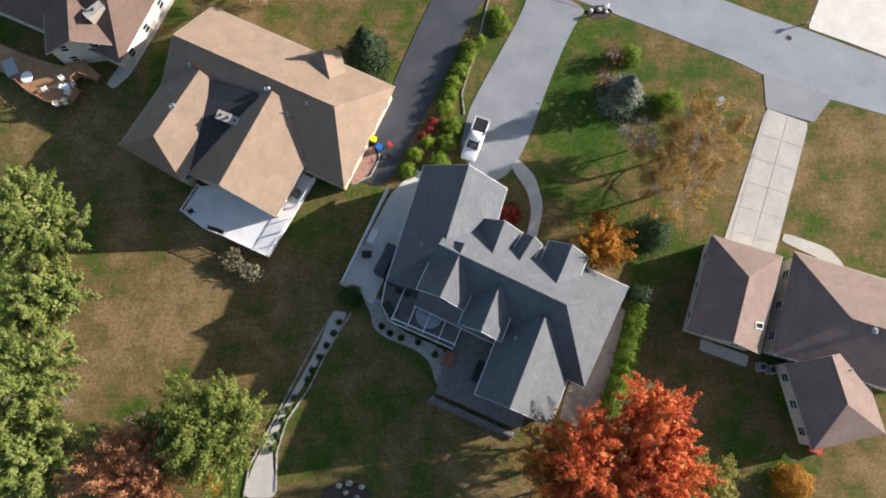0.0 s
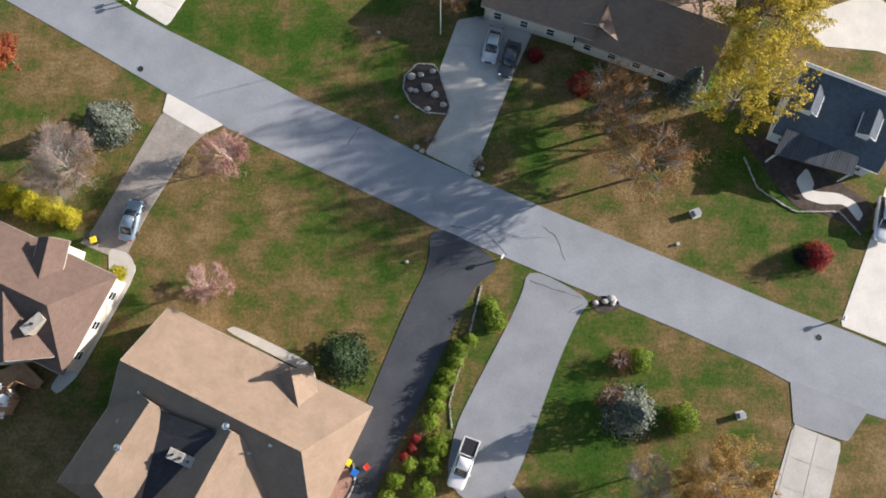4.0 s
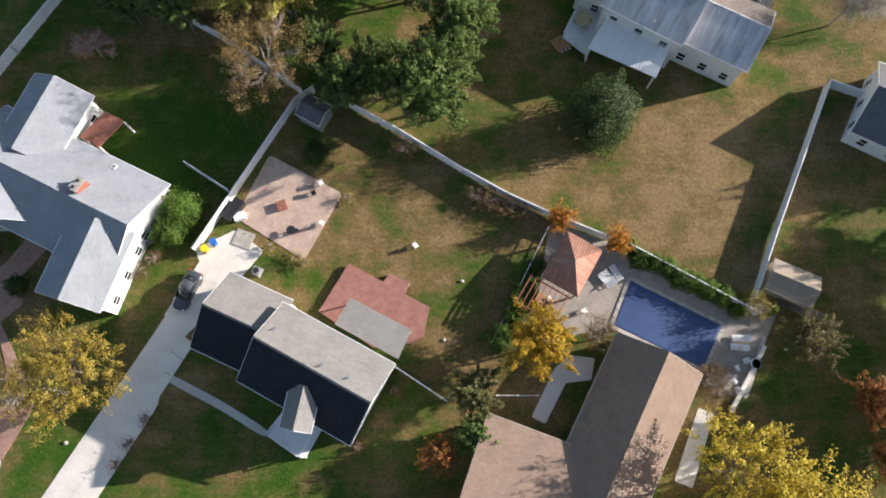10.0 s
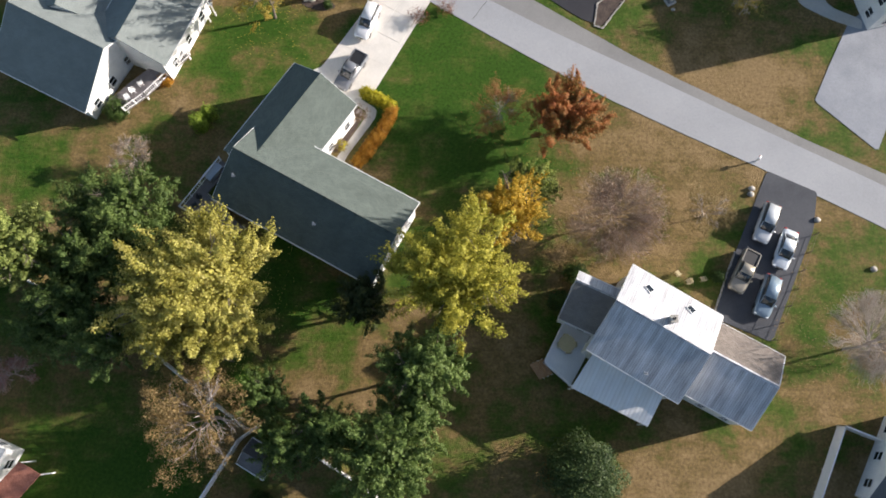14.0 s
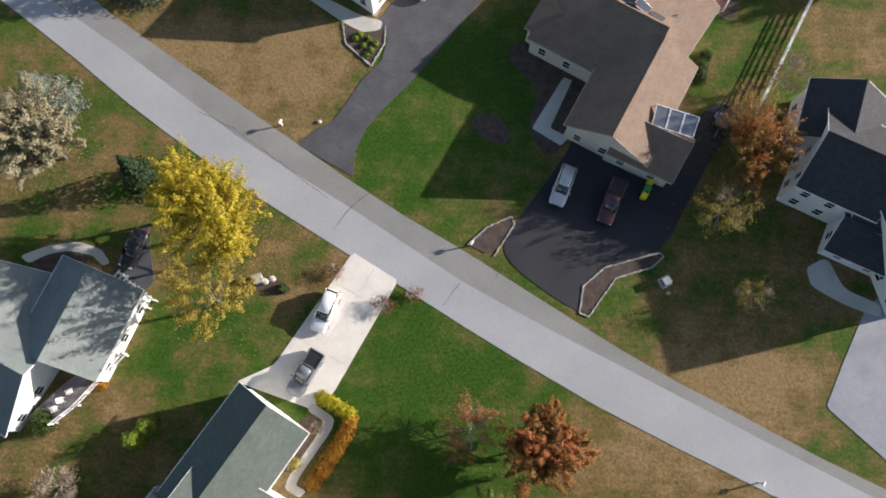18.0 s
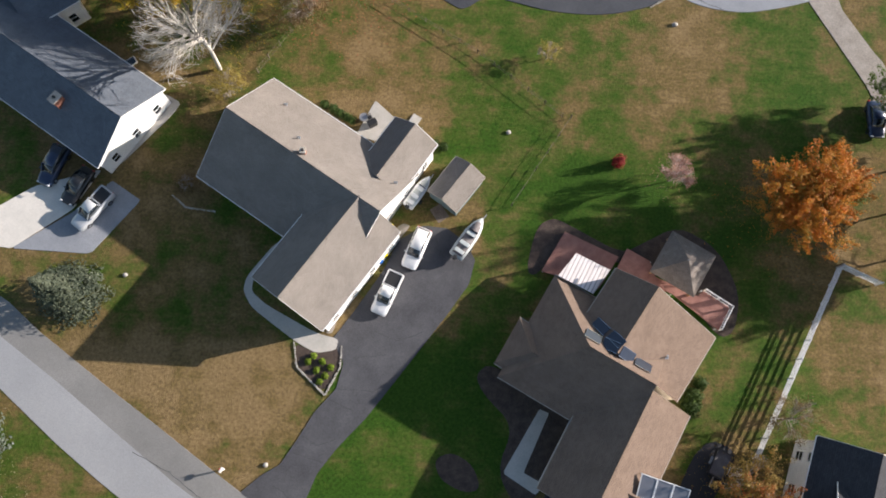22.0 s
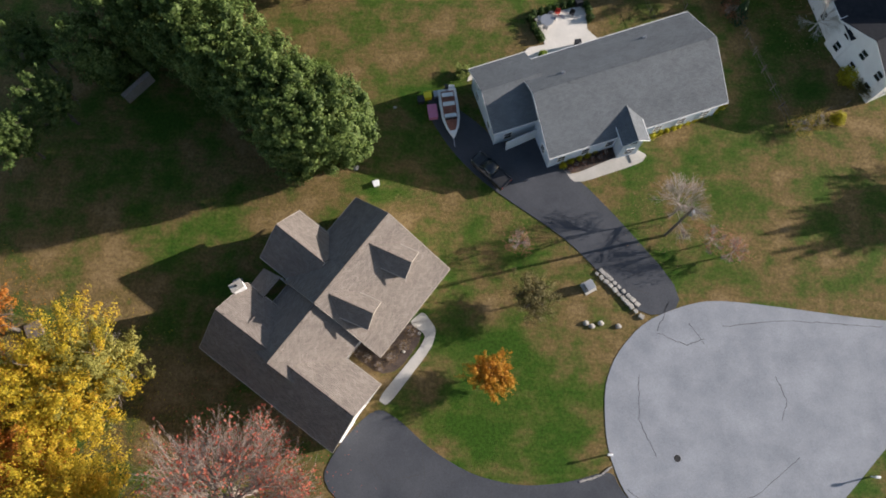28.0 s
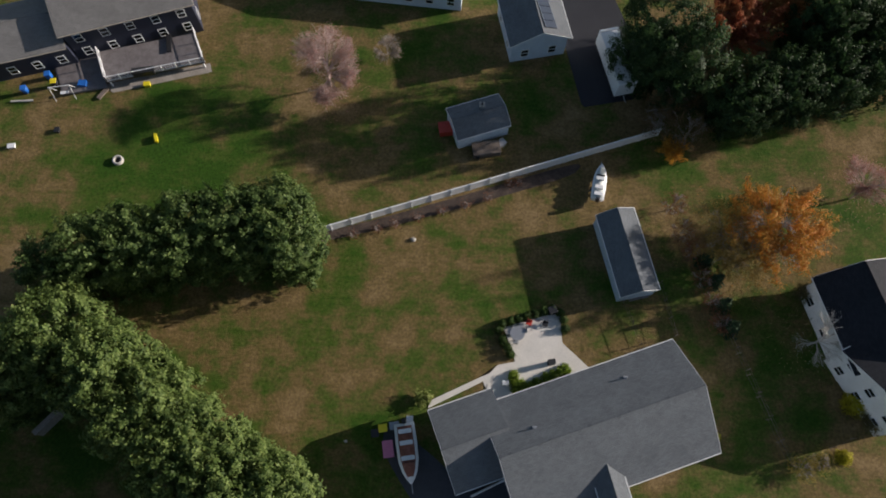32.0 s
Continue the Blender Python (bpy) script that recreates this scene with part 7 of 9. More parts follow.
def pergola(x, y, turn, sx, sy, h, mat, count, label):
    rt = root("pergola", x, y, 0, turn, label, "pergola")
    for px in (-sx, sx):
        for py in (-sy, sy):
            part("post", boxed(px - 0.07, px + 0.07, py - 0.07, py + 0.07, -0.05, h), mat, rt)
    for py in (-sy, sy):
        part("beam", boxed(-sx - 0.2, sx + 0.2, py - 0.06, py + 0.06, h - 0.2, h), mat, rt)
    for i in range(count):
        px = -sx + 2 * sx * i / (count - 1)
        part("rafter", boxed(px - 0.05, px + 0.05, -sy - 0.3, sy + 0.3, h, h + 0.14), mat, rt)


def manhole(x, y):
    rt = root("manhole_cover", x, y, 0.04, 0, "dark round iron manhole cover in the road", "manhole cover", "manhole covers")
    part("rim", cone(bmesh.new(), 0.42, 0.42, 0.03, 20), "metal_gray", rt)
    part("lid", cone(bmesh.new(), 0.36, 0.36, 0.04, 20), "rubber", rt)


def flagpole(x, y, h):
    rt = root("flagpole", x, y, 0, 0, "thin white flagpole on the lawn", "flagpole")
    part("pole", cone(bmesh.new(), 0.06, 0.03, h, 8, Matrix.Translation((0, 0, h / 2))), "vinyl_white", rt)
    part("ball", cone(bmesh.new(), 0.08, 0.08, 0.1, 8, Matrix.Translation((0, 0, h + 0.03))), "chrome", rt)


def shed_ramp(x, y, turn, sx, sy, mat="fence_wood"):
    ob = new("ramp", mesh_of("ramp", [(-sx, -sy, 0), (sx, -sy, 0), (sx, sy, 0.2), (-sx, sy, 0.2), (sx, sy, 0), (-sx, sy, 0)], [(0, 1, 2, 3), (1, 4, 2), (0, 3, 5), (3, 2, 4, 5), (0, 5, 4, 1)], mat))
    ob.matrix_basis = pose(x, y, 0, 0, 0, turn)
    tagged(ob, "short wooden ramp at a shed door", "ramp")


def crate(x, y, turn, sx, sy, h, mat, label, category, z=0.0):
    """A low lidded box or planter."""
    rt = root(category.replace(" ", "_"), x, y, z, turn, label, category)
    part("body", boxed(-sx / 2, sx / 2, -sy / 2, sy / 2, 0, h, 0.03), mat, rt)
    part("rim", boxed(-sx / 2 - 0.05, sx / 2 + 0.05, -sy / 2 - 0.05, sy / 2 + 0.05, h - 0.05, h + 0.03, 0.02), mat, rt)
    return rt


def utility_pole(x, y, h):
    rt = root("utility_pole", x, y, 0, 0, "tall weathered wooden utility pole with a crossarm", "utility pole")
    part("pole", cone(bmesh.new(), 0.16, 0.11, h, 10, Matrix.Translation((0, 0, h / 2))), "fence_wood", rt)
    part("crossarm", boxed(-0.06, 0.06, -1.1, 1.1, h - 0.6, h - 0.48), "fence_wood", rt)
    part("transformer", cone(bmesh.new(), 0.22, 0.22, 0.8, 12, Matrix.Translation((0.3, 0, h - 1.6))), "metal_gray", rt)


def white_trailer(x, y, turn):
    rt = root("box_trailer", x, y, 0, turn, "long white box trailer parked on dark asphalt", "trailer")
    part("body", boxed(-4.0, 4.0, -1.2, 1.2, 0.6, 3.2, 0.12), "vinyl_white", rt)
    for px in (-3.6, -1.2, 1.2):
        part("roof_rib", boxed(px - 0.04, px + 0.04, -1.15, 1.15, 3.19, 3.24), "metal_gray", rt)
    for px in (-0.6, 0.6):
        for sy in (-1.05, 1.05):
            part("wheel", cone(bmesh.new(), 0.38, 0.38, 0.24, 14, Matrix.Translation((px, sy, 0.38)) @ Matrix.Rotation(math.pi / 2, 4, "X")), "rubber", rt)
    part("hitch", boxed(4.0, 5.0, -0.06, 0.06, 0.5, 0.6), "metal_gray", rt)
    part("door", boxed(-4.03, -3.98, -1.0, 1.0, 0.7, 3.0), "trim_white", rt)


def pool(a, b, c, d):
    o = P3(*a)
    rt = root("swimming_pool", o.x, o.y, 0, 0, "rectangular swimming pool under a dark blue cover", "swimming pool")
    q = [Vector((p[0] - o.x, p[1] - o.y)) for p in (a, b, c, d)]
    bm = bmesh.new()
    rows = [[bm.verts.new((*q[0].lerp(q[1], u / 24).lerp(q[3].lerp(q[2], u / 24), v / 12), 0.12 - 0.04 * math.sin(math.pi * u / 24) * math.sin(math.pi * v / 12) + 0.008 * math.sin(u * 1.7) * math.cos(v * 2.3))) for u in range(25)] for v in range(13)]
    for r0, r1 in zip(rows, rows[1:]):
        for u in range(24):
            f = bm.faces.new((r0[u], r0[u + 1], r1[u + 1], r1[u]))
            f.smooth = True
    bmesh.ops.recalc_face_normals(bm, faces=bm.faces)
    cover = part("cover", bm, "pool_cover", rt)
    sol = cover.modifiers.new("thick", "SOLIDIFY")
    sol.thickness = 0.02
    for i in range(4):
        p0, p1 = q[i], q[(i + 1) % 4]
        cnt = round((p1 - p0).length / 0.9)
        for k in range(cnt):
            x0, x1 = p0.lerp(p1, (k + 0.02) / cnt), p0.lerp(p1, (k + 0.98) / cnt)
            part("coping_stone", beam(bmesh.new(), (x0.x, x0.y, 0.09), (x1.x, x1.y, 0.09), 0.4, 0.12), "stone", rt)


def crack(key, pts, wide=0.05, z=0.05):
    """A jagged tarred crack in a paved surface."""
    r2 = random.Random(int(pts[0][0] * 37 + pts[0][1]))
    line = []
    for a, b in zip(pts, pts[1:]):
        a, b = Vector(a), Vector(b)
        cnt = max(2, int((b - a).length / 0.5))
        line += [a.lerp(b, i / cnt) + Vector((r2.uniform(-0.08, 0.08), r2.uniform(-0.08, 0.08))) for i in range(cnt)]
    line.append(Vector(pts[-1]))
    bm = bmesh.new()
    last = None
    for i, p in enumerate(line):
        d = (line[min(i + 1, len(line) - 1)] - line[max(i - 1, 0)]).normalized()
        n = Vector((-d.y, d.x)) * wide * r2.uniform(0.3, 0.7)
        now = (bm.verts.new((p.x + n.x, p.y + n.y, z)), bm.verts.new((p.x - n.x, p.y - n.y, z)))
        if last:
            bm.faces.new((last[0], last[1], now[1], now[0]))
        last = now
    bmesh.ops.recalc_face_normals(bm, faces=bm.faces)
    part("crack", bm, "tar", SLABS[key])


def open_trailer(x, y, turn):
    rt = root("open_trailer", x, y, 0.06, turn, "dark open utility trailer with wooden floor on a driveway", "trailer")
    part("floor", boxed(-1.3, 1.3, -0.75, 0.75, 0.5, 0.58), "deck_gray", rt)
    for sy in (-0.8, 0.8):
        part("side_rail", boxed(-1.35, 1.35, sy - 0.05, sy + 0.05, 0.45, 0.95), "black_plastic", rt)
        part("wheel", cone(bmesh.new(), 0.32, 0.32, 0.2, 14, Matrix.Translation((-0.1, sy * 1.2, 0.32)) @ Matrix.Rotation(math.pi / 2, 4, "X")), "rubber", rt)
        part("fender", boxed(-0.5, 0.3, sy * 1.2 - 0.13, sy * 1.2 + 0.13, 0.66, 0.7), "metal_gray", rt)
    for sx in (-1.35, 1.35):
        part("end_rail", boxed(sx - 0.05, sx + 0.05, -0.8, 0.8, 0.45, 0.95), "black_plastic", rt)
    part("hitch", boxed(-2.5, -1.35, -0.05, 0.05, 0.45, 0.53), "metal_gray", rt)


def fire_ring(x, y):
    rt = root("fire_ring", x, y, 0, 0, "round pale concrete fire ring on the lawn", "fire ring")
    seg = [[((0.62 + dr) * math.cos(a), (0.62 + dr) * math.sin(a), z) for dr, z in ((0, -0.05), (0, 0.34), (-0.06, 0.4), (-0.2, 0.4), (-0.25, 0.34), (-0.25, -0.05))] for a in [2 * math.pi * i / 24 for i in range(25)]]
    part("ring", loft(seg, False), "concrete", rt)
    part("ash", cone(bmesh.new(), 0.38, 0.36, 0.1, 16, Matrix.Translation((0, 0, 0.05))), "mulch", rt, "dark ash bed")


def swing_frame(x, y, turn):
    rt = root("swing_frame", x, y, 0, turn, "white metal swing frame beside the deck", "swing frame")
    for px in (-1.2, 1.2):
        for py in (-0.8, 0.8):
            part("leg", beam(bmesh.new(), (px, py, -0.05), (px, 0, 1.9), 0.06, 0.06), "vinyl_white", rt)
    part("crossbar", beam(bmesh.new(), (-1.3, 0, 1.9), (1.3, 0, 1.9), 0.07, 0.07), "vinyl_white", rt)
    part("seat", boxed(-0.5, 0.5, -0.2, 0.2, 0.5, 0.56), "vinyl_white", rt)


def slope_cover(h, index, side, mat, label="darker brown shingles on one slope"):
    """Another roofing over one slope of a wing."""
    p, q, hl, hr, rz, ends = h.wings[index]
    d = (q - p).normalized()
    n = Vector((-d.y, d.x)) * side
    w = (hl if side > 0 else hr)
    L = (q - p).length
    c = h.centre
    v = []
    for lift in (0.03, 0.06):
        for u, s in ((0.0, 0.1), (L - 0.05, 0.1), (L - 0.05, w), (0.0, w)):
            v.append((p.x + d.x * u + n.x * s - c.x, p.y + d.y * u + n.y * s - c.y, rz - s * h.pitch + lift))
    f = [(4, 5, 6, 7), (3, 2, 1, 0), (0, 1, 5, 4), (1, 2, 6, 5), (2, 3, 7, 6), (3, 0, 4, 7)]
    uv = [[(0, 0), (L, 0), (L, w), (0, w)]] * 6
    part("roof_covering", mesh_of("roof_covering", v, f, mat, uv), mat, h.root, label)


# ---- house with the round wooden deck ----
deck("deck_wood", 1.0, [(-54.48, 43.40), (-50.92, 41.47), (-47.75, 39.93), (-43.26, 38.37), (-41.33, 39.41), (-38.82, 37.17), (-39.24, 36.47), (-41.17, 37.23), (-41.92, 36.53), (-41.03, 35.44), (-41.90, 33.68), (-44.21, 33.60), (-47.00, 35.23), (-48.46, 36.69), (-53.43, 39.71)], [(-39.24, 36.47), (-41.17, 37.23), (-41.92, 36.53), (-41.03, 35.44), (-41.90, 33.68), (-44.21, 33.60), (-47.00, 35.23), (-48.46, 36.69)], "curved reddish wooden deck with white chairs", "deck_wood")
chair(-43.03, 36.72, 40, z=1.0)
chair(-43.21, 35.66, 160, z=1.0)
chair(-41.79, 35.98, 220, z=1.0)
chair(-42.23, 34.93, 80, z=1.0)
chair(-43.43, 33.56, 10, z=1.0)
chair(-42.40, 33.74, 300, z=1.0)
chair(-45.03, 35.49, 120, z=1.0)
round_table(-47.00, 36.80, 0.7, z=1.0)
round_table(-42.37, 35.47, 0.45, z=1.0)
crate(-48.91, 38.00, -65, 2.1, 1.3, 0.9, "metal_gray", "grey covered spa tub beside the deck", "spa tub", 1.0)
slab("path_h0", "concrete", 0.06, [(-33.62, 51.62), (-31.39, 50.91), (-30.23, 48.89), (-35.63, 37.76), (-37.67, 35.81), (-38.60, 36.51), (-36.76, 39.34), (-33.31, 47.63)])
chimney(h0, (-37.60, 42.60), 0.9, 2.2, -48, 0.9, "trim_beige", "long beige boxed chimney")
for x, y, r in ((-32.9, 47.3, 0.9), (-36.2, 40.3, 1.1), (-32.3, 48.6, 1.0)):
    tree("yellowhedge", x, y, r, 1.2)
chair(-33.76, 45.25, 60, "black_plastic")
chair(-35.43, 42.08, 60, "black_plastic")
crate(-34.45, 43.66, 60, 0.9, 0.6, 0.5, "deck_wood", "small brown garden table by the house wall", "table")
wheelie_bin(-34.88, 52.23, 20, "black_plastic", "yellow_plastic")
wheelie_bin(-35.57, 52.74, 20, "black_plastic", "black_plastic")
# ---- tan house with the white deck ----
deck("deck_white", 1.0, [(-26.63, 23.28), (-24.23, 23.52), (-18.84, 21.03), (-15.97, 25.16), (-13.50, 23.73), (-18.61, 14.91), (-23.92, 17.50), (-23.71, 18.08), (-25.59, 18.81), (-25.74, 18.23), (-28.36, 20.34)], [(-26.63, 23.28), (-28.36, 20.34), (-25.74, 18.23), (-23.92, 17.50), (-18.61, 14.91), (-13.50, 23.73)], "raised white deck with a white railing")
chair(-27.35, 20.31, 30, "black_plastic", 1.0)
crate(-15.55, 22.02, 60, 0.9, 0.6, 0.8, "black_plastic", "black covered grill on the deck", "grill", 1.0)
for x, y in ((-23.2, 14.6), (-22.0, 14.0), (-20.9, 13.5), (-19.9, 13.1), (-22.6, 15.3)):
    tree("palebush", x, y, 0.8, 1.1)
chimney(h1, (-22.30, 29.56), 2.5, 0.9, -24, 0.8, "stone", "long pale stuccoed chimney")
turbine(h1, (-27.95, 30.66))
turbine(h1, (-17.82, 32.47))
vents(h1, (-13.54, 30.65), (-15.78, 29.93), (-26.61, 35.78), (-28.67, 33.09))
wheelie_bin(-6.89, 28.52, 60, "yellow_plastic", "yellow_plastic")
wheelie_bin(-6.21, 27.51, 60, "blue_plastic", "blue_plastic")
chair(-5.02, 27.99, 40, "red_plastic")
chair(-5.15, 26.75, 100, "black_plastic")
slab("walk_h1", "concrete", 0.06, [(-20.43, 42.28), (-19.29, 42.73), (-11.19, 38.75), (-11.49, 37.76), (-13.09, 38.46)])
edging([(-6.51, 28.34), (-6.26, 26.46), (-7.30, 24.32), (-9.44, 23.33)], False)
mailbox(9.56, 49.59, 60)
edging([(7.29, 46.70), (5.67, 40.74), (4.40, 36.78), (3.58, 34.18), (3.76, 31.61)], False)
# ---- slate house with the pergola deck ----
deck("deck_gray", 0.9, [(-5.62, 11.55), (-6.08, 9.23), (-5.23, 7.35), (1.49, 4.22), (3.46, 7.74), (-1.13, 10.67)], [(-5.62, 11.55), (-6.08, 9.23), (-5.23, 7.35), (1.49, 4.22)], "grey plank deck with a white railing")
deck("deck_gray", 0.6, [(1.50, 4.24), (-0.47, -0.37), (8.36, -4.57), (9.49, -2.60), (4.40, -0.80), (6.12, 3.99), (3.16, 7.77)], (), "lower grey plank deck with wide steps")
deck("deck_gray", 0.44, [(-0.85, -0.72), (7.92, -4.95), (7.79, -5.29), (-1.10, -1.07)], (), "long grey wooden deck step at the lawn")
deck("deck_gray", 0.28, [(-1.10, -0.95), (7.67, -5.17), (7.53, -5.52), (-1.36, -1.31)], (), "long grey wooden deck step at the lawn")
pergola(-0.74, 7.92, -24, 3.6, 2.0, 2.7, "vinyl_white", 5, "white pergola with thin rafters over the deck")
round_table(-0.88, 7.92, 1.5, "metal_gray", 0.9)
crate(-5.19, 8.68, -60, 1.7, 0.8, 0.7, "black_plastic", "black outdoor sofa on the deck", "sofa", 0.9)
crate(-3.80, 10.51, -24, 1.5, 0.5, 0.6, "black_plastic", "dark bench on the deck", "bench", 0.9)
crate(4.59, 1.59, 66, 2.3, 1.5, 0.9, "black_plastic", "dark square planter with a white rim", "planter", 0.0)
crate(1.15, 3.13, 66, 1.6, 1.2, 0.8, "red_brick", "brown planter box at the deck's corner", "planter", 0.0)
slab("patio_h2e", "paver_tan", 0.05, [(18.49, 8.99), (20.98, 8.07), (18.75, 1.03), (17.24, -2.58), (14.64, -4.51), (12.89, -3.43), (14.6, 1.5), (16.6, 4.2)])
tree("conebush", 22.24, 7.85, 1.35, 2.3)
tree("conebush", 21.88, 6.49, 1.35, 2.3)
tree("conebush", 21.41, 5.27, 1.35, 2.3)
tree("conebush", 20.94, 4.06, 1.35, 2.3)
tree("conebush", 20.46, 2.73, 1.35, 2.3)
tree("conebush", 20.00, 1.47, 1.35, 2.3)
tree("conebush", 19.53, 0.23, 1.35, 2.3)
tree("conebush", 18.95, -0.95, 1.35, 2.3)
tree("conebush", 18.38, -2.12, 1.35, 2.3)
tree("conebush", 8.60, 42.75, 1.3, 1.5)
tree("conebush", 8.12, 44.25, 1, 1.5)
tree("conebush", 5.95, 40.76, 0.8, 1.5)
tree("conebush", 4.71, 39.91, 1.1, 1.5)
tree("conebush", 4.26, 38.61, 1, 1.5)
tree("conebush", 3.47, 37.04, 1.1, 1.5)
tree("conebush", 2.62, 35.42, 1, 1.5)
tree("conebush", 2.18, 34.00, 1, 1.5)
tree("conebush", 1.54, 32.40, 1.1, 1.5)
tree("conebush", 2.26, 30.00, 1.3, 1.5)
tree("conebush", 1.68, 28.08, 1.2, 1.5)
tree("conebush", 0.70, 25.71, 1.3, 1.5)
tree("conebush", -0.61, 28.14, 0.9, 1.5)
tree("conebush", -2.08, 26.66, 1, 1.5)
tree("conebush", -2.96, 24.78, 1, 1.5)
tree("redshrub", -0.03, 30.67, 0.6, 1.0)
tree("redshrub", -0.38, 29.77, 0.6, 1.0)
tree("redshrub", -1.19, 28.95, 0.6, 1.0)
crate(-5.16, 18.37, -28, 1.3, 1.3, 0.12, "concrete_white", "square pale stepping slab on the terrace", "paving slab")
crate(-6.34, 16.43, -28, 1.3, 1.3, 0.12, "concrete_white", "square pale stepping slab on the terrace", "paving slab")
crate(-7.44, 14.82, -28, 1.3, 1.3, 0.12, "concrete_white", "square pale stepping slab on the terrace", "paving slab")
crate(-8.40, 13.23, -28, 1.3, 1.3, 0.12, "concrete_white", "square pale stepping slab on the terrace", "paving slab")
crate(-7.10, 17.10, 62, 1.6, 0.7, 0.7, "vinyl_white", "white garden bench on the terrace", "bench")
crate(-7.75, 15.03, 0, 1.0, 0.7, 0.6, "black_plastic", "dark grill on the terrace", "grill")
vents(h2, (-1.41, 14.84), (15.30, 8.12), (7.96, 4.81))
tree("shrub", -6.21, 6.93, 0.4, 0.6)
tree("shrub", -4.05, 5.63, 0.4, 0.6)
tree("shrub", -2.20, 5.09, 0.4, 0.6)
tree("shrub", -0.37, 3.69, 0.4, 0.6)
tree("shrub", -5.29, 6.16, 0.4, 0.6)
tree("shrub", -10.88, 7.55, 0.4, 0.6)
tree("shrub", -11.50, 6.33, 0.4, 0.6)
tree("shrub", -12.24, 4.99, 0.4, 0.6)
tree("shrub", -13.03, 3.78, 0.4, 0.6)
tree("shrub", -13.82, 2.41, 0.4, 0.6)
tree("shrub", -14.24, 1.39, 0.4, 0.6)
tree("shrub", -15.74, -0.55, 0.4, 0.6)
tree("shrub", -16.33, -1.73, 0.4, 0.6)
tree("shrub", -16.92, -2.89, 0.4, 0.6)
tree("shrub", -17.50, -4.35, 0.4, 0.6)
tree("shrub", -17.95, -5.79, 0.4, 0.6)
edging([(-9.55, 8.61), (-12.16, 4.51), (-14.28, 0.31), (-16.50, -2.92), (-17.53, -6.12), (-17.57, -10.15)], False)
edging([(-11.43, 8.85), (-14.02, 4.56), (-17.02, -1.12), (-19.06, -4.91), (-20.49, -7.77), (-20.89, -10.62)], False)
slab("island_h2", "mulch", 0.04, [(-12.68, -10.00), (-10.89, -9.19), (-8.49, -9.54), (-7.31, -11.00), (-8.51, -13.23), (-11.47, -13.15), (-12.96, -11.70)])
boulder(-10.89, -9.76, 0.35)
boulder(-9.81, -9.51, 0.4)
boulder(-8.49, -9.94, 0.35)
boulder(-10.17, -10.47, 0.3)
boulder(-8.98, -10.96, 0.3)
utility_box(34.02, 32.46, 10)
slab("island_h2b", "mulch", 0.04, [(18.88, 44.61), (20.32, 45.48), (22.34, 44.67), (21.91, 43.63), (19.83, 43.38)])
boulder(19.57, 44.59, 0.35)
boulder(20.61, 44.71, 0.4)
boulder(21.42, 44.39, 0.3)
boulder(21.33, 45.00, 0.5)
mailbox(21.43, 44.54, 60)
skylight(h3, (33.97, 5.64), 10)
vents(h3, (42.75, 0.78), (37.95, 2.86))
turbine(h3, (44.53, 4.60))
ac_unit(35.24, 1.40, 0)
ac_unit(36.26, 1.06, 0)
slab("patio_h3", "concrete", 0.07, [(29.03, 4.65), (34.14, 2.65), (33.69, 1.44), (28.78, 3.41)])
crate(40.05, -7.00, 70, 1.5, 1.2, 0.7, "red_plastic", "dark red garden seat against the wall", "bench")
mailbox(45.78, 42.30, 60)
# ---- dark house with the metal porch ----
low_roof(h4, "roof_porch_metal", [(42.64, 65.83), (49.91, 62.65), (47.91, 57.65), (39.59, 60.26)], (3.5, 3.5, 2.7, 2.7))
utility_box(31.33, 54.38, 20, 0.7)
utility_box(29.05, 50.94, 20, 0.25, "concrete")
slab("bed_h4b", "mulch", 0.05, [(38.03, 62.80), (42.01, 64.67), (42.19, 61.18), (43.15, 58.98), (46.11, 58.02), (49.06, 57.07), (51.63, 54.60), (49.55, 52.23), (44.43, 54.69), (41.53, 55.93)])
edging([(37.50, 60.91), (38.62, 57.19), (41.15, 55.33), (42.56, 54.41), (47.43, 54.35), (49.46, 51.63)], False)
manhole(-31.73, 72.86)
manhole(43.31, 40.43)
flagpole(3.32, 76.78, 9.2)
slab("island_h5", "mulch", 0.05, [(-0.91, 71.58), (0.55, 73.03), (2.45, 72.88), (3.08, 71.88), (4.29, 67.61), (3.97, 66.65), (1.47, 66.87), (-0.27, 68.17), (-1.15, 69.94)])
edging([(-0.91, 71.58), (0.55, 73.03), (2.45, 72.88), (3.08, 71.88), (4.29, 67.61), (3.97, 66.65), (1.47, 66.87), (-0.27, 68.17), (-1.15, 69.94)], True)
boulder(-0.15, 71.38, 0.55)
boulder(0.93, 71.57, 0.4)
boulder(2.32, 72.02, 0.4)
boulder(1.68, 69.92, 0.65)
boulder(-0.27, 69.74, 0.35)
boulder(0.36, 69.60, 0.35)
boulder(2.55, 69.06, 0.5)
boulder(1.66, 67.31, 0.4)
boulder(3.48, 67.81, 0.4)
boulder(1.17, 70.38, 0.25)
boulder(0.35, 62.68, 0.4)
boulder(0.96, 62.24, 0.35)
boulder(1.77, 63.80, 0.35)
boulder(7.46, 61.23, 0.4)
boulder(7.05, 59.38, 0.45)
boulder(7.68, 60.11, 0.35)
tree("redbrown", 1.77, 63.61, 0.9, 0.8)
tree("redbrown", 7.43, 60.56, 0.9, 0.8)
garage_door(h5, (9.80, 79.07), (14.07, 77.11), 2.5, 2)
mailbox(-33.72, 81.91, 60)
boulder(-1.89, 66.38, 0.3)
boulder(-0.85, 49.43, 0.25)
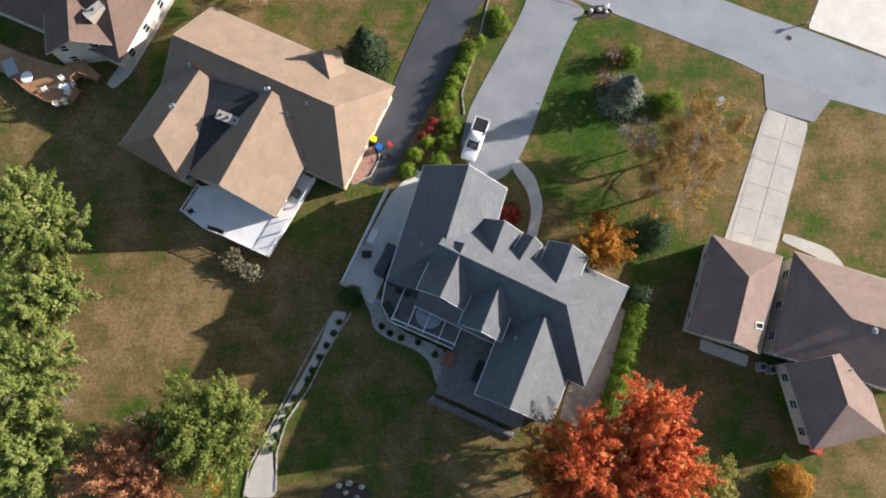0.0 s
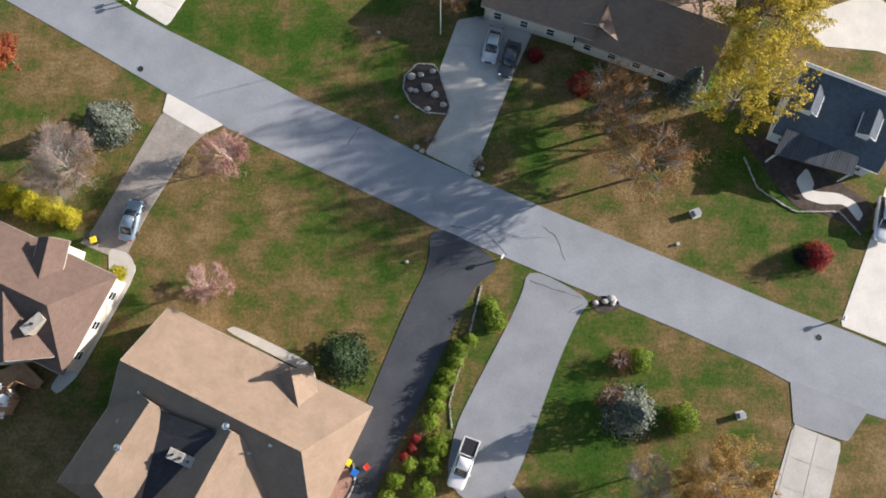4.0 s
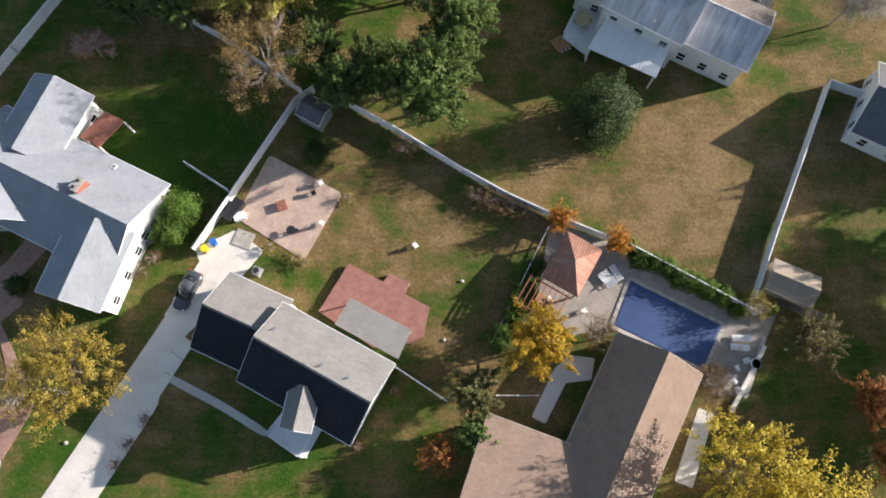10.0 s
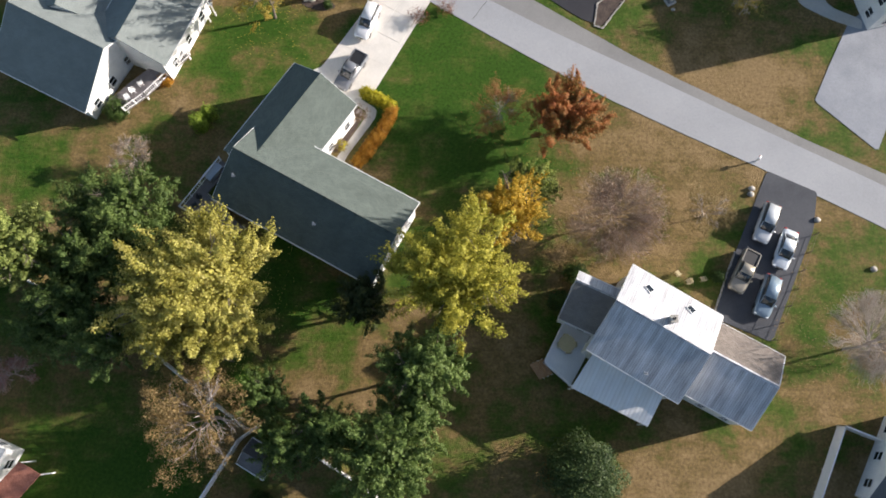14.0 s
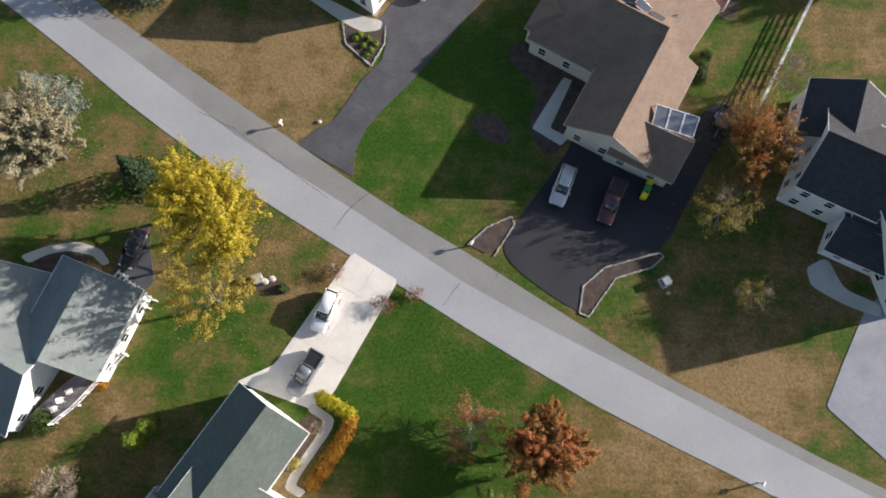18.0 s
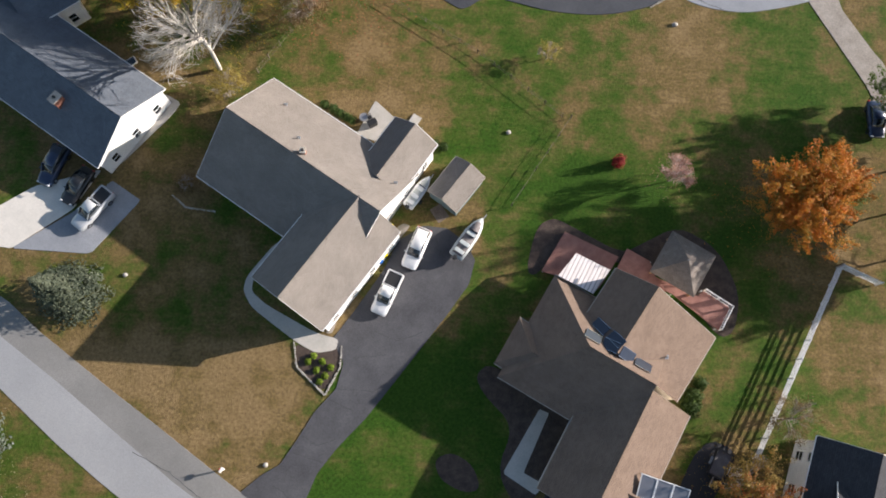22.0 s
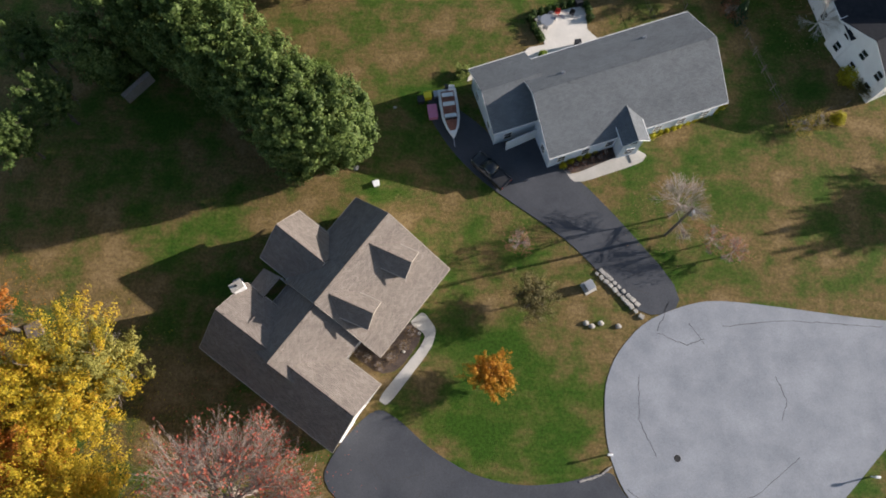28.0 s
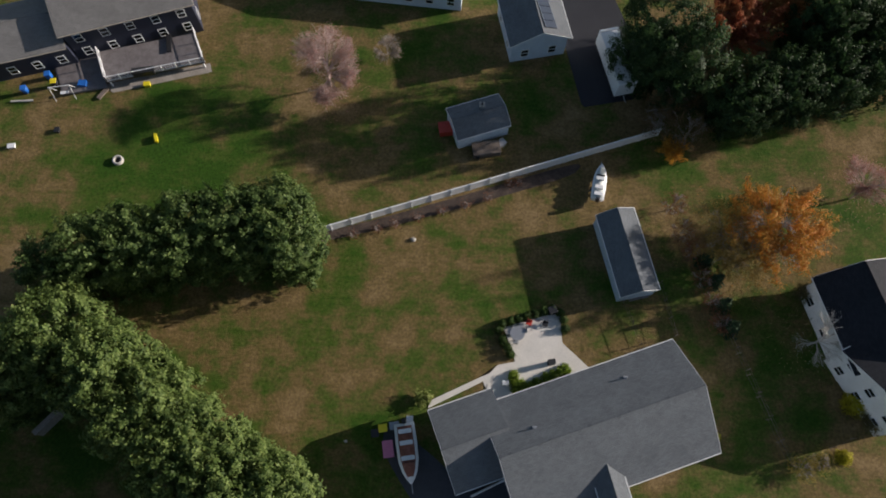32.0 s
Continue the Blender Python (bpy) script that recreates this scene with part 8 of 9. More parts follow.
# ---- pool behind the brown house ----
chimney(h5, (21.46, 79.72), 2.6, 1.0, -24, 0.9, "stone", "long pale stone chimney with two flues")
lounger(25.75, 105.31, -50)
lounger(26.28, 105.65, -50)
lounger(27.01, 106.12, -60)
lounger(39.99, 99.07, 0)
lounger(39.70, 98.10, -5)
chair(38.85, 94.55, 40)
round_table(41.21, 96.33, 0.5)
chair(39.06, 93.61, 200)
crate(42.38, 102.48, 0, 0.6, 0.6, 0.5, "vinyl_white", "white garden box beside the pool", "garden box")

pergola(18.53, 102.82, -30, 2.2, 1.6, 2.4, "red_brick", 8, "reddish brown timber pergola beside the pool") 
tree("shrub", 17.37, 104.26, 1.0, 1.6)
tree("shrub", 16.70, 103.07, 1.0, 1.6)
tree("shrub", 16.04, 101.77, 1.0, 1.6)
tree("shrub", 15.38, 100.35, 1.0, 1.6)
tree("shrub", 14.73, 99.06, 1.0, 1.6)
tree("shrub", 18.41, 106.92, 1.0, 1.6)
tree("shrub", 14.09, 98.11, 1.0, 1.6)
crate(18.90, 103.06, -30, 1.5, 0.9, 0.7, "deck_wood", "wooden garden table under the pergola", "table")
slab("walk_side", "concrete", 0.06, [(42.48, 99.34), (42.89, 99.08), (40.20, 92.68), (39.62, 92.99)])
crate(46.63, 102.29, -24, 5.0, 0.9, 0.5, "fence_wood", "low grey timber stack behind the shed", "timber stack")
# ---- white house with the red deck ----
low_roof(h6, "roof_graytwo", [(-2.95, 99.82), (3.58, 96.34), (4.87, 99.42), (-1.52, 102.72)], (3.9, 3.9, 3.0, 3.0))
deck("deck_red", 0.5, [(-5.18, 101.66), (-2.15, 106.94), (1.63, 104.96), (2.43, 105.89), (4.47, 104.83), (3.98, 103.64), (6.68, 102.21), (6.07, 99.11), (4.83, 98.35), (0.83, 97.83)], (), "red-stained wooden deck behind the house")
deck("deck_white", 0.9, [(-9.68, 88.97), (-8.03, 91.55), (-4.67, 90.05), (-6.31, 86.78)], [(-8.01, 91.24), (-9.68, 88.97), (-6.31, 86.78), (-4.66, 89.75)], "small white entrance porch with railings")
deck("deck_white", 0.65 - 0.22 * 0, [(-6.64, 86.74), (-6.16, 86.62), (-4.49, 89.74), (-4.91, 89.86)], (), "short white porch step at the entrance")
deck("deck_white", 0.65 - 0.22 * 1, [(-6.29, 86.74), (-5.80, 86.62), (-4.12, 89.74), (-4.55, 89.86)], (), "short white porch step at the entrance")
crate(-9.87, 113.54, 20, 1.0, 1.0, 0.45, "red_brick", "dark fire pit on the patio", "fire pit", 0.06)
crate(-15.08, 112.89, 55, 2.6, 1.1, 1.0, "black_plastic", "black covered grill against the fence", "grill", 0.06)
wheelie_bin(-17.82, 108.42, 30, "yellow_plastic", "yellow_plastic")
wheelie_bin(-16.93, 109.17, 30, "blue_plastic", "blue_plastic")
crate(-14.39, 112.20, 20, 1.2, 0.8, 0.7, "vinyl_white", "white garden box on the patio", "garden box", 0.06)
crate(-13.90, 109.72, -20, 2.0, 1.8, 0.06, "stone", "square paved inlay on the patio", "paving slab", 0.06)
chair(5.06, 109.05, 40)
chair(-8.17, 110.64, 100, "black_plastic")
chair(-6.42, 115.04, 200, "black_plastic")
chair(-5.62, 116.25, 30)
round_table(-8.62, 110.63, 0.5, "black_plastic")
chair(-5.31, 111.55, 60)
tree("yellowbush", -6.99, 107.09, 0.8, 1.0)
tree("yellowbush", -2.63, 114.38, 0.8, 1.0)
tree("yellowbush", -10.87, 108.62, 0.8, 1.0)
tree("yellowbush", -7.96, 107.62, 0.8, 1.0)
mailbox(-33.58, 81.32, 60)
boulder(10.18, 105.15, 0.25)
boulder(8.25, 98.73, 0.25)
boulder(-4.01, 77.09, 0.25)
boulder(-30.44, 88.02, 0.25)
tree("redbrown", -25.03, 85.94, 0.7, 0.8)
tree("redbrown", -23.94, 88.00, 0.7, 0.8)
tree("redbrown", 3.03, 93.49, 0.7, 0.8)
tree("redbrown", -0.48, 87.73, 0.7, 0.8)
tree("redbrown", -22.50, 90.40, 0.7, 0.8)
tree("brownbush", 4.00, 120.28, 1.6, 1.4)
tree("brownbush", 11.88, 114.95, 1.6, 1.4)
tree("brownbush", 15.11, 113.56, 1.6, 1.4)
tree("brownbush", 17.38, 113.23, 1.6, 1.4)
tree("brownbush", 13.50, 114.26, 1.6, 1.4)
vents(h6, (-8.29, 98.90), (-3.57, 95.38), (-0.98, 94.23))
ac_unit(-12.09, 106.07, -24)
boulder(44.84, 97.93, 0.2)
# ---- pale grey house with the brick drive ----
chimney(h7, (-29.42, 113.65), 1.5, 0.9, 60, 1.0, "red_brick", "short brick chimney with a white cap")
skylight(h7, (-27.23, 116.62), 0, 0.5, 0.5)
deck("red_brick", 3.0, [(-31.87, 120.43), (-29.47, 123.51), (-27.24, 122.38), (-29.64, 119.25)], (), "brown timber balcony frame in the roof")
ac_unit(-24.44, 109.40, 30)
crate(-28.65, 102.50, 60, 1.2, 0.7, 0.7, "metal_gray", "grey metal box beside the wall", "garden box")
crate(-40.62, 112.07, 50, 3.5, 1.7, 1.2, "black_plastic", "dark covered trailer in the entrance court", "trailer")
tree("brownbush", -24.54, 105.85, 1.1, 1.2)
tree("brownbush", -23.41, 107.19, 1.1, 1.2)
# ---- white house with the metal roof ----
low_roof(h9, "roof_white_sheet", [(26.71, 135.41), (34.07, 132.23), (32.19, 128.28), (24.60, 131.96)], (3.9, 3.9, 2.9, 2.9))
deck("deck_white", 0.9, [(24.51, 139.37), (27.75, 138.00), (26.50, 135.08), (24.88, 132.20), (22.10, 134.56)], [(24.51, 139.37), (22.10, 134.56), (24.88, 132.20)], "raised pale deck with a white railing")
deck("deck_wood", 0.7 - 0.2 * 0, [(22.07, 134.97), (23.12, 133.45), (22.65, 133.21), (21.59, 134.73)], (), "short wooden deck step on the lawn")
deck("deck_wood", 0.7 - 0.2 * 1, [(21.65, 134.79), (22.70, 133.27), (22.23, 133.02), (21.17, 134.54)], (), "short wooden deck step on the lawn")
deck("deck_wood", 0.7 - 0.2 * 2, [(21.23, 134.60), (22.29, 133.08), (21.82, 132.84), (20.76, 134.36)], (), "short wooden deck step on the lawn")
round_table(24.51, 136.54, 0.9, "tan_cloth", 0.9)
chair(23.81, 136.42, 0, "tan_cloth", 0.9)
chair(25.27, 136.46, 180, "tan_cloth", 0.9)
chair(24.41, 137.24, 270, "tan_cloth", 0.9)
chair(24.68, 135.76, 90, "tan_cloth", 0.9)
skylight(h9, (31.76, 141.55), 62, 0.7, 0.9)
skylight(h9, (35.85, 139.62), 62, 0.7, 0.9)
vents(h9, (31.22, 133.35))
chimney(h9, (33.45, 138.37), 0.6, 0.6, 0, 0.9, "metal_gray", "short metal chimney")
mailbox(46.85, 158.11, 60)
boulder(46.13, 154.77, 0.4)
boulder(53.23, 151.30, 0.4)
boulder(58.95, 145.79, 0.4)
boulder(45.95, 154.11, 0.4)
fence("wood", [(52.61, 149.49), (49.83, 143.18), (46.89, 137.58)])
edging([(43.68, 147.33), (42.57, 144.81), (40.87, 140.50)], False)
chair(37.02, 144.64, 40, "tan_cloth")
chair(39.76, 144.11, 100, "tan_cloth")
chair(38.20, 143.76, 200, "tan_cloth")
# ---- green-roofed house ----
deck("deck_gray", 1.0, [(-13.68, 155.98), (-12.56, 155.37), (-14.86, 152.08), (-10.45, 148.27), (-11.43, 147.19), (-17.38, 150.24)], [(-13.68, 155.98), (-17.38, 150.24), (-11.43, 147.19)], "grey deck with a white railing behind the house")
slab("bed_h10", "mulch", 0.05, [(0.25, 163.66), (2.11, 162.69), (-0.77, 157.52), (-2.71, 158.13)])
tree("yellowhedge", 1.88, 165.13, 0.85, 1.0)
tree("yellowhedge", 2.54, 164.81, 0.85, 1.0)
tree("yellowhedge", 3.27, 164.42, 0.85, 1.0)
tree("yellowhedge", 4.00, 164.03, 0.85, 1.0)
tree("yellowhedge", 4.73, 163.58, 0.85, 1.0)
tree("orangeshrub", 4.95, 162.97, 0.85, 1.0)
tree("orangeshrub", 4.84, 162.42, 0.85, 1.0)
tree("orangeshrub", 4.62, 161.80, 0.85, 1.0)
tree("orangeshrub", 4.15, 160.83, 0.85, 1.0)
tree("orangeshrub", 3.57, 159.87, 0.85, 1.0)
tree("orangeshrub", 2.98, 158.91, 0.85, 1.0)
tree("orangeshrub", 2.40, 157.96, 0.85, 1.0)
tree("orangeshrub", 1.82, 157.08, 0.85, 1.0)
tree("orangeshrub", 4.39, 161.25, 0.85, 1.0)
tree("orangeshrub", 3.86, 160.35, 0.85, 1.0)
tree("orangeshrub", 3.28, 159.39, 0.85, 1.0)
tree("orangeshrub", 2.69, 158.44, 0.85, 1.0)
tree("orangeshrub", 2.18, 157.49, 0.85, 1.0)
tree("orangeshrub", 1.53, 156.68, 0.85, 1.0)
tree("brownbush", 1.41, 162.16, 1.0, 1.2)
tree("brownbush", -0.77, 158.39, 1.0, 1.2)
tree("yellowhedge", -0.64, 158.56, 0.7, 0.9)
crate(-14.25, 154.41, 55, 2.0, 1.0, 0.8, "metal_gray", "grey outdoor sofa on the deck", "sofa", 1.0)
chair(-15.46, 151.51, 0, "black_plastic", 1.0)
chair(-15.96, 150.55, 120, "black_plastic", 1.0)
vents(h10, (-10.70, 152.61), (-2.05, 147.68))
tree("redbrown", 2.27, 178.69, 1.2, 1.2)
tree("redbrown", 7.78, 174.82, 1.2, 1.2)
tree("redbrown", 10.74, 176.19, 1.2, 1.2)
# ---- white house with the pale sage roof ----
deck("deck_gray", 0.8, [(-27.89, 162.13), (-25.09, 165.28), (-20.55, 169.52), (-18.65, 168.96), (-23.04, 163.52), (-25.14, 161.62)], [(-18.65, 168.96), (-23.04, 163.52), (-25.14, 161.62)], "grey deck with white railing against the gable")
chair(-24.51, 164.04, 20, z=0.8)
chair(-23.75, 164.98, 120, z=0.8)
chair(-20.26, 167.90, 60, z=0.8)
chair(-19.48, 168.87, 200, z=0.8)
chair(-24.97, 163.11, 300, z=0.8)
slab("path_h11", "concrete", 0.06, [(-31.96, 179.15), (-29.00, 180.43), (-25.91, 180.97), (-23.26, 180.19), (-22.10, 178.68), (-22.88, 178.37), (-24.11, 179.47), (-26.70, 179.91), (-28.85, 179.48), (-30.88, 178.32)])
slab("bed_h11", "mulch", 0.04, [(-30.88, 178.32), (-28.85, 179.48), (-26.70, 179.91), (-24.42, 179.46), (-24.82, 177.76), (-27.62, 175.51)])
pergola(-18.53, 175.56, -36, 2.2, 0.5, 2.3, "vinyl_white", 9, "narrow white pergola along a path")
slab("island_well", "mulch", 0.04, [(-6.70, 176.48), (-5.88, 177.85), (-3.29, 177.28), (-2.08, 176.33), (-3.79, 175.60)])
boulder(-5.19, 177.21, 0.5)
boulder(-4.45, 177.51, 0.45)
tree("shrub", -3.23, 176.48, 0.6, 0.8)
crate(-5.83, 177.38, 20, 0.9, 0.9, 0.9, "stone", "small stone wishing well in a bed", "wishing well")
tree("orangeshrub", -21.43, 166.10, 1.1, 1.1)
slab("drive_h11", "asphalt_dark", 0.055, [(-21.64, 177.55), (-20.36, 182.37), (-18.54, 183.13), (-17.13, 176.73), (-18.22, 175.36)])
# ---- chocolate-roofed house with solar panels ----
solar_row(h12, (29.17, 214.17), (31.50, 211.99), 1.0, 2)
solar_row(h12, (30.92, 209.96), (37.28, 206.52), 1.1, 4)
solar_row(h12, (30.67, 212.63), (34.49, 208.60), 1.0, 3)
solar_rack(h12, [(35.79, 194.73), (40.16, 193.38), (40.84, 195.5), (36.25, 196.86)], (5.0, 5.0, 5.5, 5.5), 3)
garage_door(h12, (29.01, 194.76), (33.78, 192.14), 2.6, 2)
garage_door(h12, (35.31, 191.36), (38.06, 190.38), 2.6, 1)
deck("deck_red", 0.5, [(27.38, 217.06), (29.96, 221.58), (35.78, 218.93), (33.58, 215.42)], (), "red-stained deck under a dark screen")
low_roof(h12, "roof_stripe", [(28.74, 216.04), (32.35, 214.27), (34.24, 216.92), (30.71, 218.61)], (3.4, 3.4, 3.0, 3.0))
deck("deck_red", 0.9, [(35.34, 217.27), (36.62, 219.82), (39.02, 218.52), (39.57, 216.80), (44.01, 214.82), (44.64, 215.45), (47.37, 213.72), (46.04, 211.27), (41.31, 215.02), (37.73, 216.12)], [(44.64, 215.45), (47.37, 213.72), (46.04, 211.27)], "red-stained deck behind the house")
pyramid_roof("gazebo", 42.06, 217.99, -30, 2.6, 2.6, 2.5, 4.3, "roof_brown16", "brown-roofed square timber gazebo", "gazebo")
slab("bed_h12d", "mulch", 0.035, [(26.92, 222.25), (28.80, 223.29), (30.67, 222.39), (36.22, 219.38), (38.73, 220.75), (42.53, 222.82), (46.76, 220.40), (48.92, 215.45), (48.06, 211.15), (46.22, 210.48), (42.27, 216.45), (36.19, 218.11), (30.04, 221.07), (26.95, 216.52), (25.72, 217.10)])
vents(h12, (39.17, 207.92))
open_trailer(45.51, 197.72, 62)
crate(36.81, 189.89, 60, 0.8, 0.6, 0.8, 'yellow_plastic', "coloured garden toy on the driveway", "garden toy", 0.06)
crate(36.34, 188.86, 60, 0.8, 0.6, 0.8, 'green_plastic', "coloured garden toy on the driveway", "garden toy", 0.06)
crate(36.07, 188.22, 60, 0.8, 0.6, 0.8, 'yellow_plastic', "coloured garden toy on the driveway", "garden toy", 0.06)
edging([(28.79, 174.92), (29.24, 177.85), (31.66, 180.00), (37.73, 181.89), (38.13, 181.42), (36.76, 180.18), (32.83, 178.86), (29.78, 174.55)], True)
edging([(16.62, 182.01), (18.69, 184.09), (21.41, 185.41), (21.72, 184.50), (19.48, 180.78)], False)
mailbox(17.04, 182.02, 60)
mailbox(-4.82, 195.32, 60)
utility_box(38.10, 178.60, 30, 0.8)
boulder(38.44, 177.40, 0.25)
tree("shrub", 42.93, 203.28, 1.2, 1.2)
tree("shrub", 43.31, 204.32, 1.0, 1.2)
tree("shrub", 44.03, 205.73, 0.8, 1.2)
# ---- taupe-roofed house ----
wheelie_bin(10.92, 221.21, 30, "yellow_plastic", "yellow_plastic")
wheelie_bin(10.29, 218.20, 30, "yellow_plastic", "yellow_plastic")
wheelie_bin(9.83, 217.49, 30, "blue_plastic", "blue_plastic")
crate(10.31, 220.36, 20, 0.9, 0.9, 0.7, "deck_wood", "round wooden planter beside the drive", "planter", 0.06)
slab("walk_h13", "concrete_old", 0.06, [(12.03, 222.04), (13.05, 221.75), (9.20, 217.01), (5.76, 211.42), (5.17, 209.58), (4.39, 209.55), (7.87, 216.45), (8.95, 219.03)])
boat(19.47, 220.37, 57, 5.2, 0.9, "vinyl_gray", "deck_gray")
boat(13.76, 225.38, 57, 4.2, 0.7, "vinyl_white", "vinyl_gray")
shed_ramp(16.12, 223.29, 35, 0.7, 0.9)
chair(7.71, 234.35, 30, "black_plastic")
crate(8.08, 233.53, 30, 1.0, 0.6, 0.9, "black_plastic", "black grill on the patio", "grill", 0.06)
crate(12.91, 234.33, -30, 1.0, 1.0, 0.15, "concrete", "pale concrete step at the door", "step")
round_table(7.07, 234.19, 0.5, "metal_gray")
vents(h13, (-0.87, 233.45), (1.24, 229.02), (11.51, 224.89))
chimney(h13, (2.06, 227.20), 0.5, 0.5, 0, 0.6, "red_brick", "small terracotta flue")
tree("shrub", 3.45, 235.32, 0.6, 0.8)
tree("shrub", 4.14, 234.79, 0.6, 0.8)
tree("shrub", 4.95, 234.40, 0.6, 0.8)
tree("shrub", 5.62, 234.00, 0.6, 0.8)
tree("shrub", 2.44, 235.78, 0.6, 0.8)
tree("shrub", 15.30, 231.38, 0.6, 0.8)
tree("shrub", 16.28, 231.08, 0.6, 0.8)
edging([(1.15, 208.53), (1.68, 205.88), (4.88, 203.07), (6.27, 206.04), (6.29, 208.30)], False)
tree("conebush", 2.88, 206.49, 0.4, 0.5)
tree("conebush", 3.84, 205.64, 0.4, 0.5)
tree("conebush", 4.78, 205.09, 0.4, 0.5)
tree("conebush", 3.43, 207.10, 0.4, 0.5)
tree("conebush", 4.37, 206.54, 0.4, 0.5)
tree("conebush", 5.30, 205.99, 0.4, 0.5)
tree("conebush", 4.23, 204.49, 0.4, 0.5)
boulder(23.63, 233.18, 0.3)
boulder(-17.82, 215.08, 0.3)
boulder(-0.66, 195.90, 0.3)
tree("brownbush", -12.25, 225.60, 1.6, 1.3)
edging([(-13.87, 224.38), (-12.10, 222.93), (-8.77, 222.59)], False)
chimney(h15, (-25.24, 232.86), 1.2, 0.9, 55, 1.0, "red_brick", "brick chimney with a pale cap")
skylight(h15, (-20.88, 240.36), -55, 1.0, 1.6)
slab("walk_h15", "concrete", 0.06, [(-16.42, 236.66), (-13.95, 235.33), (-20.63, 227.15), (-22.23, 227.09), (-15.49, 234.57)])
# ---- house with two dormers ----
edging([(36.89, 254.66), (39.00, 255.33), (40.23, 256.28)], False)
edging([(40.31, 249.76), (42.72, 251.30)], False)
edging([(38.95, 276.54), (40.83, 274.81), (42.97, 272.56), (44.07, 271.52)], False, 0.5, "stone", "low rough stone wall beside the driveway")
edging([(39.41, 276.83), (41.28, 275.16), (43.62, 272.85)], False, 0.5, "stone", "low rough stone wall beside the driveway")
utility_box(38.21, 274.81, 30, 0.9)
manhole(46.88, 257.29)
mailbox(39.84, 257.42, 0)
mailbox(66.21, 256.23, 0)
crate(14.44, 285.98, 20, 0.6, 0.6, 0.4, "vinyl_white", "small white garden box on the lawn", "garden box")
boulder(12.00, 287.78, 0.3)
low_roof(h16, "roof_brown16", [(2.28, 273.11), (3.56, 274.98), (5.65, 273.95), (4.08, 271.77)], (3.3, 3.3, 4.0, 4.0))
low_roof(h16, "roof_brown16", [(2.49, 267.93), (3.64, 269.56), (5.55, 268.57), (5.09, 266.21)], (5.4, 5.1, 4.7, 5.1))
ac_unit(0.15, 273.89, 30)
chimney(h16, (1.54, 272.58), 1.2, 0.8, 35, 1.2, "trim_white", "white boxed chimney")
tree("brownbush", 13.37, 266.97, 0.7, 0.8)
tree("brownbush", 14.66, 266.36, 0.7, 0.8)
tree("brownbush", 15.95, 265.43, 0.7, 0.8)
tree("brownbush", 17.15, 266.44, 0.7, 0.8)
tree("brownbush", 18.35, 267.78, 0.7, 0.8)
tree("brownbush", 17.65, 269.41, 0.7, 0.8)
tree("brownbush", 19.23, 269.13, 0.7, 0.8)
tree("brownbush", 16.48, 267.40, 0.7, 0.8)
boulder(12.99, 267.41, 0.2)
boulder(18.49, 267.13, 0.2)
boulder(20.05, 269.16, 0.2)
boulder(38.48, 270.54, 0.35)
boulder(39.44, 270.90, 0.35)
boulder(41.32, 270.63, 0.35)
boulder(37.86, 270.85, 0.35)
boulder(43.15, 247.56, 0.35)
garage_door(h16, (16.31, 263.94), (12.08, 257.01), 2.6, 2)
utility_pole(46.81, 280.97, 9.5)
crate(-21.29, 268.06, 30, 1.6, 1.6, 0.5, "fence_wood", "square wooden raised bed on the lawn", "planter")
crate(-14.16, 296.87, 50, 4.0, 0.5, 1.6, "concrete_old", "weathered plank wall of a lean-to under trees", "lean-to")
# ---- slate ranch house with the white patio ----
boat(22.54, 294.56, -80, 6.0, 1.1, "vinyl_white", "red_brick")
crate(20.50, 294.93, -80, 1.6, 1.0, 0.7, "pink_plastic", "pink toy car beside the boat", "toy car", 0.06)
crate(19.84, 296.99, 10, 0.8, 0.7, 0.8, "yellow_plastic", "yellow storage bin behind the boat", "storage bin")
crate(21.00, 297.28, 10, 0.9, 0.7, 0.6, "metal_gray", "grey crate behind the boat", "storage bin")
crate(19.06, 296.46, 10, 0.7, 0.7, 0.7, "black_plastic", "black bin behind the boat", "storage bin")
crate(22.58, 297.97, 0, 0.6, 0.6, 0.8, "vinyl_white", "white drum behind the boat", "drum")
round_table(33.78, 307.34, 0.8, "metal_gray")
chair(32.95, 307.59, 0, "metal_gray")
chair(34.56, 307.78, 180, "metal_gray")
chair(33.59, 306.51, 90, "metal_gray")
chair(34.24, 308.18, 270, "metal_gray")
chair(35.08, 308.62, 250, "red_plastic")
chair(36.82, 308.54, 250, "black_plastic")
crate(37.62, 310.03, 20, 0.8, 0.7, 0.9, "black_plastic", "black grill on the patio corner", "grill", 0.06)
crate(37.39, 304.34, 10, 0.7, 0.5, 1.0, "black_plastic", "dark covered chair by the hedge", "chair", 0.06)
chair(32.51, 302.05, 80)
tree("conebush", 33.35, 302.88, 0.65, 0.8)
tree("conebush", 33.47, 302.10, 0.65, 0.8)
tree("conebush", 33.72, 301.32, 0.65, 0.8)
tree("conebush", 34.47, 301.47, 0.65, 0.8)
tree("conebush", 35.22, 301.76, 0.65, 0.8)
tree("conebush", 35.85, 302.17, 0.65, 0.8)
tree("conebush", 36.86, 302.73, 0.65, 0.8)
tree("conebush", 37.62, 303.02, 0.65, 0.8)
tree("conebush", 38.39, 303.44, 0.65, 0.8)
tree("conebush", 38.90, 303.72, 0.65, 0.8)
tree("conebush", 34.16, 301.99, 0.65, 0.8)
tree("shrub", 32.26, 308.47, 0.55, 1.0)
tree("shrub", 33.09, 308.78, 0.55, 1.0)
tree("shrub", 33.99, 309.08, 0.55, 1.0)
tree("shrub", 34.89, 309.39, 0.55, 1.0)
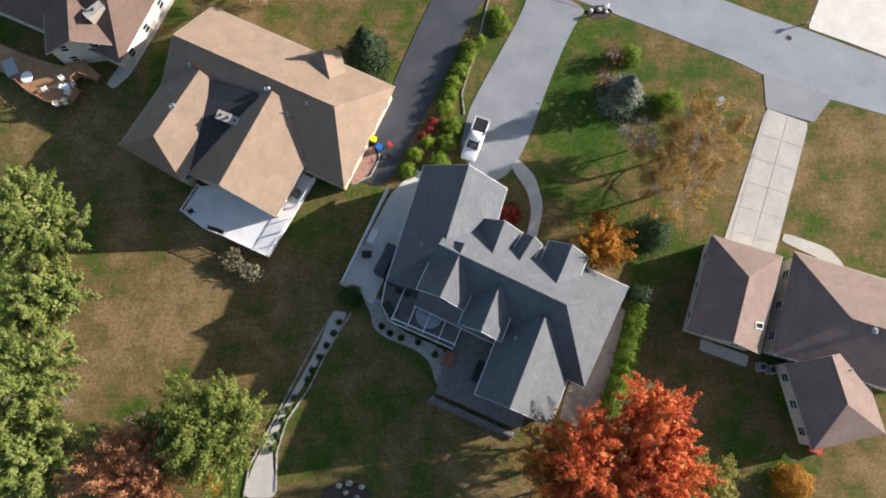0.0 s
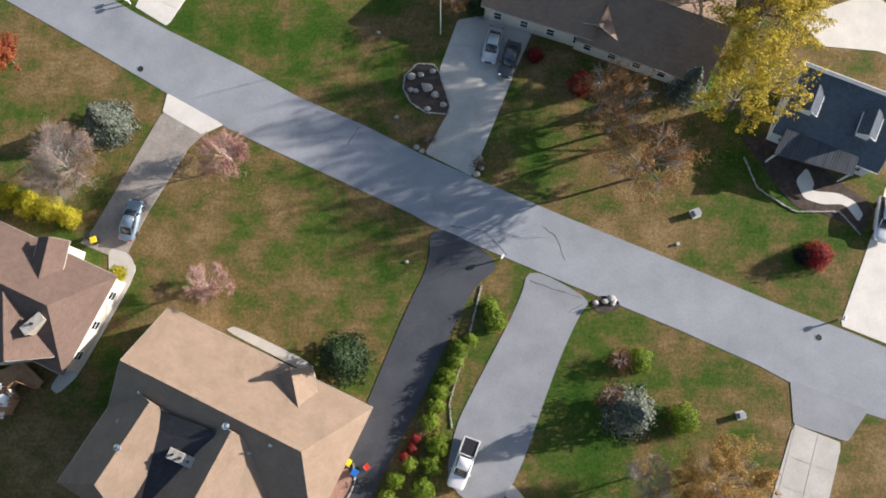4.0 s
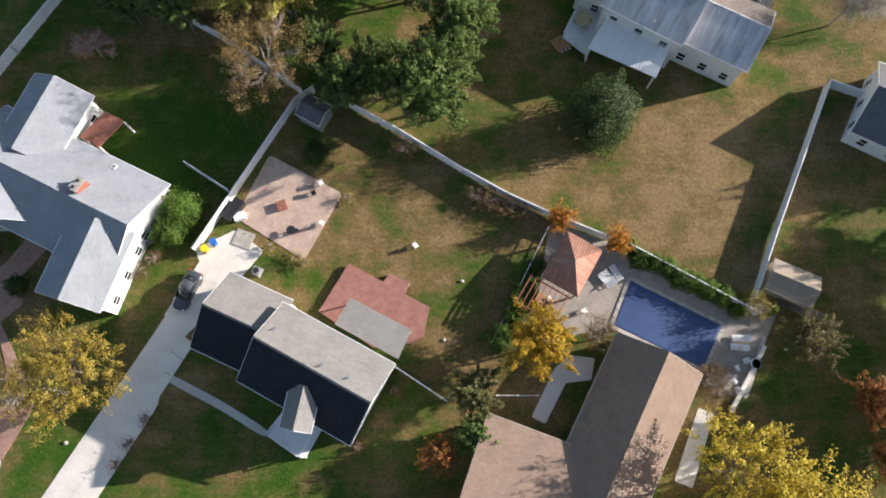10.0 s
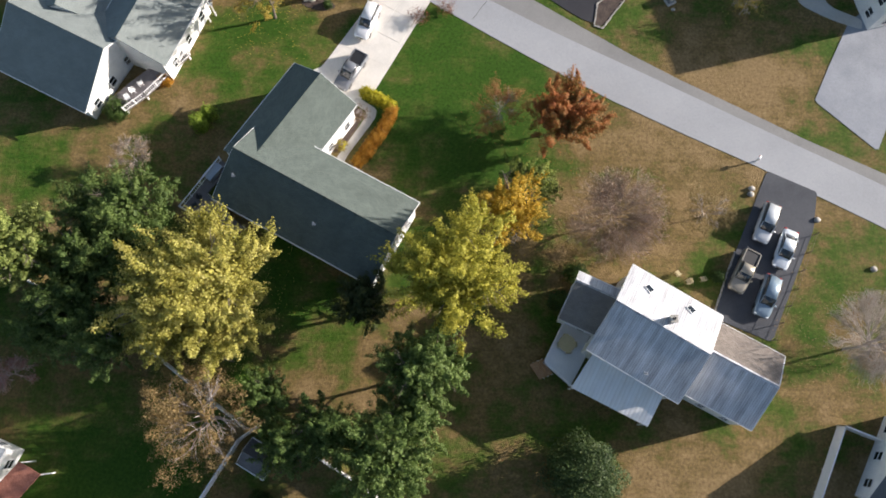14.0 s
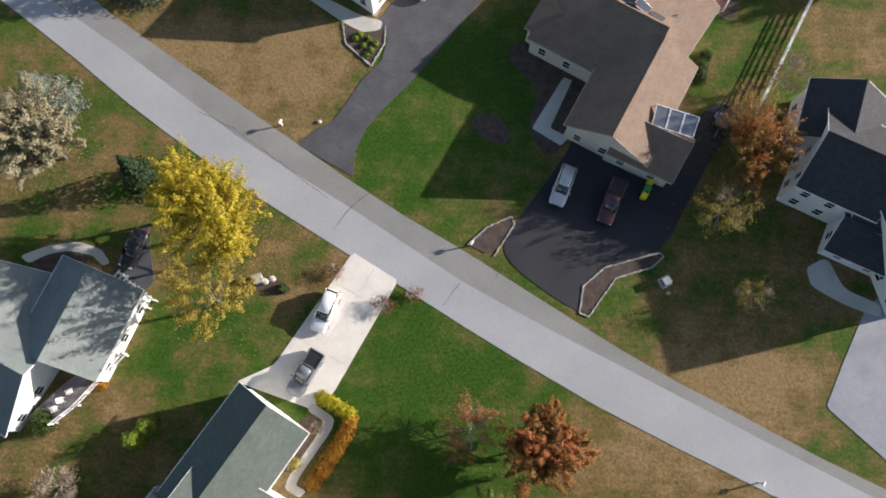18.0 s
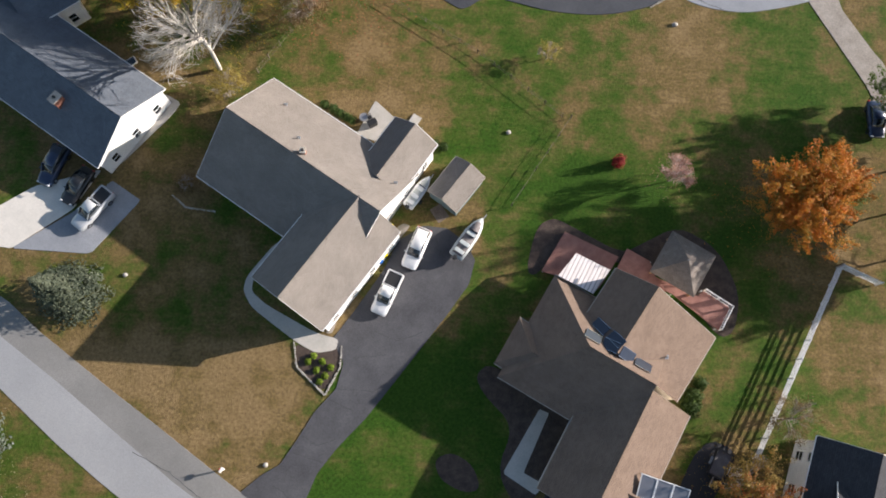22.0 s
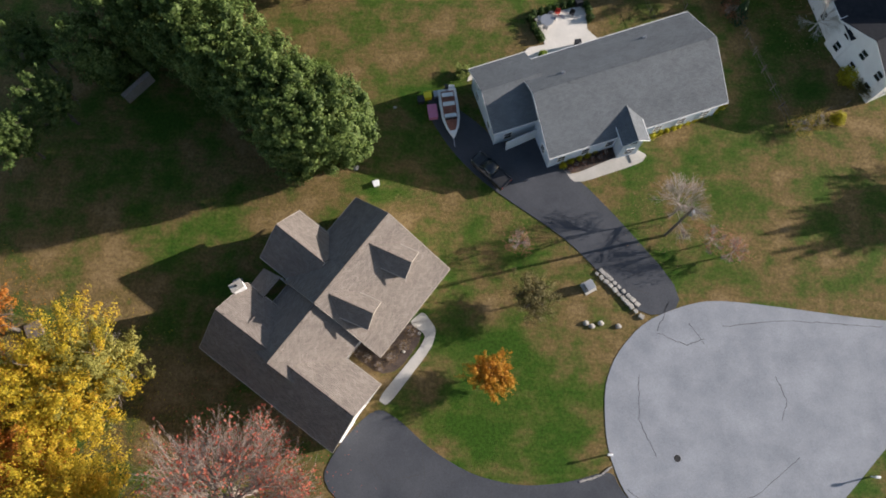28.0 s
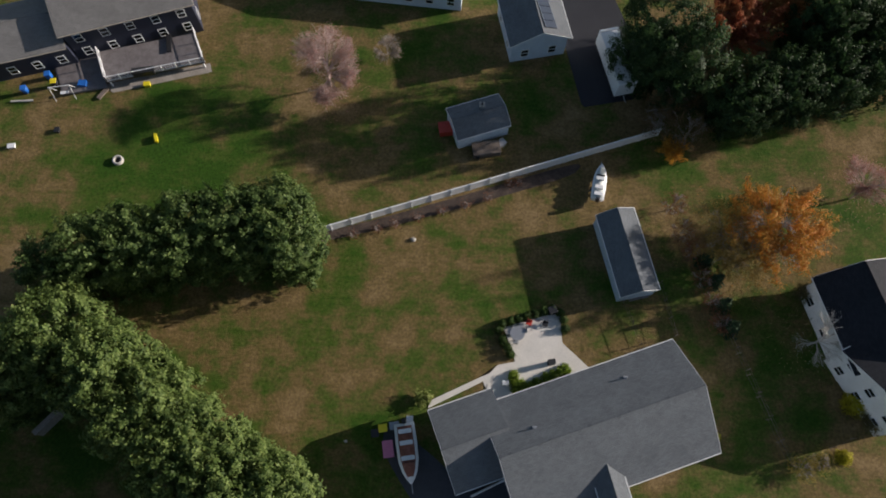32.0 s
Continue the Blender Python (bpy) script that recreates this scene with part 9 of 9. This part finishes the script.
tree("shrub", 35.80, 309.69, 0.55, 1.0)
tree("shrub", 36.77, 310.00, 0.55, 1.0)
tree("shrub", 37.74, 310.31, 0.55, 1.0)
tree("shrub", 38.51, 309.85, 0.55, 1.0)
tree("shrub", 38.88, 309.10, 0.55, 1.0)
tree("shrub", 31.81, 307.77, 0.55, 1.0)
tree("shrub", 32.26, 306.69, 0.55, 1.0)
tree("shrub", 32.71, 305.90, 0.55, 1.0)
tree("shrub", 33.09, 305.10, 0.55, 1.0)
tree("shrub", 38.98, 308.14, 0.55, 1.0)
tree("yellowhedge", 45.87, 292.91, 0.5, 0.7)
tree("yellowhedge", 46.62, 293.30, 0.5, 0.7)
tree("yellowhedge", 47.48, 293.69, 0.5, 0.7)
tree("yellowhedge", 48.23, 294.02, 0.5, 0.7)
tree("yellowhedge", 48.98, 294.35, 0.5, 0.7)
tree("yellowhedge", 49.91, 294.75, 0.5, 0.7)
tree("yellowhedge", 50.73, 295.15, 0.5, 0.7)
tree("yellowhedge", 51.48, 295.48, 0.5, 0.7)
tree("yellowhedge", 52.24, 295.81, 0.5, 0.7)
tree("yellowhedge", 53.06, 296.21, 0.5, 0.7)
tree("yellowhedge", 53.90, 296.74, 0.5, 0.7)
tree("yellowhedge", 54.36, 297.19, 0.5, 0.7)
tree("yellowhedge", 35.58, 288.87, 0.5, 0.7)
tree("yellowhedge", 36.47, 289.49, 0.5, 0.7)
tree("yellowhedge", 37.38, 289.93, 0.5, 0.7)
tree("yellowhedge", 38.28, 290.26, 0.5, 0.7)
tree("yellowhedge", 39.19, 290.88, 0.5, 0.7)
tree("redbrown", 37.08, 288.93, 0.4, 0.5)
tree("redbrown", 37.97, 289.19, 0.4, 0.5)
tree("redbrown", 38.88, 289.70, 0.4, 0.5)
tree("redbrown", 39.78, 290.02, 0.4, 0.5)
tree("redbrown", 40.40, 290.64, 0.4, 0.5)
tree("redbrown", 36.47, 288.44, 0.4, 0.5)
vents(h17, (34.75, 296.99), (43.95, 302.15))
crate(43.92, 290.20, 20, 1.4, 0.9, 0.15, "concrete", "pale doorstep under the porch", "step")
garage_door(h17, (29.03, 290.62), (33.55, 292.88), 2.6, 2)
tree("willow", 23.87, 300.22, 0.8, 0.9)
boulder(16.03, 295.60, 0.2)
boulder(12.06, 287.98, 0.3)
boulder(14.47, 286.24, 0.35)
boulder(22.03, 317.97, 0.35)
fence("wood", [(45.53, 311.34), (47.03, 306.54)])
fence("wood", [(49.71, 313.61), (50.94, 307.69)])
shed_ramp(47.21, 312.24, 15, 1.1, 0.5, "deck_gray")
boat(43.32, 325.38, 80, 4.5, 0.8, "vinyl_white", "vinyl_gray")
tree("redbrown", 11.93, 317.18, 0.6, 0.7)
tree("redbrown", 15.20, 318.18, 0.6, 0.7)
tree("redbrown", 17.83, 319.02, 0.6, 0.7)
tree("redbrown", 19.82, 319.68, 0.6, 0.7)
tree("redbrown", 22.48, 320.52, 0.6, 0.7)
tree("redbrown", 25.15, 321.37, 0.6, 0.7)
tree("redbrown", 27.84, 322.22, 0.6, 0.7)
tree("redbrown", 30.54, 323.23, 0.6, 0.7)
tree("redbrown", 32.92, 325.25, 0.6, 0.7)
tree("redbrown", 33.95, 325.52, 0.6, 0.7)
slab("bed_fence", "mulch", 0.03, [(10.55, 317.07), (18.48, 319.20), (28.53, 322.42), (40.19, 326.46), (41.62, 327.85), (40.94, 328.31), (28.50, 323.96), (18.40, 320.56), (10.14, 318.03)])
fire_ring(-13.24, 326.77)
crate(-26.20, 328.21, 10, 0.8, 0.5, 0.3, "vinyl_white", "white garden seat on the lawn", "bench")
deck("deck_gray", 1.2, [(-17.75, 340.93), (-6.34, 344.12), (-4.54, 339.91), (-15.91, 336.72)], [(-17.75, 340.93), (-15.91, 336.72), (-4.54, 339.91), (-6.34, 344.12)], "grey plank deck with a white railing")
deck("deck_gray", 0.3, [(-23.51, 339.47), (-18.16, 340.88), (-16.28, 336.49), (-21.58, 335.28)], (), "low grey timber platform")
slab("patio_h19", "concrete_old", 0.05, [(-16.87, 337.06), (-4.31, 340.56), (-3.92, 339.27), (-15.61, 335.90)])
wheelie_bin(-26.05, 335.64, 10, "blue_plastic", "blue_plastic")
wheelie_bin(-22.61, 336.71, 10, "black_plastic", "yellow_plastic")
crate(-19.26, 336.82, 0, 0.9, 0.7, 0.7, "blue_plastic", "blue toy box on the lawn", "toy box")
crate(-11.50, 337.08, 10, 0.7, 0.5, 0.5, "yellow_plastic", "yellow toy box beside the deck", "toy box")
crate(-23.66, 337.80, 10, 0.6, 0.6, 1.0, "blue_plastic", "blue barrel beside the house", "barrel")
crate(25.41, 332.03, 10, 1.8, 1.4, 1.0, "red_plastic", "dark red covered stack beside the shed", "covered stack")
crate(30.20, 329.46, 10, 3.2, 1.6, 0.9, "fence_wood", "heap of grey scrap timber beside the shed", "timber heap")
crate(31.88, 330.27, 40, 1.2, 0.8, 0.7, "metal_gray", "grey metal scrap beside the shed", "scrap heap")
crate(29.20, 328.90, 70, 1.0, 0.8, 0.6, "black_plastic", "dark machine part beside the shed", "scrap heap")
white_trailer(45.86, 341.19, -76)
solar_row(h20, (36.47, 347.46), (37.55, 343.42), 1.7, 4)
chimney(shed_e, (29.49, 333.41), 0.5, 0.5, 0, 0.7, "metal_gray", "short metal stove pipe")
# ---- joints and cracks in the paving ----
concrete_panels(SLABS["drive_h6"], (-31.80, 82.41), (-27.96, 80.58), (-18.30, 98.21), (-21.87, 100.77), 10, 2, "concrete_white", 0.075)
concrete_panels(SLABS["drive_h6"], (-21.78, 101.22), (-17.65, 100.14), (-14.64, 106.39), (-18.24, 107.73), 3, 3, "concrete_white", 0.075)
concrete_panels(SLABS["drive_h5"], (1.58, 62.29), (6.44, 59.38), (9.46, 66.79), (4.47, 67.22), 2, 2, "concrete", 0.075)
concrete_panels(SLABS["drive_h5"], (4.60, 67.61), (9.60, 67.17), (11.82, 71.80), (3.27, 72.21), 1, 2, "concrete", 0.075)
concrete_panels(SLABS["drive_h5"], (3.40, 72.54), (11.96, 72.13), (13.72, 76.49), (5.59, 78.27), 2, 3, "concrete", 0.075)
concrete_panels(SLABS["drive_h3"], (39.58, 31.18), (44.13, 29.36), (37.74, 12.36), (32.64, 13.80), 6, 2, "concrete", 0.075)
concrete_panels(SLABS["drive_h10"], (4.25, 180.47), (8.88, 177.78), (2.47, 165.47), (-3.29, 168.29), 4, 2, "concrete_white", 0.075)
slab("road_lane", "asphalt_lane", 0.047, [(-60.8, 226.0), (-49.2, 219.9), (-38.3, 213.4), (-30.89, 208.43), (-23.65, 203.63), (-16.55, 198.56), (-9.66, 193.71), (-3.06, 189.69), (3.37, 185.9), (9.69, 181.95), (15.84, 178.1), (21.84, 174.93), (27.7, 172.01), (33.45, 169.27), (39.09, 166.51), (48.0, 162.10), (60.6, 156.00), (77.2, 147.4), (75.4, 143.2), (61.5, 150.2), (53.5, 154.2), (47.2, 157.4), (38.6, 161.3), (30.5, 165.2), (21.9, 169.9), (16.0, 173.3), (9.3, 177.3), (3.8, 180.4), (-7.7, 187.2), (-17.8, 193.9), (-22.7, 197.4), (-30.0, 203.1), (-37.7, 208.8), (-48.9, 216.2), (-60.6, 222.7)])
crack("road_b", [(1.74, 183.31), (3.68, 186.03), (5.71, 187.79)], 0.06, 0.052)
crack("road_b", [(14.04, 175.18), (15.85, 177.81)], 0.06, 0.052)
crack("road_b", [(19.70, 178.41), (20.57, 180.22)], 0.05, 0.052)
crack("road_b", [(-14.41, 196.63), (-10.42, 194.79), (-5.05, 191.09), (0.86, 186.87)], 0.05, 0.052)
crack("drive_h13", [(1.97, 197.22), (5.19, 196.34)], 0.07, 0.06)
crack("drive_h13", [(2.46, 199.25), (4.45, 197.98), (6.31, 198.71)], 0.06, 0.06)
crack("drive_h13", [(5.44, 202.76), (8.08, 201.48)], 0.07, 0.06)
crack("drive_h13", [(6.02, 203.81), (9.90, 203.61), (12.41, 205.44)], 0.06, 0.06)
crack("drive_h13", [(7.79, 207.02), (11.03, 207.50)], 0.06, 0.06)
crack("drive_h13", [(9.61, 209.93), (12.27, 208.96), (14.86, 210.13)], 0.06, 0.06)
crack("drive_h13", [(0.33, 193.87), (2.29, 192.64), (3.05, 190.73)], 0.06, 0.06)
crack("culdesac", [(46.82, 273.49), (45.39, 270.09), (48.45, 268.86), (50.37, 269.58)], 0.06, 0.055)
crack("culdesac", [(48.90, 271.20), (50.34, 269.06)], 0.06, 0.055)
crack("culdesac", [(41.65, 254.22), (45.08, 251.38), (49.10, 249.77)], 0.07, 0.055)
crack("culdesac", [(43.31, 265.44), (43.12, 260.99), (44.78, 257.34)], 0.05, 0.055)
crack("culdesac", [(52.35, 270.97), (59.33, 271.86), (69.31, 271.51)], 0.05, 0.055)
crack("culdesac", [(57.76, 261.47), (58.54, 263.38), (57.54, 265.90)], 0.05, 0.055)
crack("culdesac", [(49.88, 252.71), (54.71, 254.06), (59.22, 257.82)], 0.05, 0.055)
crack("drive_h16", [(15.16, 256.37), (17.09, 254.01), (20.68, 254.73)], 0.07, 0.06)
crack("drive_h16", [(20.89, 257.17), (21.30, 254.15), (20.21, 251.14)], 0.06, 0.06)
crack("drive_h16", [(28.20, 254.37), (27.92, 251.98), (27.36, 249.04)], 0.06, 0.06)
crack("drive_h16", [(33.89, 253.96), (34.42, 248.99)], 0.05, 0.06)
crack("drive_h16", [(39.60, 255.35), (40.99, 252.42), (42.73, 251.59)], 0.06, 0.06)
crack("drive_h17", [(29.94, 286.38), (31.84, 283.82), (33.71, 283.23)], 0.06, 0.06)
crack("drive_h17", [(35.27, 283.28), (36.78, 280.13), (36.15, 278.85)], 0.06, 0.06)
crack("drive_h17", [(39.21, 278.95), (42.18, 276.57)], 0.06, 0.06)
crack("drive_h17", [(42.72, 274.75), (45.10, 274.23)], 0.06, 0.06)
crack("drive_h1", [(-2.37, 43.84), (-0.52, 42.56)], 0.06, 0.06)
crack("drive_h1", [(-3.61, 35.26), (-2.42, 31.09)], 0.06, 0.06)
crack("road", [(-7.51, 63.15), (-6.22, 65.24)], 0.06, 0.046)
crack("road", [(14.20, 53.24), (15.73, 51.89), (16.53, 49.26)], 0.08, 0.046)
crack("drive_h2", [(16.53, 43.50), (18.13, 44.42)], 0.05, 0.06)
crack("road", [(4.03, 53.42), (7.82, 52.69), (10.26, 50.02)], 0.08, 0.046)
crack("drive_h2", [(12.66, 47.07), (18.17, 45.05)], 0.07, 0.06)
slab("patio_h4", "concrete_white", 0.06, [(45.66, 78.29), (55.31, 81.37), (59.77, 76.45), (58.96, 71.71), (54.64, 73.77), (48.41, 74.50)])

pool((28.50, 105.60), (38.44, 100.52), (35.82, 95.59), (26.18, 100.33))
pyramid_roof("pavilion", 21.84, 106.64, -30, 2.15, 2.95, 2.5, 4.1, "roof_copper", "poolside pavilion with a ribbed copper-brown metal roof", "pavilion")
tree("boxball", 28.64, 109.23, 1.0, 2.2)
tree("boxball", 29.67, 107.67, 1.25, 2.2)
tree("boxball", 31.15, 107.28, 1.2, 2.2)
tree("boxball", 32.62, 106.77, 1.25, 2.2)
tree("boxball", 33.76, 105.49, 1.25, 2.2)
tree("boxball", 35.23, 105.11, 1.3, 2.2)
tree("boxball", 36.72, 104.35, 1.35, 2.2)
tree("boxball", 38.39, 103.59, 1.35, 2.2)
tree("boxball", 39.73, 102.08, 1.0, 2.2)
tree("boxball", 16.36, 103.98, 1.0, 2.2)
tree("boxball", 15.90, 102.59, 1.0, 2.2)
tree("boxball", 15.25, 101.20, 1.0, 2.2)
tree("boxball", 14.43, 99.71, 1.0, 2.2)
tree("boxball", 13.86, 98.35, 1.0, 2.2)
tree("boxball", 43.44, 102.10, 0.7, 2.2)
crate(40.34, 94.82, 58, 8.0, 0.35, 0.4, "concrete_white", "low pale garden wall beside the pool patio", "garden wall")
chair(39.23, 95.91, 20)
chair(40.22, 96.65, 200)
chair(19.59, 103.16, 30)
chair(23.28, 101.90, 120)
round_table(41.11, 96.35, 0.55)
tree("barewhite", -10.22, 239.92, 6.2, 15.0)
tree("barebig", 4.30, 252.60, 8.5, 16.0)
crate(-5.59, 14.13, 62, 3.6, 1.1, 2.0, "roof_charcoal_sheet", "low dark lean-to store against the house", "lean-to")
slope_cover(h9, 1, 1, "roof_brown16")
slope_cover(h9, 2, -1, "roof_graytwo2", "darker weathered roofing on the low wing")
low_roof(h1, "roof_charcoal", [(-25.60, 34.40), (-18.90, 32.00), (-22.30, 24.40), (-27.60, 23.30)], (5.7, 6.2, 3.9, 3.7), False)
swing_frame(-21.22, 335.48, 10)
slope_cover(h6, 0, -1, "roof_black", "black covering on the street slope")
slope_cover(h6, 1, -1, "roof_black", "black covering on the street slope")
crate(-9.17, 329.75, 20, 0.25, 1.0, 0.5, "yellow_plastic", "yellow garden frame on the lawn", "garden toy")
crate(-21.21, 330.50, 0, 0.5, 0.6, 0.4, "black_plastic", "black bucket on the lawn", "bucket")
crate(-11.54, 338.03, 10, 2.6, 0.7, 0.8, "black_plastic", "dark garden sofa on the deck", "sofa", 1.2)
crate(-16.64, 335.87, 60, 2.0, 0.4, 0.25, "fence_wood", "grey plank leaning at the platform", "plank")
crate(-9.23, 342.33, 10, 0.5, 2.4, 0.3, "black_plastic", "dark bench on the deck", "bench", 1.2)
crate(-26.38, 334.36, 5, 2.6, 0.15, 0.2, "concrete", "pale timber edging on the lawn", "lawn edging")

# ---------- fallen leaves under the autumn trees ----------
by_kind = {}
for x, y, r, mat in LITTER:
    k = int(14 * r * r)
    a, d = rng.uniform(0, 6.283, k), r * 1.7 * np.sqrt(rng.uniform(0, 1, k)) * rng.uniform(0.5, 1.0, k)
    by_kind.setdefault(mat, []).append(np.stack([x - 0.6 * r * 0.3 + d * np.cos(a), y + d * np.sin(a), np.full(k, 0.075) + rng.uniform(0, 0.02, k)], 1))
for mat, spots in by_kind.items():
    pos = np.concatenate(spots)
    ob = new("fallen_leaves", quads("fallen_leaves", pos, np.tile((0.0, 0.0, 1.0), (len(pos), 1)) + rng.normal(0, 0.25, (len(pos), 3)), 0.15, 0.1, mat))
    tagged(ob, "scattered fallen autumn leaves on the grass", "fallen leaves", kind="stuff")
